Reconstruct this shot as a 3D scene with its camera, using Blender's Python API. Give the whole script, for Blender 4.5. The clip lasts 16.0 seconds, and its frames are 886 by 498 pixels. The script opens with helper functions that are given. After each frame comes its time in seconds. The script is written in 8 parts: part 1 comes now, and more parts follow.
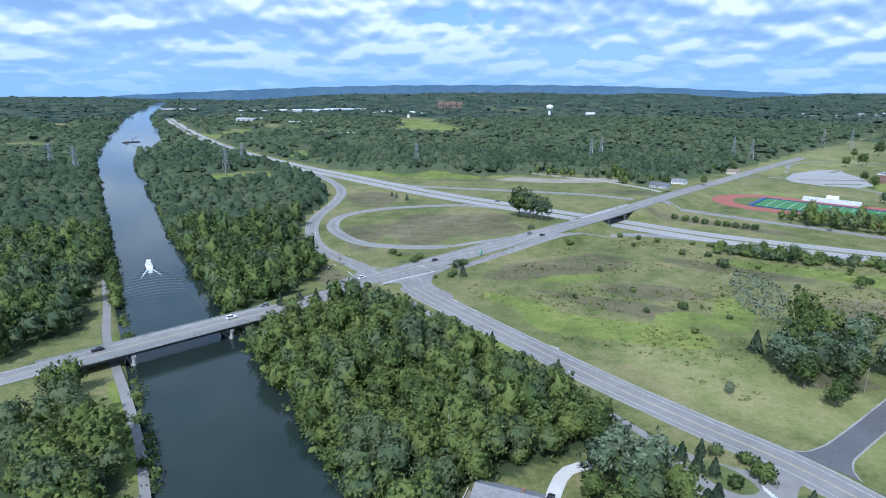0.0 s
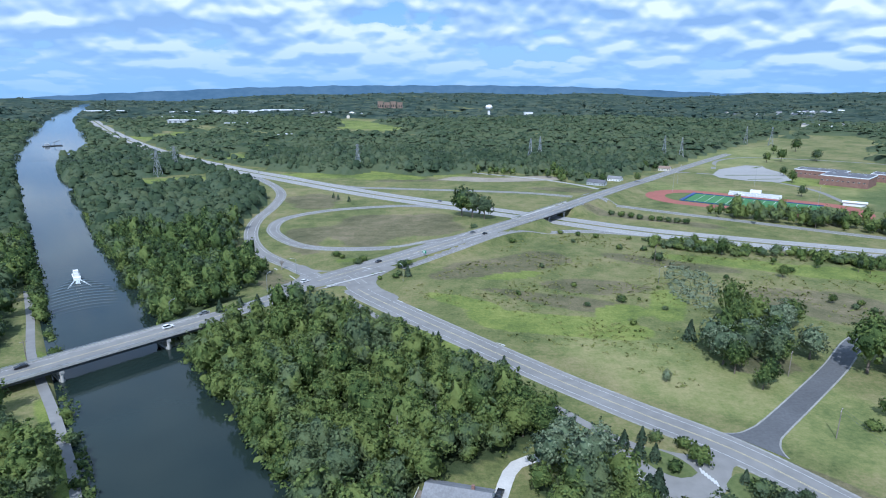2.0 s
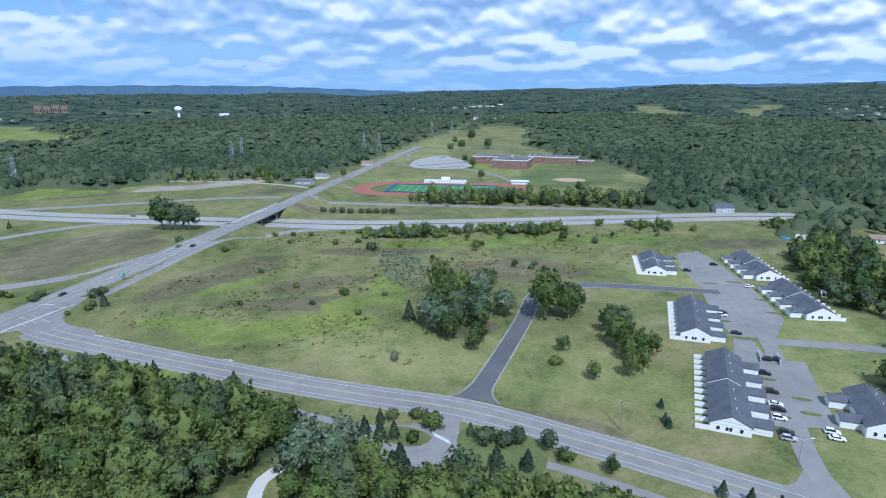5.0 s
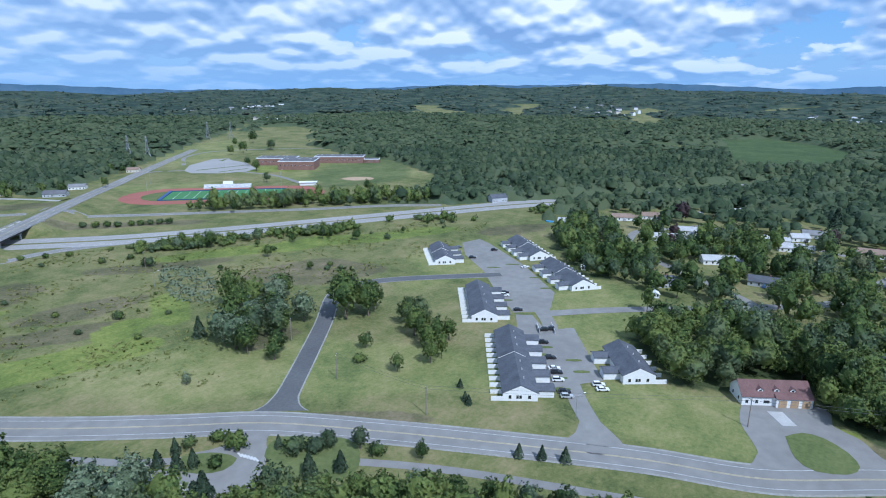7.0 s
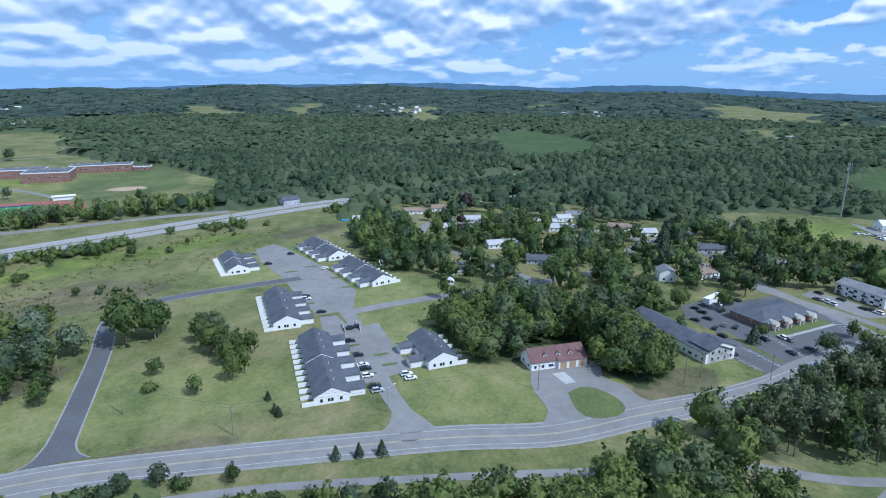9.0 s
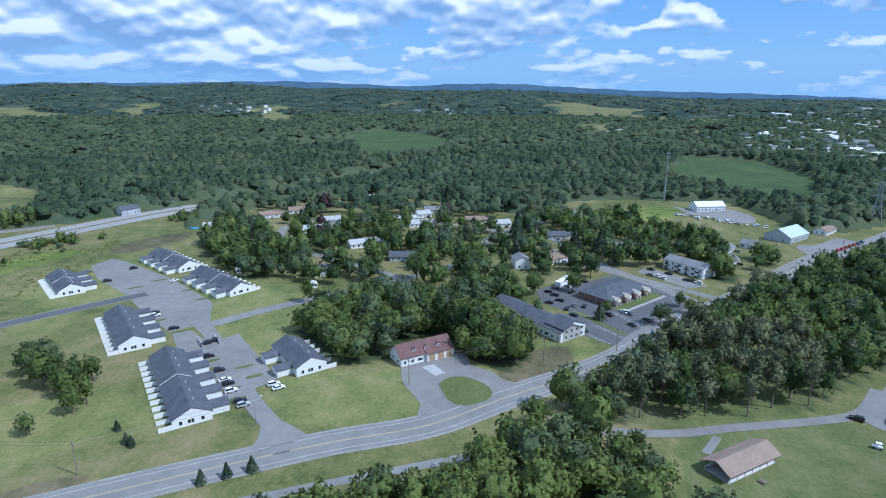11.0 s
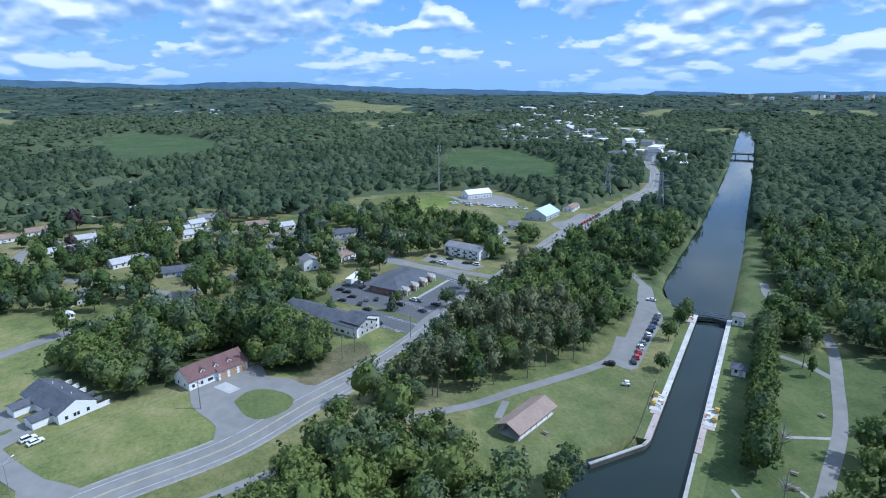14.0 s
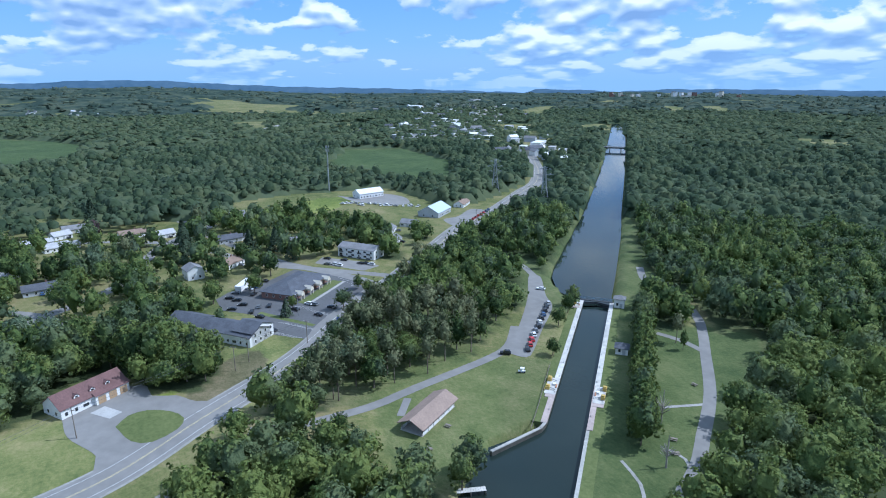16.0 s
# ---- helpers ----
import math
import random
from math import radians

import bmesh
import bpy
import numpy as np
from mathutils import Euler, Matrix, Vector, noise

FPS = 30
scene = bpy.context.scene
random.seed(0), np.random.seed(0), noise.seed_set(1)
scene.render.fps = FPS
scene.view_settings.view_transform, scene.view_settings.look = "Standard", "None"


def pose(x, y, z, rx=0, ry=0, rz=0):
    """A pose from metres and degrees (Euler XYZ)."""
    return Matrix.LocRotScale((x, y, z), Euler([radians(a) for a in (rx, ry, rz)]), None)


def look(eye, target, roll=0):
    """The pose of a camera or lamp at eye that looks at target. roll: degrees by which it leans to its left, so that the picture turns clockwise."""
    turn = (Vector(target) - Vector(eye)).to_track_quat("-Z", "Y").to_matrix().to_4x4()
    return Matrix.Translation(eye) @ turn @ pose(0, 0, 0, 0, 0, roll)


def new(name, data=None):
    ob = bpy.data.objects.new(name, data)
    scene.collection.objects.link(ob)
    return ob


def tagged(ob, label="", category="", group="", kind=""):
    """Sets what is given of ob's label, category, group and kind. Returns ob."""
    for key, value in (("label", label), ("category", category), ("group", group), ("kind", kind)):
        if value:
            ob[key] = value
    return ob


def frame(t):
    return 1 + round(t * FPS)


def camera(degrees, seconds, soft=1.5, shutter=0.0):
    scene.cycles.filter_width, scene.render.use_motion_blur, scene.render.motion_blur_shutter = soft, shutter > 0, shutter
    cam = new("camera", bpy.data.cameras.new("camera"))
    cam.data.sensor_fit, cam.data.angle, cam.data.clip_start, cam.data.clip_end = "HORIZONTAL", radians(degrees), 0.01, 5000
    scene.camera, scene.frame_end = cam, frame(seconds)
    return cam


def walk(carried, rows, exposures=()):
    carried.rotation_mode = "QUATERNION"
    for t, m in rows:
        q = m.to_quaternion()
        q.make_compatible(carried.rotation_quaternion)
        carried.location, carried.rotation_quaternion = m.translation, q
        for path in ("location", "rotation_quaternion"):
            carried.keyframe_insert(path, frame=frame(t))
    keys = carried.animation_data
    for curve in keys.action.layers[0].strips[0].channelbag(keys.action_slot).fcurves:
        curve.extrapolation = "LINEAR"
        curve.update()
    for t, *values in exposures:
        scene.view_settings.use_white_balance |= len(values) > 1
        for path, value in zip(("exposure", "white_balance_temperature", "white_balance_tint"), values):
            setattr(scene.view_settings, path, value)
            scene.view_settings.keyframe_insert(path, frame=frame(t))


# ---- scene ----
cam = camera(73.44, 16.0, 1.05)
EYE = (0.0, 0.0, 105.0)
# seconds, tilt, lean, turn
TURNS = [
    (0.0, 74.70, -0.24, -0.00),
    (0.5, 74.72, -0.22, -1.42),
    (1.0, 74.73, -0.19, -2.79),
    (1.5, 74.74, -0.17, -4.15),
    (2.0, 74.75, -0.19, -5.61),
    (2.5, 74.75, -0.13, -8.16),
    (3.0, 74.75, -0.06, -13.33),
    (3.5, 74.77, 0.02, -18.42),
    (4.0, 74.75, 0.08, -23.19),
    (4.5, 74.72, 0.19, -28.32),
    (7.0, 74.67, -0.27, -53.61),
    (7.5, 74.65, -0.26, -58.91),
    (8.0, 74.68, -0.20, -63.66),
    (8.5, 74.68, -0.17, -68.59),
    (9.0, 74.68, -0.23, -73.64),
    (9.5, 74.67, -0.19, -77.79),
    (12.0, 74.54, -0.11, -93.94),
    (12.5, 74.52, -0.03, -97.88),
    (13.0, 74.48, -0.01, -101.76),
    (13.5, 74.46, 0.04, -105.29),
    (14.0, 74.41, 0.09, -108.46),
    (14.5, 74.36, 0.13, -111.26),
    (15.0, 74.32, 0.18, -114.14),
    (15.5, 74.29, 0.10, -116.46),
    (16.0, 74.26, 0.11, -119.02),
]
walk(cam, [(t, pose(*EYE, a, b, c)) for t, a, b, c in TURNS], [(0.0, 0.47, 5330, 10), (4.5, 0.32, 5270, 10), (8.0, 0.24, 5200, 10), (12.5, 0.26, 5150, 10), (16.0, 0.38, 5180, 10)])

# ---- world and sun ----
SUN_AZ, SUN_EL = 159.0, 50.0   # turn to the left from +y, height
sun_way = Vector((-math.sin(radians(SUN_AZ)) * math.cos(radians(SUN_EL)), math.cos(radians(SUN_AZ)) * math.cos(radians(SUN_EL)), math.sin(radians(SUN_EL))))
sun = new("sun", bpy.data.lights.new("sun", "SUN"))
sun.data.energy, sun.data.angle, sun.data.color = 3.4, radians(0.6), (1.0, 0.96, 0.9)
sun.matrix_world = look(sun_way * 500, (0, 0, 0))


def node(nt, kind, **values):
    n = nt.nodes.new(kind)
    for k, v in values.items():
        if k in n.inputs:
            n.inputs[k].default_value = v
    return n


def ramp(nt, fac, stops, ease="LINEAR"):
    n = nt.nodes.new("ShaderNodeValToRGB")
    n.color_ramp.interpolation = ease
    el = n.color_ramp.elements
    while len(el) < len(stops):
        el.new(0.5)
    for e, (p, c) in zip(el, stops):
        e.position = p
        e.color = (*c, 1) if len(c) == 3 else (c[0], c[0], c[0], 1)
    nt.links.new(fac, n.inputs[0])
    return n.outputs[0]


def math_node(nt, op, a, b=None, c=None):
    n = nt.nodes.new("ShaderNodeMath")
    n.operation = op
    for i, v in enumerate((a, b, c)):
        if v is None:
            continue
        if isinstance(v, (int, float)):
            n.inputs[i].default_value = v
        else:
            nt.links.new(v, n.inputs[i])
    return n.outputs[0]


def mixed(nt, fac, a, b, blend="MIX"):
    n = nt.nodes.new("ShaderNodeMix")
    n.data_type, n.blend_type = "RGBA", blend
    for i, v in ((0, fac), (6, a), (7, b)):
        if isinstance(v, (int, float)):
            n.inputs[i].default_value = v
        elif isinstance(v, tuple):
            n.inputs[i].default_value = (*v, 1)
        else:
            nt.links.new(v, n.inputs[i])
    return n.outputs[2]


def noise_fac(nt, vec, scale, detail=3.0, rough=0.55, dist=0.0):
    n = nt.nodes.new("ShaderNodeTexNoise")
    n.inputs["Scale"].default_value, n.inputs["Detail"].default_value = scale, detail
    n.inputs["Roughness"].default_value, n.inputs["Distortion"].default_value = rough, dist
    nt.links.new(vec, n.inputs["Vector"])
    return n.outputs[0]


def make_world():
    w = bpy.data.worlds.new("sky")
    scene.world = w
    w.use_nodes = True
    nt = w.node_tree
    nt.nodes.clear()
    co = nt.nodes.new("ShaderNodeTexCoord").outputs["Generated"]
    sep = nt.nodes.new("ShaderNodeSeparateXYZ")
    nt.links.new(co, sep.inputs[0])
    zc = math_node(nt, "MAXIMUM", sep.outputs[2], 0.012)
    up = nt.nodes.new("ShaderNodeCombineXYZ")
    for i, v in enumerate((sep.outputs[0], sep.outputs[1], zc)):
        nt.links.new(v, up.inputs[i])
    sky = nt.nodes.new("ShaderNodeTexSky")
    sky.sky_type, sky.sun_disc = "NISHITA", False
    sky.sun_elevation, sky.sun_rotation = radians(SUN_EL), radians(360 - SUN_AZ)
    sky.altitude, sky.air_density, sky.dust_density, sky.ozone_density = 100, 1.0, 0.6, 1.6
    nt.links.new(up.outputs[0], sky.inputs[0])
    # cloud field: flat-based heaps that shrink and crowd together towards the horizon, closed in the north, scattered in the south
    def cloud_at(lift):
        low = math_node(nt, "ADD", math_node(nt, "MAXIMUM", math_node(nt, "ADD", sep.outputs[2], lift), 0.0), 0.05)
        k = math_node(nt, "POWER", low, -0.28)
        c = nt.nodes.new("ShaderNodeCombineXYZ")
        for i, v in enumerate((math_node(nt, "MULTIPLY", sep.outputs[0], k), math_node(nt, "MULTIPLY", sep.outputs[1], k))):
            nt.links.new(v, c.inputs[i])
        c.inputs[2].default_value = 3.7
        cell = nt.nodes.new("ShaderNodeTexVoronoi")
        cell.feature = "SMOOTH_F1"
        cell.inputs["Scale"].default_value, cell.inputs["Detail"].default_value, cell.inputs["Smoothness"].default_value = 7.0, 1.5, 0.6
        nt.links.new(c.outputs[0], cell.inputs["Vector"])
        fields = noise_fac(nt, c.outputs[0], 1.7, 2.0, 0.5)
        heaps = noise_fac(nt, c.outputs[0], 5.0, 3.0, 0.5)
        frayed = noise_fac(nt, c.outputs[0], 17.0, 7.0, 0.62)
        soft = math_node(nt, "ADD", math_node(nt, "MULTIPLY", fields, 0.55), math_node(nt, "MULTIPLY", heaps, 0.50))
        soft = math_node(nt, "SUBTRACT", soft, math_node(nt, "MULTIPLY", cell.outputs["Distance"], 0.16))
        soft = math_node(nt, "ADD", soft, math_node(nt, "ADD", math_node(nt, "MULTIPLY", sep.outputs[1], 0.050), math_node(nt, "MULTIPLY", sep.outputs[2], 0.06)))
        return soft, math_node(nt, "ADD", soft, math_node(nt, "MULTIPLY", math_node(nt, "SUBTRACT", frayed, 0.5), 0.22))
    (mass, here), (mass_above, above) = cloud_at(0.0), cloud_at(0.012)
    cover = ramp(nt, here, [(0.335, (0,)), (0.375, (0.74,)), (0.44, (0.98,))], "EASE")
    lit = math_node(nt, "ADD", math_node(nt, "ADD", math_node(nt, "MULTIPLY", math_node(nt, "SUBTRACT", mass, mass_above), 5.0), math_node(nt, "MULTIPLY", math_node(nt, "SUBTRACT", here, above), 1.0)), 0.5)
    white = ramp(nt, lit, [(0.18, (2.3, 3.5, 5.5)), (0.44, (3.9, 5.1, 6.8)), (0.58, (5.3, 6.2, 7.2)), (0.80, (8.6, 8.7, 8.4))])
    blue = mixed(nt, 0.74, sky.outputs[0], ramp(nt, sep.outputs[2], [(0.0, (2.9, 4.8, 7.0)), (0.06, (2.0, 4.1, 7.1)), (0.16, (1.5, 3.5, 6.9)), (0.5, (2.6, 3.8, 6.2)), (1.0, (3.6, 4.6, 6.4))]))
    col = mixed(nt, cover, blue, white)
    # pale haze veil mixed into the sky colour in the north
    veil = math_node(nt, "MULTIPLY", ramp(nt, sep.outputs[1], [(0.45, (0.0,)), (1.0, (0.62,))]), ramp(nt, sep.outputs[2], [(0.02, (1.0,)), (0.11, (0.45,)), (0.4, (0.0,))]))
    col = mixed(nt, veil, col, (3.4, 4.9, 6.8))
    # pale band low over the land
    low = ramp(nt, sep.outputs[2], [(0.0, (0.75,)), (0.03, (0.36,)), (0.08, (0.0,))])
    col = mixed(nt, low, col, (2.5, 4.3, 6.7))
    bg = nt.nodes.new("ShaderNodeBackground")
    bg.inputs["Strength"].default_value = 0.095
    nt.links.new(col, bg.inputs[0])
    out = nt.nodes.new("ShaderNodeOutputWorld")
    nt.links.new(bg.outputs[0], out.inputs[0])


make_world()

# ---- materials ----
def surface(name, build, rough=0.8, metal=0.0, spec=0.3, bump=None, thin=0.0):
    """thin: how much light passes through, as through leaves. build(nt, position) gives the base colour; bump: (scale, height, detail)."""
    m = bpy.data.materials.new(name)
    m.use_nodes = True
    nt = m.node_tree
    b = nt.nodes["Principled BSDF"]
    b.inputs["Roughness"].default_value, b.inputs["Metallic"].default_value = rough, metal
    b.inputs["Specular IOR Level"].default_value = spec
    pos = nt.nodes.new("ShaderNodeNewGeometry").outputs["Position"]
    col = build(nt, pos)
    if isinstance(col, tuple):
        b.inputs["Base Color"].default_value = (*col, 1)
    else:
        nt.links.new(col, b.inputs["Base Color"])
    if bump:
        n = nt.nodes.new("ShaderNodeBump")
        n.inputs["Strength"].default_value, n.inputs["Distance"].default_value = 1.0, bump[1]
        nt.links.new(noise_fac(nt, pos, bump[0], bump[2]), n.inputs["Height"])
        nt.links.new(n.outputs[0], b.inputs["Normal"])
    if thin and not isinstance(col, tuple):
        tr = nt.nodes.new("ShaderNodeBsdfTranslucent")
        nt.links.new(col, tr.inputs[0])
        mx = nt.nodes.new("ShaderNodeMixShader")
        mx.inputs[0].default_value = thin
        nt.links.new(b.outputs[0], mx.inputs[1])
        nt.links.new(tr.outputs[0], mx.inputs[2])
        nt.links.new(mx.outputs[0], nt.nodes["Material Output"].inputs[0])
    return m


def two_scale(dark, light, small, large, lo=0.35, hi=0.65):
    """A base colour between dark and light, mottled at two sizes (1/m)."""
    def build(nt, pos):
        a = noise_fac(nt, pos, small, 4.0)
        b = noise_fac(nt, pos, large, 3.0)
        f = math_node(nt, "ADD", math_node(nt, "MULTIPLY", a, 0.5), math_node(nt, "MULTIPLY", b, 0.5))
        return ramp(nt, f, [(lo, dark), (hi, light)])
    return build


def plain(name, c, rough=0.6, metal=0.0, spread=0.12, small=1.5, large=0.2, spec=0.3, bump=None):
    return surface(name, two_scale(tuple(v * (1 - spread) for v in c), tuple(min(v * (1 + spread), 0.95) for v in c), small, large), rough, metal, spec, bump)


def leaf_colour(c1, c2, c3, tree=0.085, silver=0.0, single=0.10, grain=1.6, depth=0.30, stands=0.35):
    """Leaf colours from dark to light; single: how much each clump differs; silver: how much pale foliage is mixed in."""
    def build(nt, pos):
        a = noise_fac(nt, pos, tree, 2.0, 0.7)
        fine = noise_fac(nt, pos, grain, 5.0, 0.75)
        wide = noise_fac(nt, pos, 0.012, 2.0)
        isl = nt.nodes.new("ShaderNodeNewGeometry").outputs["Random Per Island"]
        obj = nt.nodes.new("ShaderNodeObjectInfo").outputs["Random"]
        f = math_node(nt, "ADD", math_node(nt, "MULTIPLY", a, 0.62), math_node(nt, "MULTIPLY", math_node(nt, "SUBTRACT", fine, 0.5), depth))
        f = math_node(nt, "ADD", f, 0.15)
        f = math_node(nt, "ADD", f, math_node(nt, "MULTIPLY", math_node(nt, "SUBTRACT", isl, 0.5), single))
        f = math_node(nt, "ADD", f, math_node(nt, "MULTIPLY", obj, 0.26))
        f = math_node(nt, "ADD", f, math_node(nt, "MULTIPLY", math_node(nt, "SUBTRACT", wide, 0.5), stands))
        col = ramp(nt, f, [(0.40, c1), (0.56, c2), (0.74, c3)])
        if silver:
            s = ramp(nt, noise_fac(nt, pos, 0.047, 2.0, 0.6), [(0.52, (0,)), (0.60, (silver,))])
            col = mixed(nt, s, col, (0.125, 0.165, 0.115))
        return col
    return build


M_LEAF = surface("foliage", leaf_colour((0.054, 0.090, 0.033), (0.116, 0.172, 0.052), (0.205, 0.256, 0.076), 0.085, 0.55, 0.34, 2.0, 0.62), 0.6, 0, 0.12, (2.6, 0.4, 5.0), 0.36)
# distance haze is painted into these leaves as a cooler green
M_LEAF_FAR_HAZED = surface("hazed_far_foliage", leaf_colour((0.050, 0.078, 0.046), (0.078, 0.112, 0.060), (0.124, 0.154, 0.082), 0.06, 0.3, 0.26, 0.5, 0.35, 0.75), 0.8, 0, 0.05, None, 0.35)
# the hills carry more of that haze, bluer in the base colour
M_LEAF_HILL_HAZED = surface("hazed_hill_foliage", leaf_colour((0.044, 0.072, 0.058), (0.070, 0.102, 0.076), (0.115, 0.140, 0.096), 0.012, 0.3, 0.24, 0.05, 0.3, 0.9), 0.8, 0, 0.05, None, 0.35)
M_SILVER = surface("silver_foliage", leaf_colour((0.085, 0.126, 0.070), (0.152, 0.202, 0.112), (0.250, 0.296, 0.180), 0.085, 0, 0.34), 0.5, 0, 0.2, (2.4, 0.4, 5.0), 0.2)
M_NEEDLE = surface("needles", leaf_colour((0.074, 0.096, 0.046), (0.140, 0.166, 0.080), (0.220, 0.236, 0.125), 0.12, 0, 0.34), 0.65, 0, 0.12, (2.4, 0.4, 5.0), 0.28)
M_SPRUCE = surface("spruce_needles", leaf_colour((0.030, 0.050, 0.030), (0.056, 0.084, 0.048), (0.095, 0.125, 0.075), 0.12, 0, 0.30), 0.65, 0, 0.12, (2.4, 0.4, 5.0), 0.12)
M_PURPLE = surface("purple_foliage", leaf_colour((0.020, 0.014, 0.018), (0.036, 0.022, 0.026), (0.060, 0.040, 0.040)), 0.6, 0, 0.2)
M_BARK = plain("bark", (0.16, 0.13, 0.10), 0.9, 0, 0.35, 3.0, 0.6)
M_DEADWOOD = plain("bare_wood", (0.30, 0.27, 0.24), 0.9, 0, 0.25, 3.0, 0.6)


def grass_colour(nt, pos):
    def cover(name):
        a = nt.nodes.new("ShaderNodeAttribute")
        a.attribute_name = name
        return a.outputs["Fac"]
    wide = noise_fac(nt, pos, 0.016, 4.0, 0.6, 0.4)
    mid = noise_fac(nt, pos, 0.09, 7.0, 0.72)
    fine = noise_fac(nt, pos, 0.6, 6.0, 0.8)
    f = math_node(nt, "ADD", math_node(nt, "MULTIPLY", wide, 0.34), math_node(nt, "MULTIPLY", mid, 0.34))
    f = math_node(nt, "ADD", f, math_node(nt, "MULTIPLY", fine, 0.32))
    f = math_node(nt, "ADD", math_node(nt, "MULTIPLY", math_node(nt, "SUBTRACT", f, 0.5), 1.45), 0.5)
    rough = ramp(nt, f, [(0.34, (0.058, 0.080, 0.026)), (0.47, (0.132, 0.144, 0.052)), (0.56, (0.190, 0.178, 0.078)), (0.68, (0.270, 0.220, 0.124))])
    lush = ramp(nt, f, [(0.34, (0.068, 0.094, 0.026)), (0.48, (0.138, 0.172, 0.041)), (0.57, (0.198, 0.220, 0.058)), (0.68, (0.272, 0.276, 0.092))])
    dry = ramp(nt, f, [(0.34, (0.056, 0.062, 0.029)), (0.48, (0.112, 0.106, 0.054)), (0.57, (0.158, 0.138, 0.078)), (0.68, (0.225, 0.184, 0.118))])
    mown = ramp(nt, f, [(0.36, (0.092, 0.120, 0.040)), (0.50, (0.176, 0.190, 0.068)), (0.64, (0.270, 0.244, 0.114))])
    col = mixed(nt, cover("mown"), rough, mown)
    edge = math_node(nt, "MULTIPLY", math_node(nt, "SUBTRACT", mid, 0.56), 6.0)
    for name, c in (("dry", dry), ("lush", lush)):
        n = nt.nodes.new("ShaderNodeClamp")
        nt.links.new(math_node(nt, "ADD", math_node(nt, "MULTIPLY", math_node(nt, "SUBTRACT", cover(name), 0.45), 3.2), math_node(nt, "ADD", edge, 0.5)), n.inputs[0])
        col = mixed(nt, n.outputs[0], col, c)
    crop = ramp(nt, f, [(0.40, (0.044, 0.072, 0.026)), (0.52, (0.062, 0.094, 0.034)), (0.62, (0.090, 0.120, 0.046))])
    col = mixed(nt, cover("crop"), col, crop)
    col = mixed(nt, cover("wood"), col, ramp(nt, f, [(0.4, (0.034, 0.050, 0.020)), (0.6, (0.064, 0.080, 0.034))]))
    return col


M_GRASS = surface("grassland", grass_colour, 0.9, 0, 0.15, (0.8, 0.3, 4.0))

# ---- the lie of the land ----
def bars(pts):
    return np.array(pts, float)


CANAL = bars([(-1900, 4200), (-1240, 2540), (-1029, 2048), (-825, 1626), (-686, 1346), (-591, 1147), (-522, 999), (-484, 883), (-435, 791), (-353, 654), (-282, 529), (-223, 425), (-174, 342), (-140, 286), (-106, 230), (-54, 143), (-10, 65), (50, -20), (81, -56)])
CANAL_HALF = np.array([40, 36, 40, 50, 56, 54, 46, 27, 24, 24, 22, 20, 20, 20, 21, 22, 18, 15, 13.2])
LOCK_O, LOCK_U, LOCK_V = np.array((99.0, -94.0)), np.array((0.674, -0.738)), np.array((0.738, 0.674))


def lock_at(s, w):
    """A point s metres along the river-side lock wall and w metres from it over the chamber."""
    p = LOCK_O + LOCK_U * s + LOCK_V * w
    return float(p[0]), float(p[1])


LOCK = bars([(81, -56), lock_at(-8, 13.2), lock_at(13, 12.8), lock_at(33, 6.2), lock_at(146, 6.2)])
LOCK_HALF = np.array([13.0, 13.2, 12.6, 6.2, 6.2])
POOL = bars([lock_at(146, 6.2), lock_at(158, 10), lock_at(185, 16.5), lock_at(300, 17.5), lock_at(375, 19), lock_at(620, 25), lock_at(1000, 39), lock_at(1500, 60)])
POOL_HALF = np.array([6.2, 9.5, 15.5, 15, 13.5, 12.8, 13.5, 14])
R2 = bars([(-330, 30), (-230, 122), (-157, 189), (-120, 221), (-76, 261), (-58, 285), (-42, 314), (-20, 336), (8, 361), (45, 391), (95, 432), (134, 467), (190, 532), (302, 661), (521, 891), (800, 1170), (1100, 1490)])
R2_Z = np.array([0.5, 2.6, 4.7, 4.8, 4.5, 2.7, 0.9, 0.6, 1.2, 3.0, 5.6, 6.6, 5.4, 1.2, 0, 0, 0])
SPAN_A, SPAN_B = np.array((-147.0, 197.5)), np.array((-77.0, 260.0))
SPAN_L = float(np.hypot(*(SPAN_B - SPAN_A)))
SPAN_U = (SPAN_B - SPAN_A) / SPAN_L
HIGHWAY = bars([(-900, 1990), (-613, 1445), (-389, 1060), (-232, 845), (-125, 722), (-19, 605), (60, 533), (134, 470), (193, 420), (260, 380), (335, 340), (400, 306), (470, 268), (545, 216), (645, 160), (745, 100), (870, 25), (1066, -108), (1343, -284), (1900, -600)])


def along(pts, x, y):
    """Distance from the polyline, and how far along it (in points), for arrays of places."""
    best = np.full(np.shape(x), 1e12)
    at = np.zeros(np.shape(x))
    for i in range(len(pts) - 1):
        a, d = pts[i], pts[i + 1] - pts[i]
        k = np.clip(((x - a[0]) * d[0] + (y - a[1]) * d[1]) / (d @ d), 0, 1)
        q = (x - a[0] - k * d[0]) ** 2 + (y - a[1] - k * d[1]) ** 2
        at = np.where(q < best, i + k, at)
        best = np.minimum(q, best)
    return np.sqrt(best), at


def ease(a, b, v):
    k = np.clip((v - a) / (b - a), 0, 1)
    return k * k * (3 - 2 * k)


def cut(pts, half, x, y, floor, slope, pad=0.0):
    d, at = along(pts, x, y)
    out = d - np.interp(at, np.arange(len(half)), half) - pad
    return floor * (1 - ease(-slope * 0.4, slope, out))


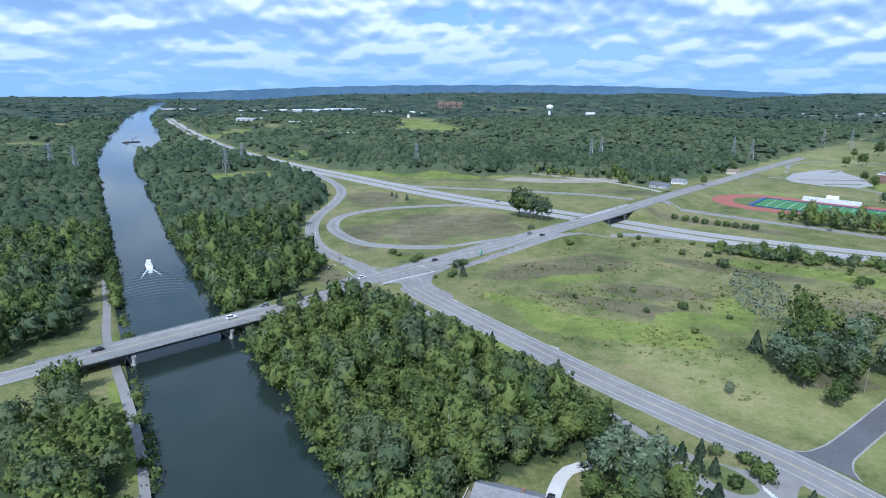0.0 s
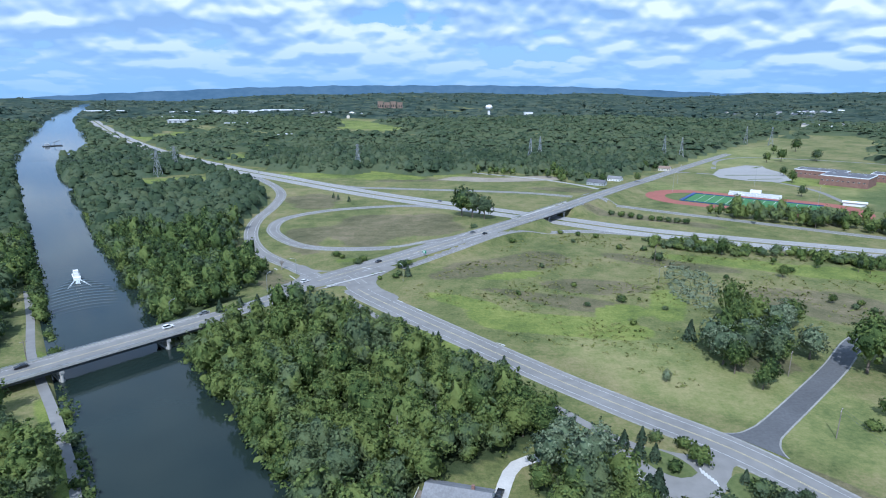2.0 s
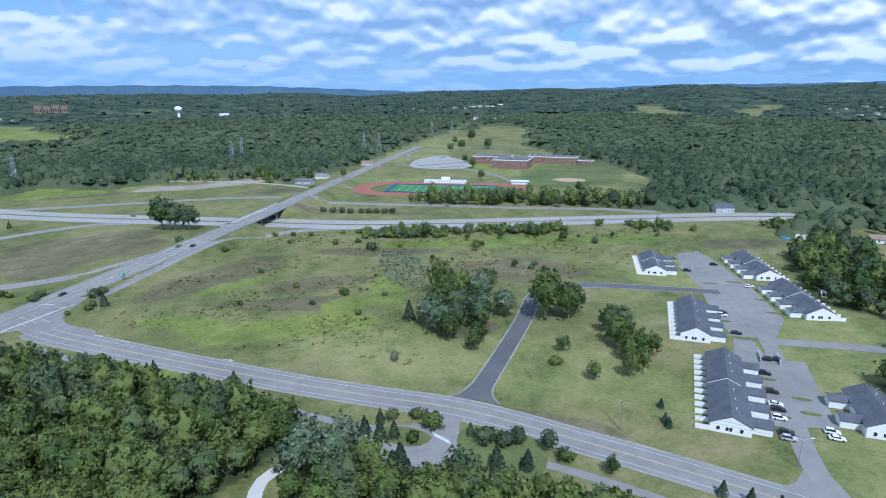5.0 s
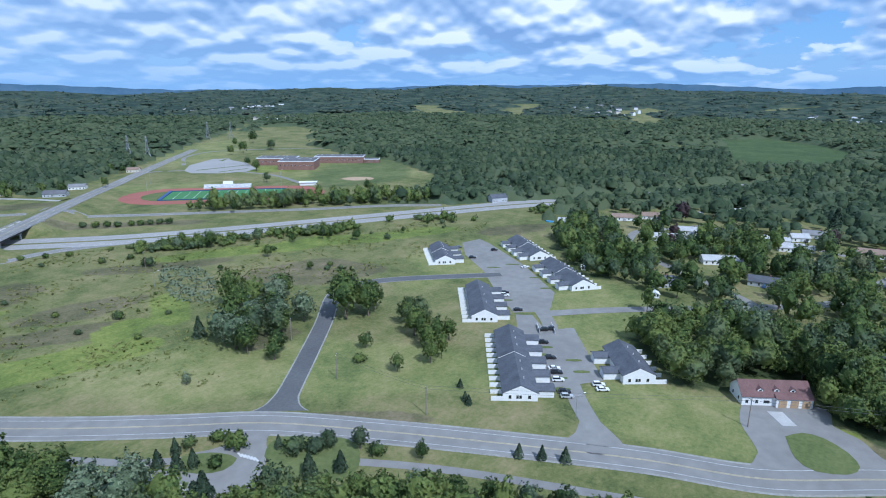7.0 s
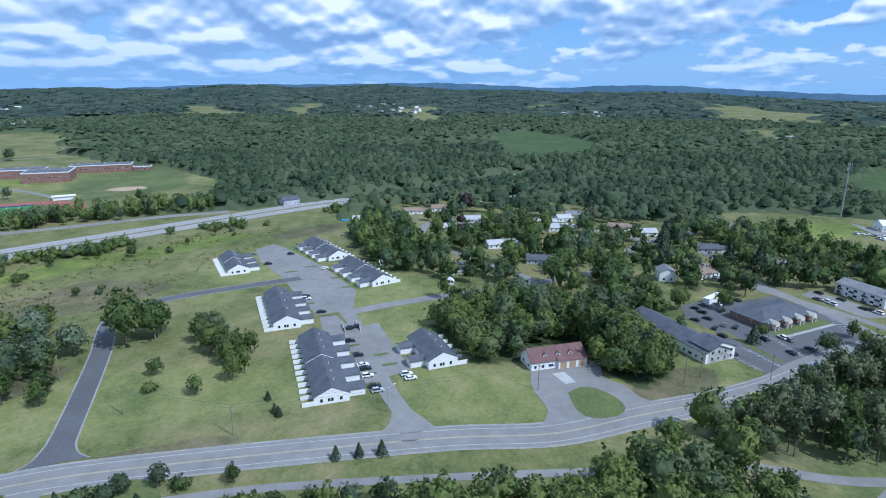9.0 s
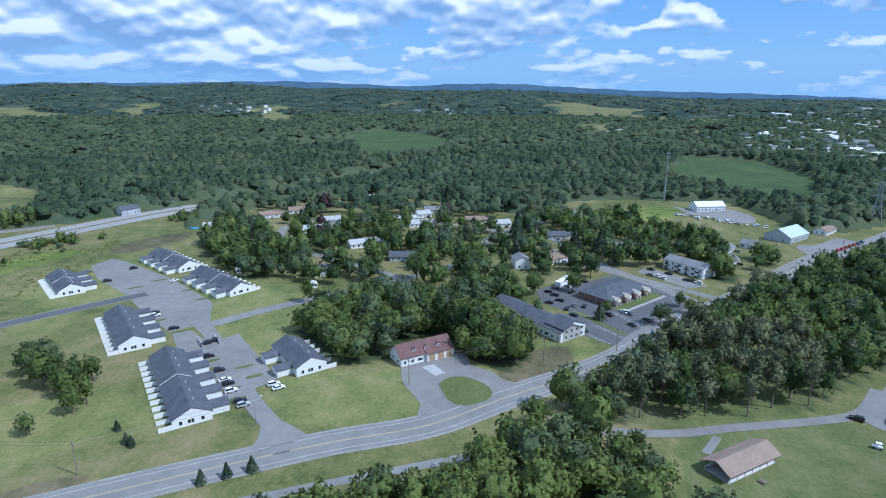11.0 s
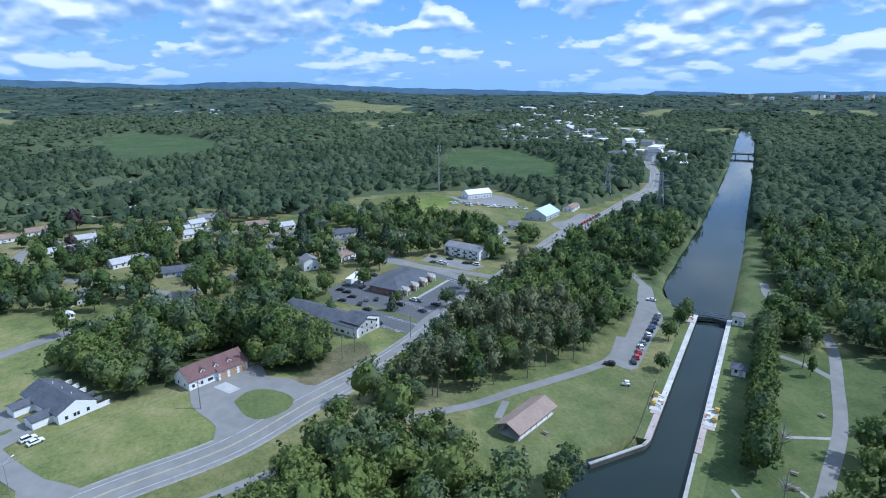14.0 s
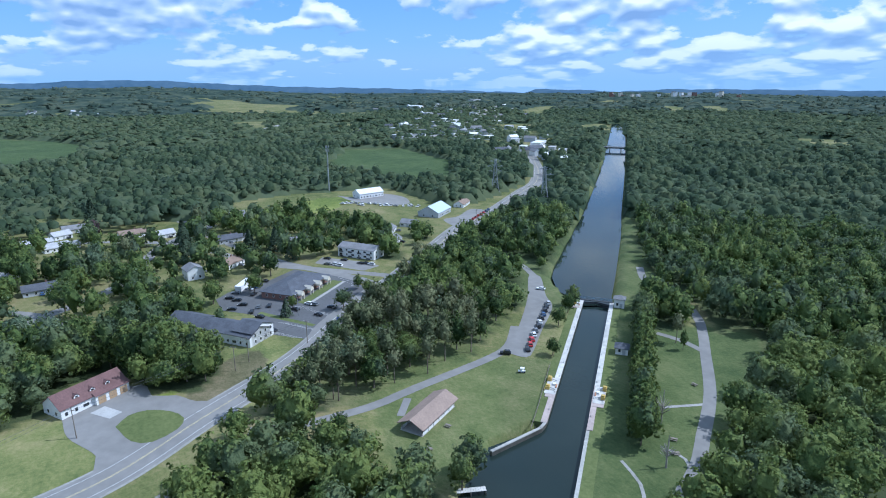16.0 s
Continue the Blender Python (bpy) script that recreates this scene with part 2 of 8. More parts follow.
RIDGE_AZ = [-200, -155, -144, -139, -135, -131, -127.5, -126.8, -119, -114, -109, -105, -99, -94, -89, -84, -79, -74, -69, -62, -54, -46, -39, -30, -22, -16, -8, 4, 12, 22, 30, 40, 90]
RIDGE_EL = [-0.6, -0.75, -0.66, -0.68, -0.9, -0.72, -0.68, -0.98, -0.75, -0.6, -0.5, -0.42, -0.15, 0.14, 0.14, -0.12, 0.1, 0.3, 0.26, 0.12, 0.12, -0.25, -0.3, -0.42, -0.1, 0.1, 0.17, 0.1, -0.1, -0.54, -0.94, -1.0, -1.1]
# how far the near green hills stay below that skyline
HILL_AZ = [-200, -140, -110, -95, -84, -76, -60, -35, -22, -8, 40]
HILL_DROP = [0.75, 0.75, 0.65, 0.4, 0.2, 0.45, 0.06, 0.06, 0.45, 0.7, 0.8]


def land(x, y):
    """Height of the ground."""
    x, y = np.asarray(x, float), np.asarray(y, float)
    r = np.hypot(x, y)
    az = np.degrees(np.arctan2(-x, y))
    az = np.where(az > 120, az - 360, az)
    d, at = along(R2, x, y)
    z = np.interp(at, np.arange(len(R2_Z)), R2_Z) * (1 - ease(11, 24, d))
    # open under the canal bridge
    u = (x - SPAN_A[0]) * SPAN_U[0] + (y - SPAN_A[1]) * SPAN_U[1]
    z = z * (1 - ease(-1, 7, u) * (1 - ease(SPAN_L - 7, SPAN_L + 1, u)))
    dh, _ = along(HIGHWAY, x, y)
    z = z * ease(20, 27, dh)
    wet = np.minimum(along(CANAL, x, y)[0], along(POOL, x, y)[0])
    z = z + ease(70, 420, wet) * ease(900, 3200, r) * (14 + 12 * np.sin(x * 0.0021 + 1.3) * np.cos(y * 0.0017) + 8 * np.sin(x * 0.0051 - y * 0.0043))
    top = 105 + 4700 * np.tan(np.radians(np.interp(az, RIDGE_AZ, RIDGE_EL) - np.interp(az, HILL_AZ, HILL_DROP) - 0.14))
    z = z + ease(60, 500, wet) * ease(2300, 4800, r) * (np.maximum(top, 5) - 14) * (0.92 + 0.08 * np.sin(az * 0.9) * np.sin(az * 0.37 + 1))
    canal = np.minimum(cut(CANAL, CANAL_HALF, x, y, -7.5, 4.0), cut(LOCK, LOCK_HALF, x, y, -10, 1.0, 1.3))
    canal = np.minimum(canal, cut(POOL, POOL_HALF, x, y, -6, 3.5, 0.6))
    return z + canal


def mesh_object(name, verts, faces, mats, parent=None, label="", smooth=False, slots=None, normals=None):
    me = bpy.data.meshes.new(name)
    v = np.asarray(verts, np.float32)
    f = faces
    if isinstance(f, np.ndarray):
        me.vertices.add(len(v))
        me.vertices.foreach_set("co", v.ravel())
        n, k = f.shape
        me.loops.add(n * k)
        me.loops.foreach_set("vertex_index", f.ravel().astype(np.int32))
        me.polygons.add(n)
        me.polygons.foreach_set("loop_start", np.arange(0, n * k, k, dtype=np.int32))
        if slots is not None:
            me.polygons.foreach_set("material_index", np.asarray(slots, np.int32))
        me.update(calc_edges=True)
    else:
        me.from_pydata([tuple(map(float, p)) for p in v], [], f)
    for m in (mats if isinstance(mats, (list, tuple)) else [mats]):
        me.materials.append(m)
    if smooth:
        me.polygons.foreach_set("use_smooth", np.ones(len(me.polygons), bool))
    if normals is not None:
        me.attributes.new("custom_normal", "FLOAT_VECTOR", "POINT").data.foreach_set("vector", np.asarray(normals, np.float32).ravel())
    ob = new(name, me)
    if parent:
        ob.parent = parent
    if label:
        ob["label"] = label
    return ob


# kinds of grass: x, y, half length, half breadth, turn
LUSH = [(-440, 1360, 110, 90, -60), (-225, 950, 45, 60, 0), (-20, 1700, 120, 260, 20), (-20, 760, 120, 40, 10), (-195, 1130, 40, 70, 0), (500, -150, 50, 20, -50), (75, 250, 44, 14, -22), (36, 283, 24, 8, -42), (72, 322, 20, 6, 12), (140, 268, 22, 10, 60), (112, 258, 16, 10, 20), (230, 325, 60, 12, -32), (300, 290, 90, 14, -30), (20, 236, 24, 3, -52), (480, 640, 60, 30, -40), (250, 730, 60, 25, 20), (-140, 235, 10, 6, 0), (-104, 175, 40, 5, -58), (-260, 690, 70, 40, 30), (20, 720, 80, 25, 0),
        (-24, 362, 10, 5, 0), (206, -2, 22, 3, -57)]
DRY = [(58, 332, 34, 11, 18), (112, 300, 34, 12, -12), (70, 290, 26, 7, -30), (0, 450, 66, 46, 20), (82, 350, 44, 18, 20), (88, 278, 36, 10, -25), (222, 258, 36, 24, -40), (120, 128, 30, 6, -55), (390, 215, 40, 14, -30), (140, 690, 60, 14, 0), (30, 690, 40, 12, 0), (-70, 570, 30, 40, 20), (190, 610, 40, 16, -30), (210, 470, 70, 10, -40), (178, -52, 10, 5, -60), (145, 200, 14, 8, 0),
       (215, -30, 26, 10, -40), (-62, 322, 8, 26, 20), (-60, 420, 14, 40, 10), (170, 340, 40, 10, -32)]
MOWN = [(150, 150, 60, 24, -55), (185, 40, 30, 24, -50), (215, -35, 36, 14, -35), (155, -85, 40, 24, -50), (145, -170, 60, 30, -48), (260, 100, 60, 30, 40), (520, 520, 90, 60, -40), (560, 600, 80, 60, -40), (560, 900, 200, 60, 45), (330, 600, 60, 30, -45), (300, 200, 60, 30, 0), (110, 195, 44, 24, -50)]


def ground_sheet():
    rad = [0.0, 15, 30, 45, 60]
    while rad[-1] < 700:
        rad.append(rad[-1] * 1.012)
    while rad[-1] < 4850:
        rad.append(rad[-1] * 1.04)
    rad[-1] = 4920
    ang = np.concatenate([np.arange(-165, 45, 0.84), np.arange(45, 195, 3.0)])
    rad = np.array(rad)
    R, A = np.meshgrid(rad, np.radians(ang), indexing="ij")
    X, Y = -R * np.sin(A), R * np.cos(A)
    V = np.stack([X, Y, land(X, Y)], -1).reshape(-1, 3)
    n, m = len(rad), len(ang)
    i, j = np.meshgrid(np.arange(n - 1), np.arange(m), indexing="ij")
    j2 = (j + 1) % m
    F = np.stack([i * m + j, (i + 1) * m + j, (i + 1) * m + j2, i * m + j2], -1).reshape(-1, 4)
    ob = mesh_object("ground", V, F, M_GRASS, smooth=True)
    for name, spots in (("lush", LUSH), ("dry", DRY), ("mown", MOWN)):
        cover = np.zeros(len(V))
        for cx, cy, a, b, turn in spots:
            c, s = math.cos(radians(turn)), math.sin(radians(turn))
            u, v = ((V[:, 0] - cx) * c + (V[:, 1] - cy) * s) / a, (-(V[:, 0] - cx) * s + (V[:, 1] - cy) * c) / b
            wob = 0.12 * np.sin(V[:, 0] * 0.11 + cx) + 0.12 * np.sin(V[:, 1] * 0.13 + cy)
            cover = np.maximum(cover, 1 - ease(0.8, 1.15, np.hypot(u, v) + wob))
        ob.data.attributes.new(name, "FLOAT", "POINT").data.foreach_set("value", cover.astype(np.float32))
    return tagged(ob, "grassland, meadow and mown verge reaching the hills", "ground", kind="structure")


ground_sheet()


# wooded ridge on the skyline; its blue is distance haze put into the colour
M_RIDGE = surface("haze_blue_ridge", two_scale((0.052, 0.098, 0.150), (0.080, 0.130, 0.185), 0.02, 0.004), 0.95, 0, 0.05)


def ridge():
    a = np.radians(np.arange(-165, 46, 0.5))
    d = np.degrees(a)
    top = 105 + 4900 * np.tan(np.radians(np.interp(d, RIDGE_AZ, RIDGE_EL) + 0.03 * np.sin(d * 1.7) + 0.02 * np.sin(d * 4.3 + 1)))
    V, n = [], len(a)
    for r, f in ((4700, 0.0), (4800, 0.6), (4880, 1.0), (4940, 0.9)):
        V.append(np.stack([-r * np.sin(a), r * np.cos(a), -20 + (top + 20) * f], 1))
    i = np.arange(n - 1)
    F = np.concatenate([np.stack([k * n + i, k * n + i + 1, (k + 1) * n + i + 1, (k + 1) * n + i], 1) for k in range(3)])
    tagged(mesh_object("backdrop", np.concatenate(V), F, M_RIDGE, smooth=True), "wooded ridge on the horizon, painted haze blue", "hills", kind="structure")


ridge()

# ---- water ----
def water_bump(nt, pos):
    wide = noise_fac(nt, pos, 0.02, 2.0)
    return ramp(nt, wide, [(0.35, (0.013, 0.022, 0.020)), (0.65, (0.020, 0.031, 0.027))])


M_WATER = surface("canal_water", water_bump, 0.07, 0, 0.22, (0.45, 0.03, 3.0))


def smooth_line(pts, step=4.0):
    """Catmull-Rom through the points, with any further columns carried along."""
    p = np.array(pts, float)
    p = np.vstack([2 * p[0] - p[1], p, 2 * p[-1] - p[-2]])
    out = []
    for i in range(1, len(p) - 2):
        a, b, c, d = p[i - 1:i + 3]
        n = max(2, int(np.hypot(*(c - b)[:2]) / step))
        for k in np.linspace(0, 1, n, endpoint=False):
            out.append(0.5 * (2 * b + (c - a) * k + (2 * a - 5 * b + 4 * c - d) * k * k + (3 * b - a - 3 * c + d) * k ** 3))
    out.append(p[-2])
    return np.array(out)


def sides(line):
    d = np.gradient(line[:, :2], axis=0)
    d /= np.linalg.norm(d, axis=1)[:, None]
    return np.stack([d[:, 1], -d[:, 0]], 1)   # to the right of the way


def strip(name, line, left, right, z, mat, parent=None, label="", rows=1):
    """A flat band along a line between two offsets to its right."""
    n = sides(line)
    k = len(line)
    left, right = np.broadcast_to(left, k), np.broadcast_to(right, k)
    z = np.broadcast_to(z, k)
    V = [np.column_stack([line[:, :2] + n * (left + (right - left) * j / rows)[:, None], z]) for j in range(rows + 1)]
    V = np.concatenate(V)
    i = np.arange(k - 1)
    F = np.concatenate([np.stack([j * k + i, (j + 1) * k + i, (j + 1) * k + i + 1, j * k + i + 1], 1) for j in range(rows)])
    return mesh_object(name, V, F, mat, parent, label)


def water_body(name, pts, half, z, label):
    ln = smooth_line(np.column_stack([pts, half]), 12.0)
    ob = strip(name, ln, -ln[:, 2] - 4, ln[:, 2] + 4, z, M_WATER)
    return tagged(ob, label, "canal", kind="structure")


water_body("water", CANAL, CANAL_HALF, -1.5, "dark green canal water with small ripples")
ln = LOCK[:, :2]
strip("water", np.vstack([ln[0] - (ln[1] - ln[0]) * 0.02, ln[1:]]), -LOCK_HALF - np.array([4, 4, 3, 0.4, 0.4]), LOCK_HALF + np.array([4, 4, 3, 0.4, 0.4]), -1.497, M_WATER)
tagged(bpy.data.objects["water.001"], "dark still water in the lock chamber", "canal", kind="structure")
water_body("water", POOL, POOL_HALF - 2.5, -0.7, "blue canal water of the upper pool")

# ---- roads ----
M_ASPHALT = plain("worn_asphalt", (0.212, 0.205, 0.194), 0.85, 0, 0.16, 0.22, 0.035, 0.3)
M_NEW_ASPHALT = plain("dark_asphalt", (0.106, 0.107, 0.110), 0.85, 0, 0.2, 0.9, 0.05, 0.3)
M_CONCRETE_ROAD = plain("pale_road_concrete", (0.30, 0.290, 0.276), 0.85, 0, 0.10, 0.25, 0.03, 0.3)
M_GRAVEL = plain("pale_gravel", (0.34, 0.33, 0.31), 0.95, 0, 0.2, 1.2, 0.15)
M_SHOULDER = plain("gravel_edge", (0.27, 0.265, 0.245), 0.95, 0, 0.25, 1.2, 0.15)
M_WHITE_LINE = plain("white_road_paint", (0.52, 0.52, 0.51), 0.6, 0, 0.15, 0.8, 0.1)
M_YELLOW_LINE = plain("yellow_road_paint", (0.46, 0.40, 0.24), 0.6, 0, 0.15, 0.8, 0.1)
M_CONCRETE = plain("weathered_concrete", (0.42, 0.41, 0.385), 0.85, 0, 0.2, 1.0, 0.12)


def profile(line, lift):
    return land(line[:, 0], line[:, 1]) + lift


ROAD_LINES = []


def road(name, pts, width, mat, label, lift=0.07, z=None, edges=None, centre=None, lanes=(), step=5.0, shoulder=0.0, category="road"):
    """pts: x, y and, where it changes, the half width."""
    ln = smooth_line(pts, step)
    half = ln[:, 2] if ln.shape[1] > 2 else np.full(len(ln), width / 2)
    zz = profile(ln, lift) if z is None else z(ln) + lift
    ob = strip(name, ln, -half, half, zz, mat, rows=2)
    ROAD_LINES.append((ln[::max(1, int(12 / step)), :2], float(half.mean())))
    tagged(ob, label, category, kind="structure")
    if shoulder:
        strip("gravel_shoulder", ln, -half - shoulder, half + shoulder, zz - 0.03, M_SHOULDER, ob, "pale gravel edge", rows=2)
    if name == "ramp":
        nn_ = sides(ln)
        for sd in (-1, 1):
            inner, outer = ln[:, :2] + nn_ * (sd * (half + shoulder - 0.15))[:, None], ln[:, :2] + nn_ * (sd * (half + 5.0))[:, None]
            low = np.minimum(land(outer[:, 0], outer[:, 1]) - 0.12, zz)
            V = np.concatenate([np.column_stack([inner, zz - 0.07]), np.column_stack([outer, low])])
            i = np.arange(len(ln) - 1)
            k = len(ln)
            mesh_object("grass_bank", V, np.stack([i, i + k, i + k + 1, i + 1], 1), M_GRASS, ob, "rough grass bank of the ramp", True)
    if edges:
        for o in edges:
            strip("edge_line", ln, o - 0.08, o + 0.08, zz + 0.02, M_WHITE_LINE, ob)
    if centre == "double":
        for o in (-0.2, 0.2):
            strip("centre_line", ln, o - 0.09, o + 0.09, zz + 0.02, M_YELLOW_LINE, ob, "yellow painted line")
    for o in lanes:
        k = np.concatenate([[0], np.cumsum(np.hypot(*np.diff(ln[:, :2], axis=0).T))])
        fine = np.arange(0, k[-1], 1.5)
        lf = np.column_stack([np.interp(fine, k, ln[:, 0]), np.interp(fine, k, ln[:, 1])])
        zf = np.interp(fine, k, zz)
        nn = sides(lf)
        V, F = [], []
        for i in range(0, len(fine) - 3, 8):
            b = len(V)
            for j, w in ((i, -0.1), (i, 0.1), (i + 2, 0.1), (i + 2, -0.1)):
                V.append((*(lf[j] + nn[j] * (o + w)), zf[j] + 0.02))
            F.append((b, b + 1, b + 2, b + 3))
        mesh_object("lane_dashes", V, F, M_WHITE_LINE, ob)
    return ob


R1 = [(-27, 327), (-12, 299), (2, 278), (33, 235), (61, 197), (83, 170), (104, 145), (124, 109), (144, 69), (157, 41), (168, 12), (187, -14), (206, -42), (221, -60), (251, -90), (310, -155), (372, -222), (404, -272), (470, -350), (508, -396), (580, -455), (650, -503), (760, -580), (900, -700)]
R1_HALF = [8.0, 7.4, 6.9, 6.4, 6.2, 6.2, 6.2, 6.0, 6.0, 6.0, 6.0, 6.0, 6.0, 6.0, 6.0, 6.0, 7.0, 8.0, 7.0, 6.5, 6.0, 6.0, 6.0, 6.0]
road("road", [(*p, h) for p, h in zip(R1, R1_HALF)], 12, M_ASPHALT, "grey two-lane asphalt road with painted lines", 0.10, edges=(-4.3, 4.3), centre="double", shoulder=0.9)


def r2_height(ln):
    d, at = along(R2, ln[:, 0], ln[:, 1])
    return np.interp(at, np.arange(len(R2_Z)), R2_Z)


R2_HALF = [6, 6, 6, 6, 6, 6.5, 7.5, 9, 9.5, 9.5, 8.5, 7.5, 7.5, 7.5, 7, 6, 6]
road("road", [(*p, h) for p, h in zip(R2, R2_HALF)], 12, M_ASPHALT, "grey asphalt road crossing the canal and the highway", 0.13, z=r2_height, edges=(-5.0, 5.0), centre="double")
for o in (-8.3, 8.3):
    ln = smooth_line(HIGHWAY, 15.0)
    ln = np.column_stack([ln[:, :2] + sides(ln) * o])
    road("highway", ln, 13.2, M_CONCRETE_ROAD, "pale concrete carriageway of a dual highway", 0.10, edges=(-4.0, 4.0), lanes=(0.0,), step=15)
RAMP_A = [(-40, 326), (-54, 347), (-81, 384), (-97, 428), (-104, 482), (-101, 543), (-104, 605), (-124, 668), (-165, 745), (-210, 810)]
RAMP_LOOP = [(52, 402), (30, 393), (7, 389), (-32, 389), (-58, 400), (-77, 427), (-86, 455), (-82, 489), (-52, 518), (-10, 532), (25, 535), (60, 520)]
RAMP_B = [(8, 340), (43, 372), (87, 409), (133, 425), (170, 418), (210, 398), (250, 372), (300, 342)]
RAMP_C = [(-130, 745), (-49, 655), (10, 632), (98, 609), (150, 592), (200, 560)]
RAMP_D = [(192, 540), (245, 488), (290, 448), (345, 398), (395, 358), (430, 318)]
for pts, w in ((RAMP_A, 8.5), (RAMP_LOOP, 8.0), (RAMP_B, 8.0), (RAMP_C, 8.5), (RAMP_D, 8.5)):
    road("ramp", pts, w, M_ASPHALT, "curved grey asphalt ramp with white edge lines", 0.09, edges=(-w / 2 + 1.6, w / 2 - 1.6), shoulder=0.8)
FARM = [(110.5, 148.6, 9.0), (113, 150.6, 6.0), (117, 153.8, 4.3), (123, 158, 3.7), (145, 174, 3.6), (173, 195, 3.6), (200, 217, 3.6), (216, 221, 3.6), (240, 210, 3.6), (284, 167, 3.6)]
road("side_road", FARM, 7.2, M_NEW_ASPHALT, "dark newly paved side road with pale kerb strips", 0.11, step=2.0, shoulder=0.6)
APT = [(150, 57), (158, 56), (180, 74), (220, 102), (243, 119), (283, 161), (337, 221)]
road("side_road", APT, 6.6, M_ASPHALT, "grey residential street between white row houses", 0.12)
road("side_road", [(243, 119), (270, 92), (313, 40), (350, 5), (420, -20), (470, -60)], 7, M_ASPHALT, "grey residential street", 0.10)
for pts in ([(-190, 318), (-168, 280), (-154, 254), (-144, 236), (-134, 221), (-124.5, 207), (-111, 187.5), (-97, 166), (-89.5, 154), (-82.4, 141), (-78, 133), (-60, 100)], [(-20, 290), (20, 222), (38, 201), (56, 176), (68, 158), (86, 139), (100, 118), (118, 86), (136, 42), (148, 10), (160, -22), (169, -38)]):
    road("path", pts, 3.4, M_ASPHALT, "narrow paved towpath along the canal", 0.06, category="path")

road("highway", [(974, -495), (1146, -641), (1296, -764), (1488, -940), (1751, -1157), (1950, -1330), (2200, -1480)], 16, M_CONCRETE_ROAD, "pale highway curving past the far town", 0.6, step=20.0)

# ---- building kit ----
from mathutils import geometry


class Solid:
    """Gathers simple solids into one mesh."""

    def __init__(self):
        self.v, self.f = [], []

    def add(self, pts, faces):
        o = len(self.v)
        self.v += [tuple(map(float, p)) for p in pts]
        self.f += [tuple(o + i for i in f) for f in faces]
        return self

    def box(self, x0, x1, y0, y1, z0, z1, m=None):
        p = [(x, y, z) for z in (z0, z1) for x, y in ((x0, y0), (x1, y0), (x1, y1), (x0, y1))]
        if m is not None:
            p = [m @ Vector(q) for q in p]
        return self.add(p, [(3, 2, 1, 0), (4, 5, 6, 7), (0, 1, 5, 4), (1, 2, 6, 5), (2, 3, 7, 6), (3, 0, 4, 7)])

    def bar(self, a, b, w, h=None):
        """A squared bar from a to b."""
        a, b = Vector(a), Vector(b)
        m = look(a, b)
        L = (b - a).length
        h = h or w
        return self.box(-w / 2, w / 2, -h / 2, h / 2, -L, 0, m)

    def rod(self, a, b, ra, rb=None, n=8, caps=True):
        a, b = Vector(a), Vector(b)
        m = look(a, b)
        L = (b - a).length
        rb = ra if rb is None else rb
        p = [m @ Vector((r * math.cos(2 * math.pi * i / n), r * math.sin(2 * math.pi * i / n), z)) for r, z in ((ra, 0), (rb, -L)) for i in range(n)]
        f = [(i, n + i, n + (i + 1) % n, (i + 1) % n) for i in range(n)]
        if caps:
            f += [tuple(range(n)), tuple(range(2 * n - 1, n - 1, -1))]
        return self.add(p, f)

    def prism(self, outline, x0, x1):
        """An outline in y, z carried from x0 to x1."""
        n = len(outline)
        p = [(x0, y, z) for y, z in outline] + [(x1, y, z) for y, z in outline]
        return self.add(p, [tuple(range(n))[::-1], tuple(range(n, 2 * n))] + [(i, (i + 1) % n, n + (i + 1) % n, n + i) for i in range(n)])

    def make(self, name, mat, parent=None, label="", smooth=False):
        return mesh_object(name, self.v, self.f, mat, parent, label, smooth)

    def mesh(self, name, *mats):
        ob = mesh_object(name, self.v, self.f, list(mats))
        me = ob.data
        bpy.data.objects.remove(ob)
        return me


def thing(name, x, y, rot=0.0, label="", category="", group="", z=None, lift=0.0):
    ob = new(name)
    ob.matrix_basis = pose(x, y, (float(land(x, y)) if z is None else z) + lift, 0, 0, rot)
    return tagged(ob, label, category, group)


def child(name, me, parent, m=None, label=""):
    ob = new(name, me)
    ob.parent = parent
    if m is not None:
        ob.matrix_basis = m
    if label:
        ob["label"] = label
    return ob


def patch(name, outline, mat, label, category, lift=0.05, soft=True):
    """A paved or planted area laid on the ground."""
    p = smooth_line(list(outline) + [outline[0]], 3.0)[:-1, :2] if soft else np.array(outline, float)
    V = np.column_stack([p, land(p[:, 0], p[:, 1]) + lift])
    F = [tuple(f) for f in geometry.tessellate_polygon([[Vector((float(a), float(b), 0)) for a, b in p]])]
    return tagged(mesh_object(name, V, F, mat), label, category, kind="structure")


M_SIDING = plain("white_siding", (0.74, 0.74, 0.73), 0.6, 0, 0.06, 1.2, 0.2)
M_GREY_SIDING = plain("grey_siding", (0.42, 0.44, 0.46), 0.6, 0, 0.1, 1.2, 0.2)
M_CREAM = plain("cream_siding", (0.62, 0.57, 0.47), 0.6, 0, 0.08, 1.2, 0.2)
M_SLATE = plain("dark_slate_shingles", (0.088, 0.094, 0.110), 0.75, 0, 0.3, 1.8, 0.25, 0.3, (2.5, 0.02, 2.0))
M_GREY_SHINGLE = plain("grey_shingles", (0.20, 0.20, 0.205), 0.8, 0, 0.25, 1.8, 0.25)
M_BROWN_SHINGLE = plain("brown_shingles", (0.24, 0.175, 0.135), 0.8, 0, 0.22, 1.8, 0.25)
M_RED_SHINGLE = plain("maroon_shingles", (0.150, 0.085, 0.080), 0.8, 0, 0.22, 1.8, 0.3)
M_BRICK = plain("red_brick_wall", (0.225, 0.130, 0.105), 0.85, 0, 0.25, 3.0, 0.3)
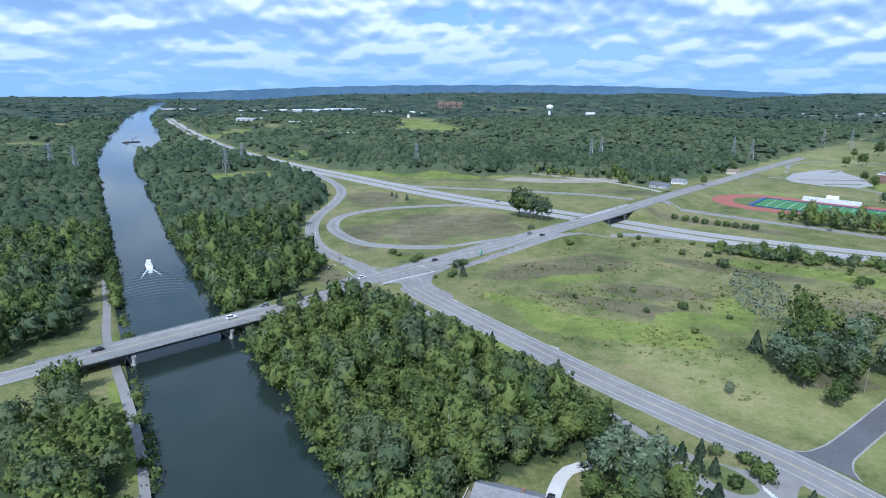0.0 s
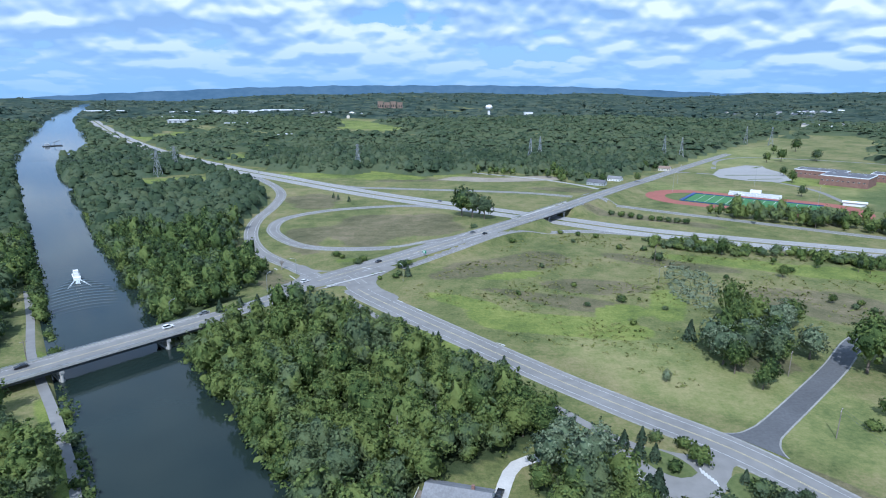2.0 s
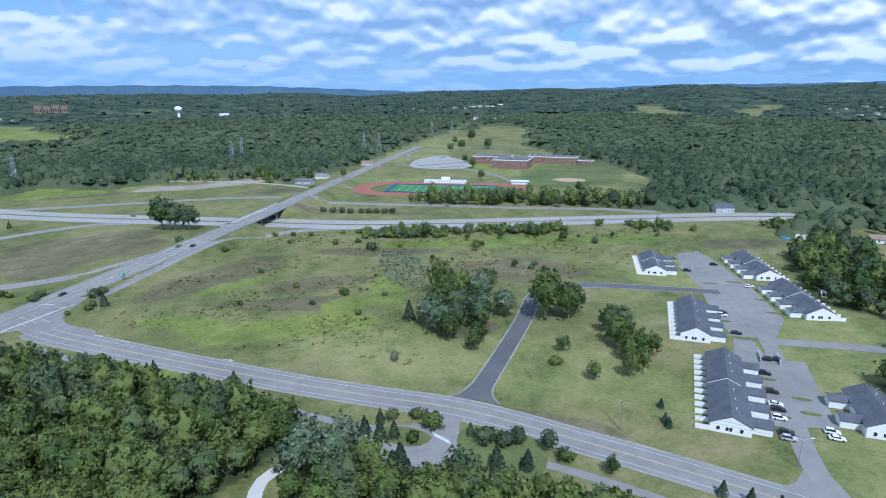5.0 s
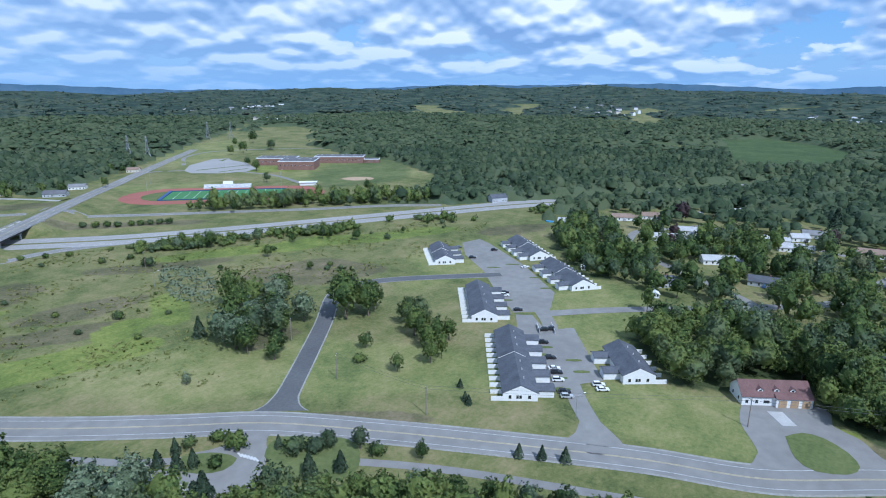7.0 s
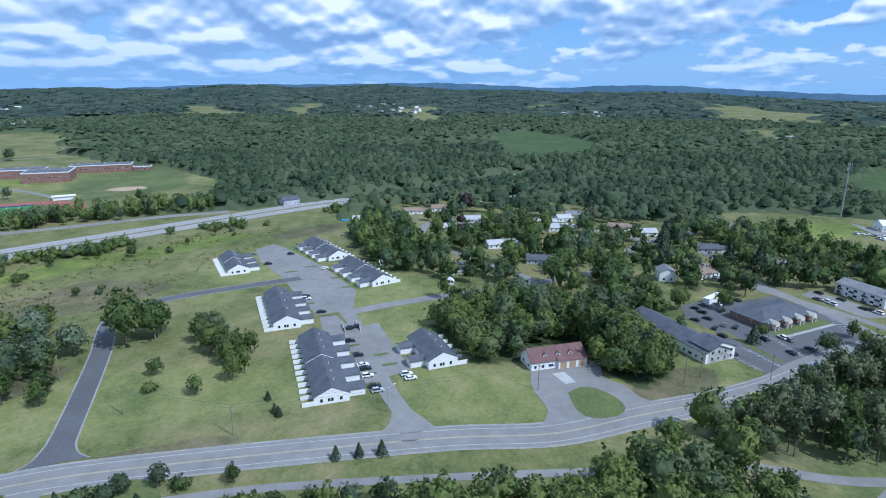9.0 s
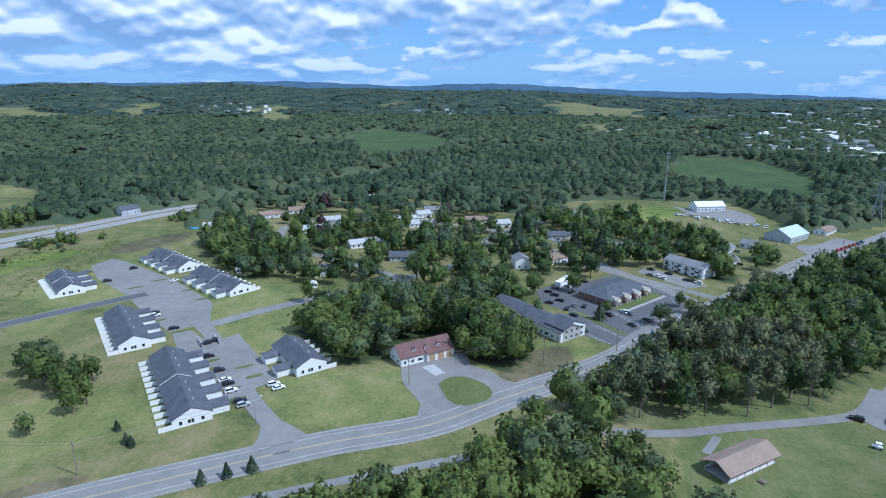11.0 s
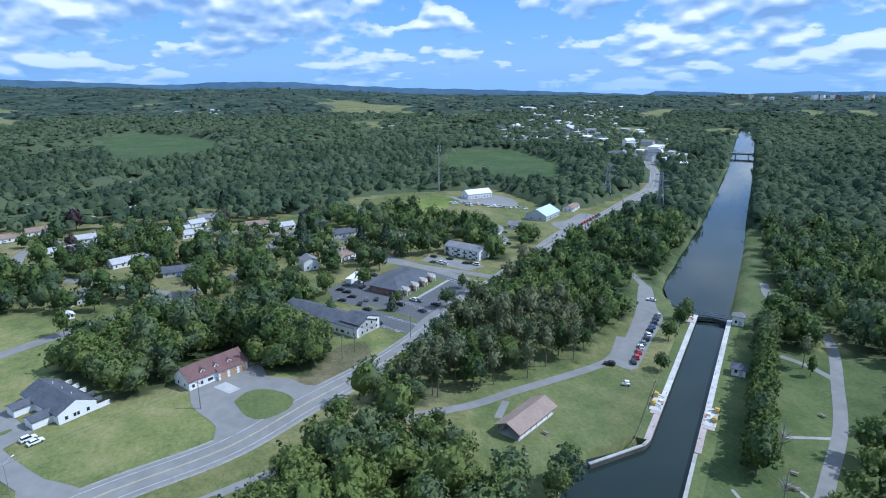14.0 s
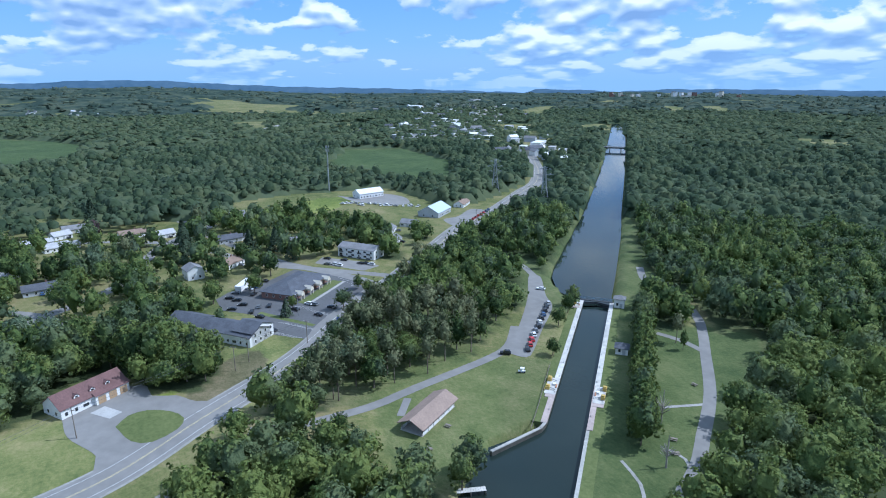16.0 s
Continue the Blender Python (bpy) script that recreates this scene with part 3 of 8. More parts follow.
M_WHITE_ROOF = plain("white_membrane_roof", (0.72, 0.73, 0.75), 0.6, 0, 0.1, 0.3, 0.03)
M_DARK_ROOF = plain("dark_flat_roof", (0.12, 0.12, 0.13), 0.85, 0, 0.25, 0.6, 0.08)
M_STEEL = plain("galvanised_steel", (0.40, 0.41, 0.42), 0.45, 0.6, 0.12)
M_DARK_STEEL = plain("dark_girder_steel", (0.075, 0.080, 0.085), 0.6, 0.3, 0.2)
M_TYRE = plain("tyre_rubber", (0.025, 0.025, 0.026), 0.9, 0, 0.1)
M_WOOD = plain("grey_weathered_wood", (0.22, 0.19, 0.16), 0.9, 0, 0.25, 3.0, 0.5)
M_TANDOOR = plain("tan_garage_door", (0.40, 0.28, 0.17), 0.6, 0, 0.12)
M_YELLOW = plain("yellow_machine_paint", (0.50, 0.36, 0.10), 0.5, 0, 0.12)
M_ORANGE = plain("orange_machine_paint", (0.40, 0.20, 0.11), 0.5, 0, 0.12)
M_TRACK = plain("red_running_track", (0.29, 0.105, 0.080), 0.85, 0, 0.15, 0.5, 0.05)
M_TURF = plain("green_artificial_turf", (0.065, 0.180, 0.062), 0.85, 0, 0.12, 0.5, 0.05)
M_BLUE = plain("blue_paint", (0.03, 0.07, 0.20), 0.5, 0, 0.12)
M_GREEN_SIGN = plain("green_sign_face", (0.02, 0.20, 0.12), 0.5, 0, 0.08)
M_SAND = plain("sandy_infield", (0.40, 0.29, 0.19), 0.95, 0, 0.15)
M_LAWN = surface("mown_lawn", two_scale((0.080, 0.106, 0.036), (0.146, 0.166, 0.064), 0.7, 0.08), 0.9, 0, 0.15, (0.9, 0.15, 3.0))
M_FOAM = plain("white_wake_foam", (0.55, 0.60, 0.62), 0.7, 0, 0.25, 1.0, 0.3)


def glass_build(nt, pos):
    return (0.02, 0.026, 0.032)


M_GLASS = surface("dark_window_glass", glass_build, 0.05, 0, 0.8)


def window_mesh(w, h):
    s = Solid().box(-w / 2, w / 2, -0.03, 0.05, -h / 2, -h / 2 + 0.09).box(-w / 2, w / 2, -0.03, 0.05, h / 2 - 0.09, h / 2)
    s.box(-w / 2, -w / 2 + 0.09, -0.03, 0.05, -h / 2 + 0.09, h / 2 - 0.09).box(w / 2 - 0.09, w / 2, -0.03, 0.05, -h / 2 + 0.09, h / 2 - 0.09)
    frame_me = s.mesh("frame", M_SIDING)
    pane = Solid().box(-w / 2 + 0.09, w / 2 - 0.09, -0.02, 0.02, -h / 2 + 0.09, h / 2 - 0.09).mesh("window", M_GLASS)
    return pane, frame_me


WINDOW, WINDOW_FRAME = window_mesh(1.15, 1.45)
WIDE_WINDOW, WIDE_FRAME = window_mesh(2.2, 1.3)
DOOR = Solid().box(-0.5, 0.5, -0.04, 0.06, 0, 2.05).box(-0.62, -0.5, -0.05, 0.08, 0, 2.15).box(0.5, 0.62, -0.05, 0.08, 0, 2.15).box(-0.5, 0.5, -0.05, 0.08, 2.05, 2.15).mesh("door", M_GREY_SIDING)
GARAGE_DOOR = Solid()
for gz in range(4):
    GARAGE_DOOR.box(-1.25, 1.25, -0.03, 0.05, gz * 0.55 + 0.01, gz * 0.55 + 0.53)
GARAGE_DOOR = GARAGE_DOOR.mesh("garage_door", M_SIDING)


def put_window(parent, x, y, z, turn, wide=False):
    """turn: 0 faces -y, 90 faces +x, 180 faces +y, 270 faces -x."""
    w = child("window", WIDE_WINDOW if wide else WINDOW, parent, pose(x, y, z, 0, 0, turn))
    child("frame", WIDE_FRAME if wide else WINDOW_FRAME, w)
    return w


def gable_roof(x0, x1, y0, y1, ze, zr, over=0.45, th=0.18):
    """A pitched roof slab, ridge along x."""
    yc = (y0 + y1) / 2
    k = (zr - ze) / (yc - y0)
    a, b = y0 - over, y1 + over
    zl = ze - over * k
    return Solid().prism([(a, zl), (yc, zr), (b, zl), (b, zl + th), (yc, zr + th), (a, zl + th)], x0 - over, x1 + over)


def gable_wall(x0, x1, y0, y1, z0, ze, zr):
    yc = (y0 + y1) / 2
    return Solid().prism([(y0, z0), (y1, z0), (y1, ze), (yc, zr - 0.02), (y0, ze)], x0, x1)


def house(x, y, rot, L, W, h, wall, roof, label, storeys=1, garage=0, chimney=True, category="house", group="", rise=None, name="house"):
    """A gabled house, ridge along its x."""
    r = thing(name, x, y, rot, label, category, group)
    rise = W * 0.26 if rise is None else rise
    gable_wall(-L / 2, L / 2, -W / 2, W / 2, -0.3, h, h + rise).make("wall", wall, r)
    gable_roof(-L / 2, L / 2, -W / 2, W / 2, h, h + rise).make("roof", roof, r)
    n = max(2, int(L / 3.2))
    for s in range(storeys):
        z = 1.5 + s * 2.7
        for side, turn in ((-W / 2 - 0.02, 0), (W / 2 + 0.02, 180)):
            for i in range(n):
                px = -L / 2 + L * (i + 0.5) / n
                if s == 0 and i == n // 2:
                    child("door", DOOR, r, pose(px, side, 0, 0, 0, turn))
                else:
                    put_window(r, px, side, z, turn, wide=(i % 3 == 2))
        for ex, turn in ((-L / 2 - 0.02, 270), (L / 2 + 0.02, 90)):
            for py in (-W * 0.22, W * 0.22):
                put_window(r, ex, py, z, turn)
    if chimney:
        c = Solid().box(-0.4, 0.4, -0.3, 0.3, h + rise * 0.4, h + rise + 0.9).make("chimney", M_BRICK, r)
        c.location = (L * 0.22, W * 0.1, 0)
    if garage:
        gx = L / 2 + garage / 2
        gable_wall(L / 2 + 0.02, L / 2 + garage, -W * 0.42, W * 0.36, -0.3, h * 0.9, h * 0.9 + rise * 0.75).make("garage_wall", wall, r)
        gable_roof(L / 2 + 0.3, L / 2 + garage, -W * 0.42, W * 0.36, h * 0.9, h * 0.9 + rise * 0.75).make("garage_roof", roof, r)
        child("garage_door", GARAGE_DOOR, r, pose(gx, -W * 0.42 - 0.02, 0.02))
    return r


# ---- bridges ----
def bridge(name, a, b, width, za, zb, depth, label, piers, floor_z, pier_len):
    """A beam bridge from a to b: deck, girders, parapets with rails, piers and abutments."""
    a, b = Vector((*a, 0)), Vector((*b, 0))
    L = (b - a).length
    rot = math.degrees(math.atan2(b.y - a.y, b.x - a.x))
    r = new(name)
    r.matrix_basis = pose(a.x, a.y, 0, 0, 0, rot)
    tagged(r, label, "bridge")
    k = (zb - za) / L
    sl = Matrix(((1, 0, 0, 0), (0, 1, 0, 0), (k, 0, 1, za), (0, 0, 0, 1)))
    h = width / 2
    Solid().box(0, L, -h, h, -0.35, 0.02, sl).make("deck", M_CONCRETE, r)
    for i in range(5):
        y = -h + 1.0 + i * (width - 2.0) / 4
        Solid().box(0.5, L - 0.5, y - 0.25, y + 0.25, -0.35 - depth, -0.36, sl).make("girder", M_DARK_STEEL, r)
    for s in (-1, 1):
        y = s * (h - 0.2)
        p = Solid().box(0, L, y - 0.2, y + 0.2, 0.03, 0.62, sl).make("parapet", M_CONCRETE, r)
        rail = Solid()
        for z in (0.82, 1.08):
            rail.box(0, L, y - 0.05, y + 0.05, z - 0.05, z + 0.05, sl)
        rail.make("rail", M_STEEL, p)
        for i in range(int(L / 4) + 1):
            Solid().box(i * 4 + 0.1, i * 4 + 0.25, y - 0.07, y + 0.07, 0.63, 1.12, sl).make("rail_post", M_STEEL, p)
    for f in piers:
        x = f * L
        top = za + k * x - 0.36 - depth
        pr = Solid().box(x - 0.8, x + 0.8, -h + 0.4, h - 0.4, top - 1.1, top)
        for y in np.linspace(-h + 1.2, h - 1.2, 3):
            pr.rod((x, y, floor_z), (x, y, top - 1.1), 0.75, 0.65, 10)
        pr.box(x - 1.0, x + 1.0, -h + 1.6, h - 1.6, floor_z, floor_z + 8.6) if pier_len else None
        pr.make("pier", M_CONCRETE, r)
    for x in (0.0, L):
        top = za + k * x - 0.36
        Solid().box(x - 1.0, x + 1.0, -h - 0.3, h + 0.3, top - depth - 4.0, top).make("abutment", M_CONCRETE, r)
    return r


bridge("canal_bridge", SPAN_A, SPAN_B, 13.2, 4.76, 4.56, 1.3, "long concrete beam bridge carrying the road over canal and towpath", (0.32, 0.74), -9, 1)
bridge("overpass", (104, 440), (168, 507), 17.5, 5.85, 5.95, 1.2, "concrete overpass carrying the road over the highway", (0.33, 0.62), -0.2, 0)
far_bridge = bridge("far_bridge", lock_at(845, 12), lock_at(845, 55), 8.0, 5.2, 5.2, 1.6, "low steel bridge over the far end of the pool", (0.3, 0.7), -5, 0)


# ---- the lock ----
def lock_matrix(s, w, z=0.0, turn=0.0):
    x, y = lock_at(s, w)
    return pose(x, y, z, 0, 0, math.degrees(math.atan2(LOCK_U[1], LOCK_U[0])) + turn)


def lock_thing(name, s, w, z, label, category, turn=0.0, group=""):
    r = new(name)
    r.matrix_basis = lock_matrix(s, w, z, turn)
    return tagged(r, label, category, group)


M_LOCK_WALL = plain("pale_lock_concrete", (0.50, 0.485, 0.45), 0.85, 0, 0.22, 0.5, 0.1)
M_STAINED = plain("stained_lock_concrete", (0.105, 0.100, 0.085), 0.85, 0, 0.35, 0.7, 0.12)
M_OLD_COPING = plain("grey_coping_stone", (0.36, 0.35, 0.32), 0.85, 0, 0.25, 0.7, 0.12)
M_PINK_PAD = plain("pinkish_concrete_pad", (0.40, 0.33, 0.30), 0.85, 0, 0.2, 0.7, 0.12)
for w0, w1, s0, nm in ((-1.9, 0.0, 33, "lock wall of pale concrete on the park bank"), (12.4, 14.4, 33, "lock wall of pale concrete on the car park bank")):
    r = lock_thing("lock_wall", 0, 0, 0, nm, "lock wall")
    r["kind"] = "structure"
    n = 16
    for i in range(n):
        a = s0 + (150 - s0) * i / n
        b = s0 + (150 - s0) * (i + 1) / n - 0.06
        Solid().box(a, b, w0 + 0.05, w1 - 0.05, -9.5, -0.06).make("wall_block", M_STAINED, r)
        Solid().box(a, b, w0, w1, -0.05, 0.2).make("coping", M_LOCK_WALL if 0.2 < i / n else M_PINK_PAD, r)
    for i in range(9):
        e = w0 + 0.55 if w0 > 0 else w1 - 0.55
        Solid().rod((s0 + 8 + i * 12, e, 0.2), (s0 + 8 + i * 12, e, 0.75), 0.16, 0.13, 8).make("bollard", M_STEEL, r)
r = lock_thing("approach_wall", 0, 0, 0, "low concrete guide wall below the lock", "canal wall")
r["kind"] = "structure"
for i in range(9):
    a = -42 + i * 8.3
    Solid().box(a, a + 8.25, -0.95, 0.0, -9.5, -0.1).make("wall_block", M_STAINED, r)
    Solid().box(a, a + 8.25, -1.0, 0.05, -0.09, 0.12).make("coping", M_OLD_COPING, r)
for (s0, w0), (s1, w1) in (((33, 12.5), (29.5, 13.4)), ((29.5, 13.4), (21, 19.3)), ((21, 19.3), (12.5, 25.2))):
    p, q = Vector((s0, w0, 0)), Vector((s1, w1, 0))
    d = (q - p).normalized()
    nrm = Vector((-d.y, d.x, 0)) * -0.9
    for z0, z1, mt, nm in ((-9.5, -0.15, M_STAINED, "wall_block"), (-0.14, 0.14, M_OLD_COPING, "coping")):
        e = nrm * (1.1 if nm == "coping" else 1.0)
        Solid().add([(*p.xy, z0), (*q.xy, z0), (*(q + e).xy, z0), (*(p + e).xy, z0), (*p.xy, z1), (*q.xy, z1), (*(q + e).xy, z1), (*(p + e).xy, z1)],
                    [(3, 2, 1, 0), (4, 5, 6, 7), (0, 1, 5, 4), (1, 2, 6, 5), (2, 3, 7, 6), (3, 0, 4, 7)]).make(nm, mt, r)
for s0, s1, w0, w1 in ((-42, 33, -4.6, -0.98), (33, 150, -5.2, -1.88), (33, 150, 14.38, 17.6)):
    Solid().box(s0, s1, w0, w1, -3.0, 0.03).make("grass_verge", M_LAWN, r, "mown grass strip behind the wall")
# small dock at the end of the bank
dk_ = lock_thing("dock", -5.5, 26.6, -0.4, "pale wooden boat dock at the grassy bank", "dock", -63)
for i in range(12):
    Solid().box(-4.2 + i * 0.7, -3.55 + i * 0.7, -0.9, 0.9, 0.2, 0.3).make("plank", M_LOCK_WALL, dk_)
for x in (-4, 0, 4):
    Solid().box(x - 0.12, x + 0.12, -0.95, 0.95, -5, 0.2).make("pile", M_WOOD, dk_)
# upper gates with a footbridge, lower gates folded open into the walls
r = lock_thing("lock_gate", 146, 0, 0, "closed dark steel mitre gates at the head of the lock", "lock gate")
for s in (0, 1):
    leaf = Solid()
    a, b = (Vector((0, 0.0 if s == 0 else 12.4, 0)), Vector((2.4, 6.2, 0)))
    for z in (-9, -7, -5, -3, -1.6, -0.4):
        leaf.bar((*a.xy, z), (*b.xy, z), 0.5, 0.35)
    leaf.add([(*a.xy, -9.3), (*b.xy, -9.3), (*b.xy, 0.3), (*a.xy, 0.3)], [(0, 1, 2, 3)])
    leaf.make("gate_leaf", M_DARK_STEEL, r)
br = lock_thing("footbridge", 150, 0, 0.25, "blue-grey steel footbridge with railings over the lock", "footbridge")
Solid().box(-0.9, 0.9, -1.5, 14, 0.0, 0.28).make("deck", M_DARK_STEEL, br)
M_BLUEGREY = plain("blue_grey_steel_paint", (0.10, 0.17, 0.24), 0.5, 0.2, 0.15)
for e in (-0.85, 0.85):
    rl = Solid().bar((e, -1.5, 1.35), (e, 14, 1.35), 0.12).bar((e, -1.5, 0.8), (e, 14, 0.8), 0.09)
    rl.make("railing", M_BLUEGREY, br)
    for i in range(9):
        Solid().bar((e, -1.5 + i * 1.93, 0.28), (e, -1.5 + i * 1.93, 1.35), 0.1).make("rail_post", M_BLUEGREY, br)
def gate_machine(s, w, d, wide):
    """d: +1 or -1, the side on which the bank lies."""
    m = lock_thing("gate_machine", s, w, 0.21, "yellow and orange gate machinery on a pale platform", "machinery", 0, "gate machines of the lock")
    h = 6.0 if wide else 2.6
    Solid().box(-h, h, -2.0, 2.0, -0.25, 0.06).make("platform", M_LOCK_WALL, m)
    Solid().box(-h - 2.2, -h - 0.05, -1.8, 1.4, -0.25, 0.05).make("apron", M_PINK_PAD, m)
    for x, y in (((-2.4, 1.2), (4.0, 1.4)) if wide else ((0.6, 0.9),)):
        Solid().box(x - 1.0, x + 1.0, y * d - 0.7, y * d + 0.7, 0.06, 1.25).box(x - 0.7, x + 0.4, y * d - 0.5, y * d + 0.5, 1.25, 1.6).make("motor_box", M_YELLOW, m)
        Solid().box(x + 1.1, x + 1.9, y * d - 0.5, y * d + 0.5, 0.06, 0.85).make("gear_box", M_ORANGE, m)
        Solid().box(x - 0.5, x + 0.5, y * d + 0.72 * d - 0.1, y * d + 0.72 * d + 0.1, 0.3, 1.0).make("hatch", M_DARK_STEEL, m)
        Solid().rod((x, y * d - 0.7 * d, 0.6), (x - 0.8, y * d - 2.6 * d, 0.5), 0.16, 0.16, 8).make("shaft", M_STEEL, m)
    Solid().box(0.2, 1.6, -0.7 * d - 0.5, -0.7 * d + 0.5, 0.06, 0.75).make("control_cabinet", M_SIDING, m)
    Solid().box(-1.4, 1.0, -1.5 * d - 0.25, -1.5 * d + 0.25, 0.06, 0.4).make("ladder_box", M_ORANGE, m)
    for i in range(5):
        Solid().bar((-h + i * h / 2, 1.95 * d, 0.06), (-h + i * h / 2, 1.95 * d, 1.1), 0.06).make("rail_post", M_YELLOW, m)
    Solid().bar((-h, 1.95 * d, 1.1), (h, 1.95 * d, 1.1), 0.06).make("handrail", M_YELLOW, m)


for ms, mw, md, mk in ((56, -2.3, -1, True), (57.5, 14.4, 1, True), (142.5, 15.4, 1, False)):
    gate_machine(ms, mw, md, mk)
ln_ = [lock_at(28, 16.6), lock_at(43, 16.7), lock_at(58, 17.2), lock_at(74, 17.6)]
fn = new("bank_fence")
tagged(fn, "low brown wooden fence along the lock lawn", "fence")
for i in range(3):
    a, b = Vector(ln_[i]), Vector(ln_[i + 1])
    for k in range(6):
        p, q = a + (b - a) * (k / 6), a + (b - a) * ((k + 1) / 6)
        Solid().box(p.x - 0.08, p.x + 0.08, p.y - 0.08, p.y + 0.08, -0.2, 1.0).make("post", M_WOOD, fn)
        for z in (0.45, 0.85):
            Solid().bar((*p, z), (*q, z), 0.08).make("rail", M_WOOD, fn)
tr_ = thing("lawn_tractor", 162.2, -123.5, 60, "pale utility cart with a canopy on the lawn", "tractor")
Solid().box(-1.3, 1.3, -0.6, 0.6, 0.4, 0.9).make("body", M_SIDING, tr_)
Solid().box(-1.0, 0.6, -0.65, 0.65, 1.85, 1.95).make("canopy", M_SIDING, tr_)
for x in (-0.95, 0.55):
    for y in (-0.55, 0.55):
        Solid().box(x - 0.04, x + 0.04, y - 0.04, y + 0.04, 0.9, 1.85).make("post", M_DARK_STEEL, tr_)
for x in (-0.9, 0.9):
    for y in (-0.62, 0.62):
        Solid().rod((x, y - 0.12, 0.33), (x, y + 0.12, 0.33), 0.33, 0.33, 10).make("wheel", M_TYRE, tr_)


def hip_roof(hx, hy, ze, zr, over=0.6):
    a, b = hx + over, hy + over
    k = max(a - b, 0.02)
    p = [(-a, -b, ze), (a, -b, ze), (a, b, ze), (-a, b, ze), (-k, 0, zr), (k, 0, zr), (-a, -b, ze - 0.18), (a, -b, ze - 0.18), (a, b, ze - 0.18), (-a, b, ze - 0.18)]
    return Solid().add(p, [(0, 1, 5, 4), (1, 2, 5), (2, 3, 4, 5), (3, 0, 4), (9, 8, 7, 6), (0, 6, 7, 1), (1, 7, 8, 2), (2, 8, 9, 3), (3, 9, 6, 0)])


def kiosk(s, w, hx, hy, h, label, roof):
    r = lock_thing("lock_house", s, w, 0.15, label, "lock house")
    Solid().box(-hx, hx, -hy, hy, -0.3, h).make("wall", M_SIDING, r)
    hip_roof(hx, hy, h, h + 1.5).make("roof", roof, r)
    for y, turn in ((-hy - 0.02, 0), (hy + 0.02, 180)):
        for x in (-hx * 0.5, hx * 0.5):
            put_window(r, x, y, 1.7, turn)
    for x, turn in ((-hx - 0.02, 270), (hx + 0.02, 90)):
        put_window(r, x, 0.9, 1.7, turn)
        child("door", DOOR, r, pose(x, -0.8, 0.0, 0, 0, turn))
    return r


kiosk(146, -4.6, 2.0, 2.4, 4.4, "small white lock house with a grey roof beside the gate", M_GREY_SHINGLE)
kiosk(94, -8.0, 2.4, 2.4, 2.7, "white lock house with a blue-grey hipped roof on the grass", M_SLATE)

# pavilion, its paths and the car park
pv = thing("picnic_pavilion", 151.7, -78.6, -59, "long open picnic pavilion with a tan roof on posts", "pavilion")
gable_roof(-10.3, 10.3, -4, 4, 3.0, 4.9, 0.9).make("roof", plain("tan_shingles", (0.275, 0.205, 0.165), 0.85, 0, 0.15, 1.5, 0.2), pv)
for i in range(7):
    for y in (-3.8, 3.8):
        Solid().box(-9.9 + i * 3.3 - 0.12, -9.9 + i * 3.3 + 0.12, y - 0.12, y + 0.12, -0.3, 3.0).make("post", M_WOOD, pv)
Solid().box(-10.4, 10.4, -4.1, 4.1, -0.2, 0.08).make("floor_slab", M_CONCRETE, pv)
for y in (-3.8, 3.8):
    Solid().box(-10.2, 10.2, y - 0.1, y + 0.1, 2.7, 2.98).make("beam", M_WOOD, pv)
    Solid().box(-10.2, 10.2, y - 0.06, y + 0.06, 0.1, 1.0).make("low_wall", M_SIDING, pv)
TABLE_TOP = Solid().box(-1.0, 1.0, -0.4, 0.4, 0.7, 0.76).mesh("tabletop", M_WOOD)
TABLE_BENCH = Solid().box(-1.0, 1.0, -0.15, 0.15, 0.42, 0.47).mesh("bench", M_WOOD)
TABLE_LEG = Solid().bar((0, -0.75, 0), (0, 0.3, 0.7), 0.1).bar((0, 0.75, 0), (0, -0.3, 0.7), 0.1).mesh("leg_frame", M_WOOD)
for tx, ty, tr in ((128.2, -91.4, 75), (130.4, -98.3, 70), (129.8, -100.4, 60), (144, -81.5, 30), (136, -70.6, 10), (123.9, -171.7, 0), (104.1, -137.7, 40), (98.9, -132.5, 70)):
    r = thing("picnic_table", tx, ty, tr, "grey wooden picnic table on the grass", "picnic table", "picnic tables of the park")
    child("tabletop", TABLE_TOP, r)
    for yy in (-0.65, 0.65):
        child("bench", TABLE_BENCH, r, pose(0, yy, 0))
    for xx in (-0.7, 0.7):
        child("leg_frame", TABLE_LEG, r, pose(xx, 0, 0))
road("path", [(172, -26), (168, -39), (167, -64), (171, -83), (178, -119), (184, -133), (199, -147)], 4.2, M_ASPHALT, "paved drive through the lock park", 0.08, category="path")
road("path", [(157, -71), (166, -78)], 2.6, M_ASPHALT, "short paved path to the pavilion", 0.07, category="path")
road("path", [(235, -262), (215, -246), (185, -238), (166, -226), (153, -213), (140, -198), (117, -171), (101, -147), (91, -131), (80, -105)], 4.2, M_ASPHALT, "paved path curving through the riverside park", 0.07, category="path")
road("path", [(163, -196), (152, -199), (140, -198)], 3.0, M_ASPHALT, "short paved path in the park", 0.06, category="path")
road("path", [(104.5, -116.4), (94.4, -113.3), (88, -108)], 1.0, M_SHOULDER, "narrow pale footpath over the grass", 0.06, category="path")
road("path", [(101.5, -132.5), (96, -133), (91.8, -129.9)], 1.0, M_SHOULDER, "narrow pale footpath in the park", 0.06, category="path")
road("path", [(119, -150), (113.6, -163.2)], 1.4, M_GRAVEL, "narrow pale footpath", 0.06, category="path")
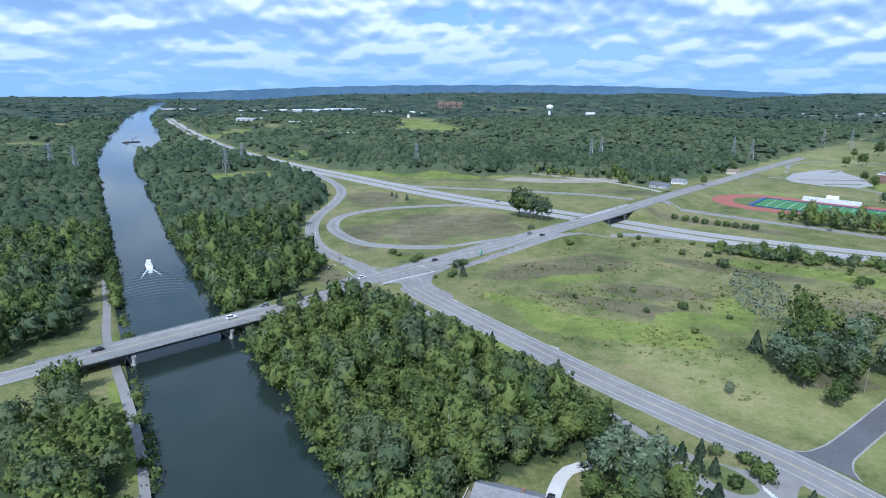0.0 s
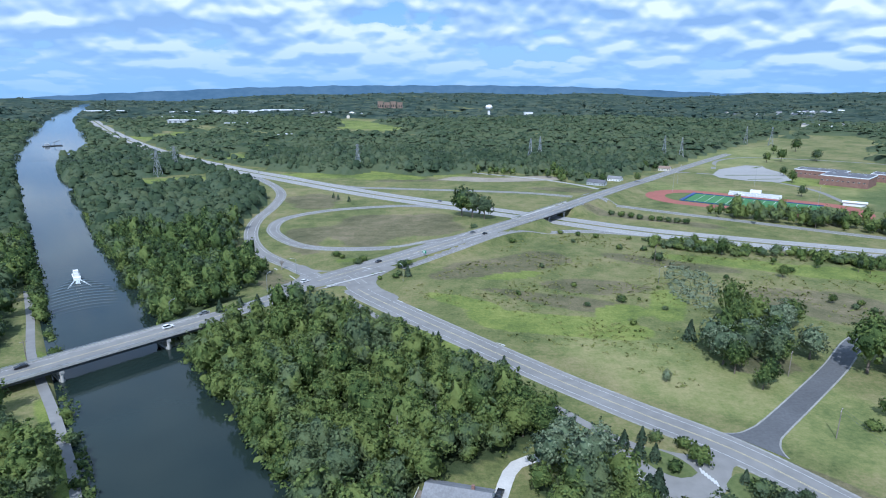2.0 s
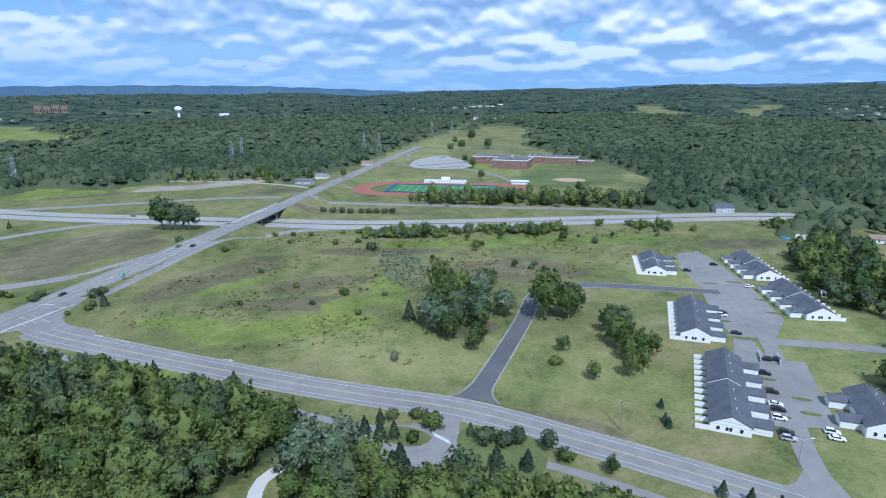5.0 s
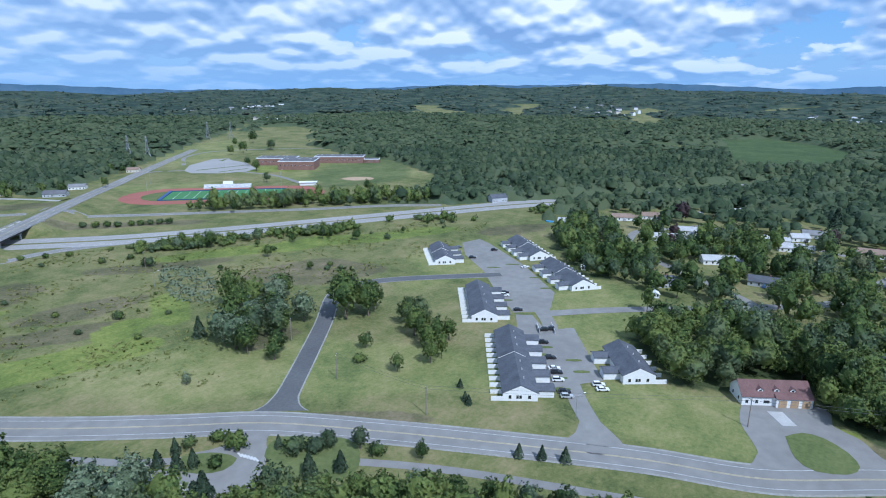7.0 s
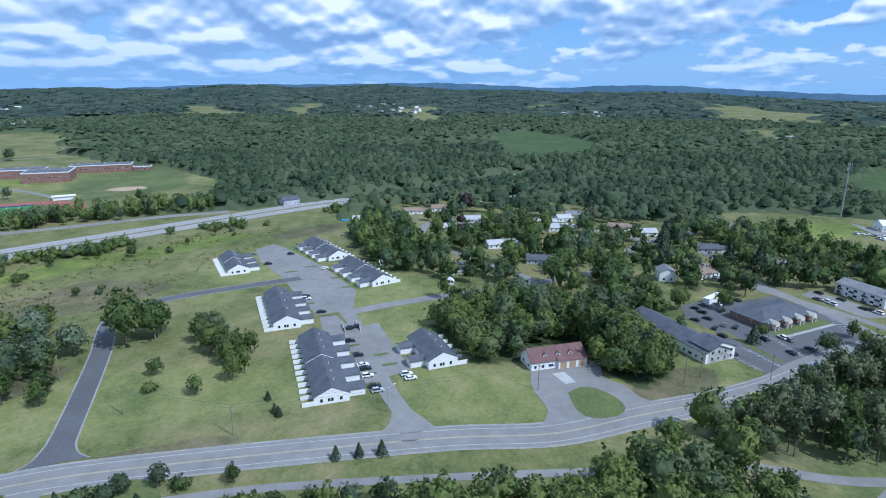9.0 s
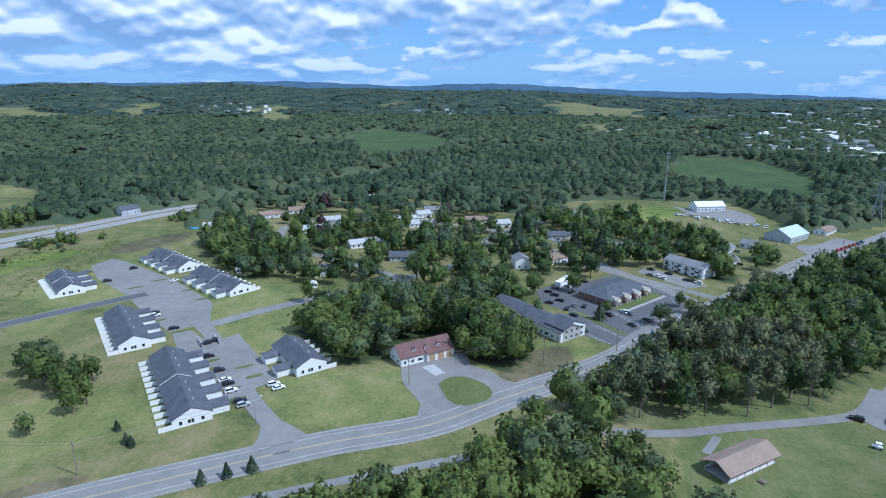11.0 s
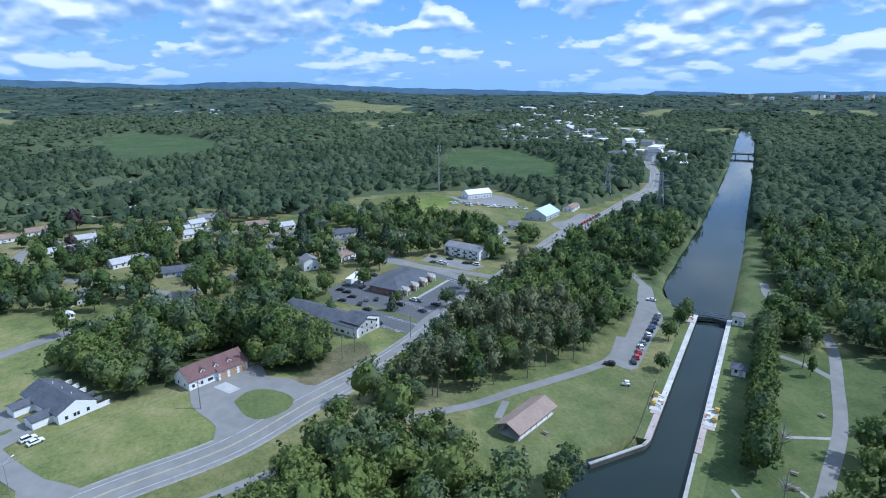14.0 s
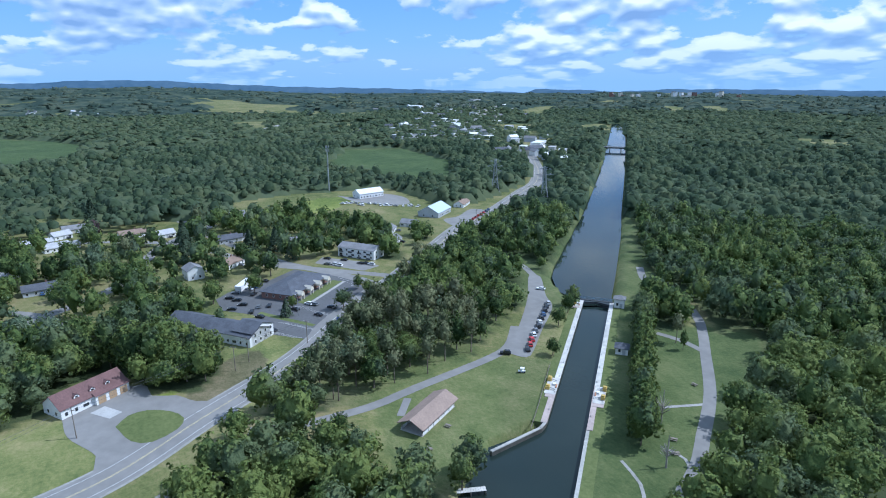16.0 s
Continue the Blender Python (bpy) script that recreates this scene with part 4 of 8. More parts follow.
patch("car_park", [(180.5, -127.5), (184, -131.5), (190, -139.6), (203, -153), (226, -174), (254, -196), (249, -200), (224, -184), (213, -179), (204, -171), (190, -155), (175.4, -139.2), (171.5, -132.5)], M_ASPHALT, "grey asphalt car park beside the lock", "car park", 0.10)
road("path", [(252, -198), (274, -204), (298, -200), (320, -204)], 4, M_ASPHALT, "drive leading on from the car park", 0.08, category="path")

# ---- row houses ----
PATIO = Solid().box(-0.06, 0.06, 0, 4.2, -0.2, 1.75).mesh("patio_fence", M_SIDING)


def row_block(x, y, rot, length, body, units, side, label, garages=True):
    """A run of single-storey homes. x runs along the ridge, from the near gable; side +1: garages towards +y."""
    r = thing("row_house", x, y, rot, label, "row house", "row houses round the lane")
    h, rise = 2.9, body * 0.24
    per = length / units
    for u in range(units):
        x0, x1 = u * per, (u + 1) * per - 0.02
        dz = 0.45 * ((units - u) % 2)
        gable_wall(x0, x1, 0, body, -0.4, h + dz, h + rise + dz).make("wall", M_SIDING, r)
        rf = gable_roof(x0 + 0.46, x1 - 0.44, 0, body, h + dz, h + rise + dz, 0.45, 0.22).make("roof", M_SLATE, r)
        for i in range(3):
            Solid().rod((x0 + per * (0.25 + 0.25 * i), body * 0.36, h + dz + rise * 0.7), (x0 + per * (0.25 + 0.25 * i), body * 0.36, h + dz + rise * 0.7 + 1.0), 0.13, 0.13, 6).make("vent_pipe", M_SIDING, rf)
    for ex, turn in ((-0.02, 270), (length, 90)):
        for py in (0.24, 0.5, 0.58, 0.8):
            put_window(r, ex, body * py, 1.55, turn)
    gw, gd = 5.4, 6.0
    ng = max(2, int(round(length / 10.5)))
    for i in range(ng):
        gx = (i + 0.5) * length / ng - gw / 2
        y0, y1 = (body - 0.5, body + gd) if side > 0 else (-gd, 0.5)
        g = Solid()
        xm = gx + gw / 2
        # ridge of each garage runs out from the main roof
        p = [(gx, y0, -0.4), (gx + gw, y0, -0.4), (gx + gw, y0, 2.7), (xm, y0, 3.75), (gx, y0, 2.7)]
        q = [(a, y1, c) for a, _, c in p]
        g.add(p + q, [(4, 3, 2, 1, 0), (5, 6, 7, 8, 9), (0, 1, 6, 5), (1, 2, 7, 6), (2, 3, 8, 7), (3, 4, 9, 8), (4, 0, 5, 9)])
        g.make("garage_wall", M_SIDING, r)
        o = 0.35
        ye = y1 + o if side > 0 else y0 - o
        yi = y0 - 2.6 if side > 0 else y1 + 2.6
        rf = Solid()
        for sx in (-1, 1):
            a, b = (xm, 3.95), (xm + sx * (gw / 2 + o), 2.72)
            rf.add([(a[0], yi, a[1]), (a[0], ye, a[1]), (b[0], ye, b[1]), (b[0], yi, b[1]), (a[0], yi, a[1] - 0.2), (a[0], ye, a[1] - 0.2), (b[0], ye, b[1] - 0.2), (b[0], yi, b[1] - 0.2)],
                   [(0, 1, 2, 3), (7, 6, 5, 4), (0, 4, 5, 1), (1, 5, 6, 2), (2, 6, 7, 3), (3, 7, 4, 0)])
        rf.make("garage_roof", M_SLATE, r)
        gy = (y1 + 0.02, 180) if side > 0 else (y0 - 0.02, 0)
        for dx in (-1.28, 1.28):
            child("garage_door", GARAGE_DOOR, r, pose(xm + dx, gy[0], 0.02, 0, 0, gy[1]))
    nf = max(4, int(round(length / 5.0)))
    for i in range(nf + 1):
        fy, turn = (0, 180) if side > 0 else (body, 0)
        child("patio_fence", PATIO, r, pose(0.05 + i * (length - 0.1) / nf, fy, 0, 0, 0, turn))
    return r


ROW_LABEL = "white single-storey row house with dark slate roof and garages"
AX = math.degrees(math.atan2(0.585, 0.81))
row_block(159.5, 92.5, AX, 54, 12.0, 2, -1, ROW_LABEL).matrix_basis = pose(168.0, 82.5, 0, 0, 0, AX - 1)
row_block(213, 141, AX, 44, 12.0, 1, -1, ROW_LABEL).matrix_basis = pose(221.0, 131.0, 0, 0, 0, AX + 2)
row_block(275, 208, AX, 34, 12.0, 2, -1, ROW_LABEL).matrix_basis = pose(284.5, 200.0, 0, 0, 0, AX + 8)
row_block(278, 121, 49, 44, 13.0, 2, 1, ROW_LABEL).matrix_basis = pose(291.5, 113.5, 0, 0, 0, 50)
row_block(312, 168, 49, 42, 13.0, 2, 1, ROW_LABEL).matrix_basis = pose(329, 158.5, 0, 0, 0, 50)
row_block(190, 64, AX, 26, 12.0, 1, 1, ROW_LABEL).matrix_basis = pose(205.0, 53.8, 0, 0, 0, AX + 2)
patch("driveway", [(178, 84), (184, 79), (225, 108), (240, 124), (236, 130), (214, 116)], M_ASPHALT, "grey asphalt forecourt of the row houses", "driveway", 0.07, False)
patch("driveway", [(187, 77), (196, 70), (236, 100), (228, 107)], M_ASPHALT, "grey asphalt parking bay", "driveway", 0.065, False)
patch("driveway", [(236, 131), (248, 118), (274, 128), (308, 165), (340, 210), (346, 222), (330, 226), (306, 207), (283, 178), (255, 152)], M_ASPHALT, "wide grey asphalt court between the row houses", "driveway", 0.06, False)
for gx, gy, gl in ((187.6, 84.5, 3.4), (180.6, 79.7, 3.2), (205.1, 86, 3.0), (197.7, 79.4, 3.0), (209.4, 100.7, 3.0), (202, 99, 3.0), (248.4, 143.1, 3.6), (237.5, 125.8, 4.2), (305.6, 171.9, 4.0), (293.2, 177.8, 4.0), (290.8, 147.8, 3.6), (277.8, 134.6, 3.6)):
    c_, s_ = math.cos(radians(-54)), math.sin(radians(-54))
    patch("grass_island", [(gx + u * c_ - v * s_, gy + u * s_ + v * c_) for u, v in ((-gl, -0.7), (0, -1.1), (gl, -0.7), (gl, 0.7), (0, 1.1), (-gl, 0.7))], M_LAWN, "small grass strip between the driveways", "grass", 0.14)
patch("driveway", [(153, 48), (160, 49), (167, 58), (172, 66), (166, 66), (158, 64), (148, 64)], M_ASPHALT, "flared mouth of the lane", "driveway", 0.085)
for gx, gy in ((224.5, 103.6), (220.6, 109.0)):
    r = thing("privacy_fence", gx, gy, 36, "white vinyl fence panel along the lane", "fence", "white fence panels")
    for i in range(4):
        Solid().box(i * 2.4, i * 2.4 + 2.3, -0.05, 0.05, 0, 1.5).make("panel", M_SIDING, r)
        Solid().box(i * 2.4 + 2.3, i * 2.4 + 2.4, -0.08, 0.08, 0, 1.65).make("post", M_SIDING, r)

# ---- red-roofed building and forecourt ----
patch("forecourt", [(208, 25.5), (214, 22), (222, 6), (219, 0), (211, -1), (207, -8.6), (199.4, -14.1), (195.1, -23), (189, -17), (180, -3), (172, 9), (172, 16.5), (180.8, 15.8), (195.5, 23.4)], M_ASPHALT, "grey asphalt forecourt with a turning loop", "forecourt", 0.08)
patch("grass_island", [(195.1, 10.5), (200.6, 6.5), (201.1, 0.6), (196.6, -5.8), (190.3, -9.1), (184.3, -6.7), (180.4, 0.9), (184, 6.5)], M_LAWN, "oval island of mown grass", "grass", 0.13)
rb = house(218.3, 18.5, -57, 23, 10, 3.6, M_SIDING, M_RED_SHINGLE, "pale building with a maroon roof, three dormers and garage doors", 1, 0, False, "building", rise=3.6, name="red_roofed_building")
for dx in (-5.2, 0.2, 5.6):
    ob = Solid().prism([(-0.9, 0), (0.9, 0), (0.9, 0.5), (0, 1.15), (-0.9, 0.5)], 0, 2.6).make("dormer", M_SIDING, rb)
    ob.matrix_basis = pose(dx, -3.7, 4.75, 0, 0, 90)
    Solid().prism([(-1.15, 0.45), (0, 1.3), (1.15, 0.45), (1.15, 0.55), (0, 1.42), (-1.15, 0.55)], -0.2, 2.7).make("dormer_roof", M_RED_SHINGLE, rb).matrix_basis = pose(dx, -3.7, 4.75, 0, 0, 90)
    Solid().box(dx - 0.4, dx + 0.4, -3.76, -3.70, 4.85, 5.35).make("dormer_window", M_GLASS, rb)
Solid().box(-0.6, 11.5, -6.2, -5.05, -0.2, 3.5).make("garage_front", M_SIDING, rb)
for dx in (1.5, 5.4, 9.3):
    Solid().box(dx - 1.35, dx + 1.35, -6.28, -6.18, 0, 2.8).make("garage_door", M_TANDOOR, rb)
Solid().prism([(-6.6, 3.3), (-4.6, 4.3), (-4.6, 4.45), (-6.6, 3.45)], -0.9, 11.8).make("garage_canopy", M_RED_SHINGLE, rb)
patch("concrete_apron", [(208.3, 17.6), (211.0, 13.4), (204, 8.2), (201.4, 12)], plain("pale_apron_concrete", (0.40, 0.395, 0.38), 0.85, 0, 0.15), "pale concrete slab before the garage", "pavement", 0.11, False)

# ---- offices ----
patch("grass_island", [(270, -50), (257, -58), (243, -68), (244.5, -70), (258, -61), (272, -52)], M_LAWN, "planted grass strip in the car park", "grass", 0.09, False)
patch("car_park", [(300, -36), (283, -36), (270, -48), (243, -50), (232, -61), (238, -70), (254, -84), (266, -96), (280, -108), (303, -106), (318, -92), (330, -84), (312, -60), (308, -44)], M_NEW_ASPHALT, "dark asphalt car park of the offices", "car park", 0.06, False)
o1 = house(259, -37, 24, 46, 13, 4.4, M_SIDING, M_SLATE, "long white office with a dark slate roof", 1, 0, False, "office building", rise=2.6, name="office_building")
o1.matrix_basis = pose(255.8, -30.1, 0, 0, 0, 38)
wing = gable_wall(-23, -13, -8.5, 5.0, -0.3, 5.6, 8.0).make("wing", M_SIDING, o1)
gable_roof(-23, -13, -8.5, 5.0, 5.6, 8.2).make("wing_roof", M_SLATE, o1)
for i in range(4):
    put_window(o1, -23.05, -6.5 + i * 3.2, 4.3, 270)
    put_window(o1, -23.05, -6.5 + i * 3.2, 1.6, 270)
o2 = thing("office_building", 295.9, -75.7, -49, "brick office with a dark hipped roof and gabled porches", "office building")
Solid().box(-17.2, 17.2, -9.1, 9.1, -0.3, 3.6).make("wall", M_BRICK, o2)
hip_roof(17.2, 9.1, 3.6, 6.6, 0.9).make("roof", M_SLATE, o2)
for i in range(10):
    put_window(o2, -15 + i * 3.3, -9.13, 1.9, 0)
    put_window(o2, -15 + i * 3.3, 9.13, 1.9, 180)
for i in range(4):
    put_window(o2, -17.23, -6 + i * 4, 1.9, 270)
    put_window(o2, 17.23, -6 + i * 4, 1.9, 90)
for i in range(4):
    p = gable_wall(-2.2, 2.2, -1.4, 1.4, 2.6, 3.4, 5.0).make("porch", M_CREAM, o2)
    p.matrix_basis = pose(-12.6 + i * 8.4, -10.2, -0.3, 0, 0, 90)
    for dx in (-1.2, 1.2):
        Solid().box(-12.6 + i * 8.4 + dx - 0.2, -12.6 + i * 8.4 + dx + 0.2, -12.2, -11.8, 0, 2.4).make("porch_column", M_CREAM, o2)
patch("lawn_strip", [(275.5, -70.5), (271.5, -73.5), (296, -101), (300.5, -97)], M_LAWN, "narrow lawn along the office", "grass", 0.09, False)
patch("pavement_strip", [(271.3, -73.7), (270, -75), (294.6, -102.4), (295.9, -101.2)], M_GRAVEL, "pale concrete walk along the office", "pavement", 0.1, False)
a3 = thing("apartment_building", 338, -128.5, 216, "two-storey white apartment building with dark balconies", "apartment building")
gable_wall(-13, 13, -6, 6, -0.3, 5.8, 7.8).make("wall", M_SIDING, a3)
gable_roof(-13, 13, -6, 6, 5.8, 7.9).make("roof", M_GREY_SHINGLE, a3)
for s in range(2):
    for i in range(6):
        px = -11 + i * 4.4
        put_window(a3, px, -6.03, 1.6 + 2.8 * s, 0, wide=(i % 2 == 0))
        put_window(a3, px, 6.03, 1.6 + 2.8 * s, 180)
    for i in range(4):
        bl = Solid().box(-10 + i * 6.6 - 1.4, -10 + i * 6.6 + 1.4, -7.4, -6.03, 0.3 + 2.8 * s, 0.42 + 2.8 * s).make("balcony", M_GREY_SIDING, a3)
        Solid().box(-10 + i * 6.6 - 1.4, -10 + i * 6.6 + 1.4, -7.42, -7.34, 0.42 + 2.8 * s, 1.35 + 2.8 * s).make("balustrade", M_DARK_STEEL, bl)
    for py in (-3, 3):
        put_window(a3, 13.03, py, 1.6 + 2.8 * s, 90)
        put_window(a3, -13.03, py, 1.6 + 2.8 * s, 270)
patch("car_park", [(346, -106), (336, -98), (308, -118), (312, -130), (322, -127), (332, -118)], M_ASPHALT, "car park of the apartment building", "car park", 0.07, False)
road("side_road", [(215, -60), (238, -70), (263, -95), (280, -112), (300, -108), (345, -82), (380, -70), (430, -55), (500, -40)], 7, M_ASPHALT, "grey side street past the offices", 0.09)
sh = thing("shed", 312, -52, -35, "long white storage shed", "shed")
Solid().box(-7, 7, -1.6, 1.6, -0.2, 2.8).make("wall", M_SIDING, sh)
Solid().box(-7.2, 7.2, -1.8, 1.8, 2.8, 3.0).make("roof", M_WHITE_ROOF, sh)

# ---- houses of the suburb ----
H_LABEL = {"w": "white single-storey house with a grey roof", "g": "grey house with a dark roof", "b": "house with a brown shingle roof", "c": "cream bungalow with a pale grey roof", "p": "low white house with a wide pale roof"}
M_PALE_SHINGLE = plain("pale_grey_shingles", (0.40, 0.40, 0.405), 0.8, 0, 0.18, 1.8, 0.25)
HOMES = [(427, 195, -70, 9, "w"), (471, 165, -62, 15, "b"), (490, 147, -66, 14, "b"), (518, 127, -72, 15, "w"), (552, 93, -60, 14, "w"), (423, 117, -68, 20, "p"), (455, 107, -74, 15, "w"), (461, 92, -74, 13, "w"), (386, 71, -60, 22, "p"),
         (355, 42, -82, 15, "g"), (461, 56, -64, 16, "p"), (446, 40, -70, 15, "w"), (498, 31, -78, 16, "c"), (461, -4, -80, 15, "b"), (450, -25, -70, 12, "w"), (321, 87, -40, 14, "g"), (355, -52, -48, 17, "b"), (343, -31, 10, 10, "w"),
         (414, -61, -80, 14, "g"), (386, -100, -76, 10, "w"), (275, 30, -50, 10, "w"), (356, -158, -50, 12, "w"), (385, -168, -40, 13, "w"), (488, -81, -70, 13, "c"), (481, 39, -60, 12, "w")]
HOMES_FAR = [(395, -190, 40, 12, "w"), (440, -262, -50, 14, "b"), (365, -262, 30, 12, "g"), (372, -275, 0, 11, "w")]
for hx, hy, hr, hl, hk in HOMES + HOMES_FAR:
    wall, roof = {"w": (M_SIDING, M_PALE_SHINGLE if hx > 400 else M_GREY_SHINGLE), "g": (M_GREY_SIDING, M_SLATE), "b": (M_SIDING, M_BROWN_SHINGLE), "c": (M_CREAM, M_GREY_SHINGLE), "p": (M_SIDING, M_PALE_SHINGLE)}[hk]
    house(hx, hy, hr, hl, 9.0, 2.9 if (hx, hk) != (343, "w") else 5.4, wall, roof, H_LABEL[hk], 1, 6.0 if hl > 13 else 0, hl > 12, "house", "houses of the suburb")
for sx, sy in ((300, 83.5), (322.6, 132.7)):
    house(sx, sy, 25, 4.5, 3.2, 2.1, M_SIDING, M_WHITE_ROOF, "small white garden shed", 1, 0, False, "shed", name="garden_shed")
pl = thing("swimming_pool", 429, 208, 0, "round blue above-ground swimming pool", "pool")
Solid().rod((0, 0, 1.1), (0, 0, -0.1), 3.6, 3.6, 24).make("pool_wall", plain("blue_pool_liner", (0.10, 0.30, 0.52), 0.4), pl)
for pts in ([(300, 30), (319, 42), (336, 62), (351, 82), (376, 116), (399, 134), (429, 160), (446, 178)], [(399, 134), (438, 140), (462, 122), (490, 104)], [(392, -49), (424, -30), (452, 8), (470, 70), (478, 110)], [(392, -49), (348, -72), (320, -100), (291, -129)]):
    road("side_road", pts, 6, M_ASPHALT, "grey street of the suburb", 0.08)

# house by the canal, its drive, and the park drive
hb = house(17, 130, -20, 17, 10, 3.0, M_SIDING, M_GREY_SHINGLE, "white house with a grey roof and a railed deck", 1, 0, True, "house")
dk = Solid().box(-11.5, -8.6, -4, 3, -0.2, 0.6).make("deck", M_WOOD, hb)
for i in range(8):
    Solid().box(-11.5, -11.4, -4 + i, -3.9 + i, 0.6, 1.6).make("rail_post", M_SIDING, dk)
Solid().box(-11.52, -11.38, -4, 3.1, 1.5, 1.65).make("handrail", M_SIDING, dk)
road("driveway", [(27, 128), (31, 138), (36, 146), (46, 149), (58, 146), (70, 137)], 4.0, plain("pale_drive_concrete", (0.50, 0.48, 0.45), 0.85, 0, 0.12), "pale concrete driveway", 0.08, category="driveway")
patch("driveway", [(103, 150), (95, 155), (88, 146), (80, 150), (70, 150), (60, 161), (54, 168), (51, 163), (60, 149), (66, 139), (70, 126), (78, 119), (87, 127), (92, 131), (100, 140), (112, 132)], M_ASPHALT, "grey asphalt drive joining the road", "driveway", 0.075)
patch("grass_island", [(71.9, 147.6), (75.2, 140), (80.4, 135.7), (86.2, 137.5), (84.5, 144.1), (81.8, 147.5), (77, 151)], M_LAWN, "planted grass island between the drives", "grass", 0.105)
patch("grass_island", [(91.5, 132), (96.5, 136), (102, 135), (107, 127.7), (111.8, 120.8), (112.2, 116), (109.9, 111.2), (104, 106), (98, 106), (91, 113), (88.2, 121)], M_LAWN, "planted grass island", "grass", 0.11)
for i in range(6):
    Solid().box(-0.3, 0.3, -1.3, 1.3, 0, 0.02).make("crossing_bar", M_WHITE_LINE).matrix_basis = pose(87.6 + i * 0.3, 138.2 - i * 1.15, 0.13, 0, 0, -12)
cw = [o for o in scene.objects if o.name.startswith("crossing_bar")]
cr = new("crosswalk")
tagged(cr, "white painted crosswalk bars on the drive", "crosswalk", kind="structure")
for o in cw:
    o.parent = cr

# ---- school ground ----
def rect_thing(name, x, y, rot, label, category, kind="structure"):
    r = thing(name, x, y, rot, label, category, z=0.0)
    r["kind"] = kind
    return r


FX, FY, FR = 343, 521, -42.0
tk = rect_thing("running_track", FX, FY, FR, "red running track round a green playing field", "track")


def oval(hx, hy, n=20):
    p = [(hx + hy * math.sin(t), -hy * math.cos(t)) for t in np.linspace(0, math.pi, n)]
    return p + [(-a, -b) for a, b in p]


po = oval(52, 45)
Solid().add([(a, b, 0.10) for a, b in po], [tuple(range(len(po)))]).make("track_surface", M_TRACK, tk)
pi_ = oval(50, 28)
Solid().add([(a, b, 0.13) for a, b in pi_], [tuple(range(len(pi_)))]).make("infield_grass", M_LAWN, tk)
Solid().box(-55, 55, -25, 25, 0.1, 0.17).make("turf", M_TURF, tk)
for i in range(11):
    Solid().box(-45.8 + i * 9.14, -45.4 + i * 9.14, -24, 24, 0.17, 0.185).make("yard_line", M_WHITE_LINE, tk)
for yy in (-25, 25):
    Solid().box(-57, 57, yy - 0.06, yy + 0.06, 0.1, 0.9).make("field_fence", M_BLUE, tk)
Solid().box(-58, -54.8, -25, 25, 0.1, 1.0).make("end_barrier", M_BLUE, tk)
st = rect_thing("bleachers", 366, 552, FR, "white metal bleachers beside the track", "bleachers", "")
for i in range(7):
    Solid().box(-24, 24, i * 0.9, i * 0.9 + 0.8, i * 0.5 + 0.3, i * 0.5 + 0.5).make("bench", M_WHITE_ROOF, st)
    Solid().box(-24, 24, i * 0.9, i * 0.9 + 0.15, -0.2, i * 0.5 + 0.3).make("riser", M_STEEL, st)
Solid().box(-5, 5, 6.4, 9, -0.2, 6.2).make("press_box", M_SIDING, st)
cs = rect_thing("concession_stand", 433, 502, FR, "white flat-roofed concession stand", "building", "")
Solid().box(-9, 9, -4, 4, -0.2, 3.2).make("wall", M_SIDING, cs)
Solid().box(-10, 10, -5, 5, 3.2, 3.5).make("roof", M_WHITE_ROOF, cs)


def brick_block(r, x0, x1, y0, y1, h):
    Solid().box(x0, x1, y0, y1, -0.3, h).make("wall", M_BRICK, r)
    Solid().box(x0 - 0.3, x1 + 0.3, y0 - 0.3, y1 + 0.3, h, h + 0.9).make("parapet", M_WHITE_ROOF, r)
    Solid().box(x0 + 0.4, x1 - 0.4, y0 + 0.4, y1 - 0.4, h + 0.5, h + 0.95).make("roof", M_DARK_ROOF, r)
    for i in range(int((x1 - x0) / 5)):
        put_window(r, x0 + 2.5 + i * 5, y0 - 0.03, h * 0.55, 0, True)
        if (x1 - x0) > 30 and i % 3 == 1:
            Solid().box(x0 + 2 + i * 5, x0 + 4.6 + i * 5, (y0 + y1) / 2 - 1, (y0 + y1) / 2 + 1, h + 0.95, h + 2.0).make("roof_unit", M_STEEL, r)


sc = rect_thing("school", 490, 624, -52, "low red brick school with pale roof edges", "school", "")
brick_block(sc, 0, 46, 0, 40, 10.5)
brick_block(sc, -40, 12, 46, 75, 9.0)
brick_block(sc, 12.9, 33, 44, 72, 7.0)
brick_block(sc, 34, 102, 70, 96, 8.5)
brick_block(sc, 102.9, 124, 75, 88, 4.5)
patch("car_park", [(410, 708), (445, 754), (505, 792), (525, 782), (514, 759), (509, 717), (480, 656), (455, 642), (423, 656), (405, 683)], M_CONCRETE_ROAD, "wide pale car park of the school", "car park", 0.12, False)
for pa in ([(423, 703), (489, 698), (490, 694), (422, 698)], [(431, 667), (474, 668), (474, 664), (430, 663)], [(497, 765), (520, 780), (522, 777), (500, 760)]):
    patch("grass_island", pa, M_LAWN, "grass strip in the school car park", "grass", 0.16, False)

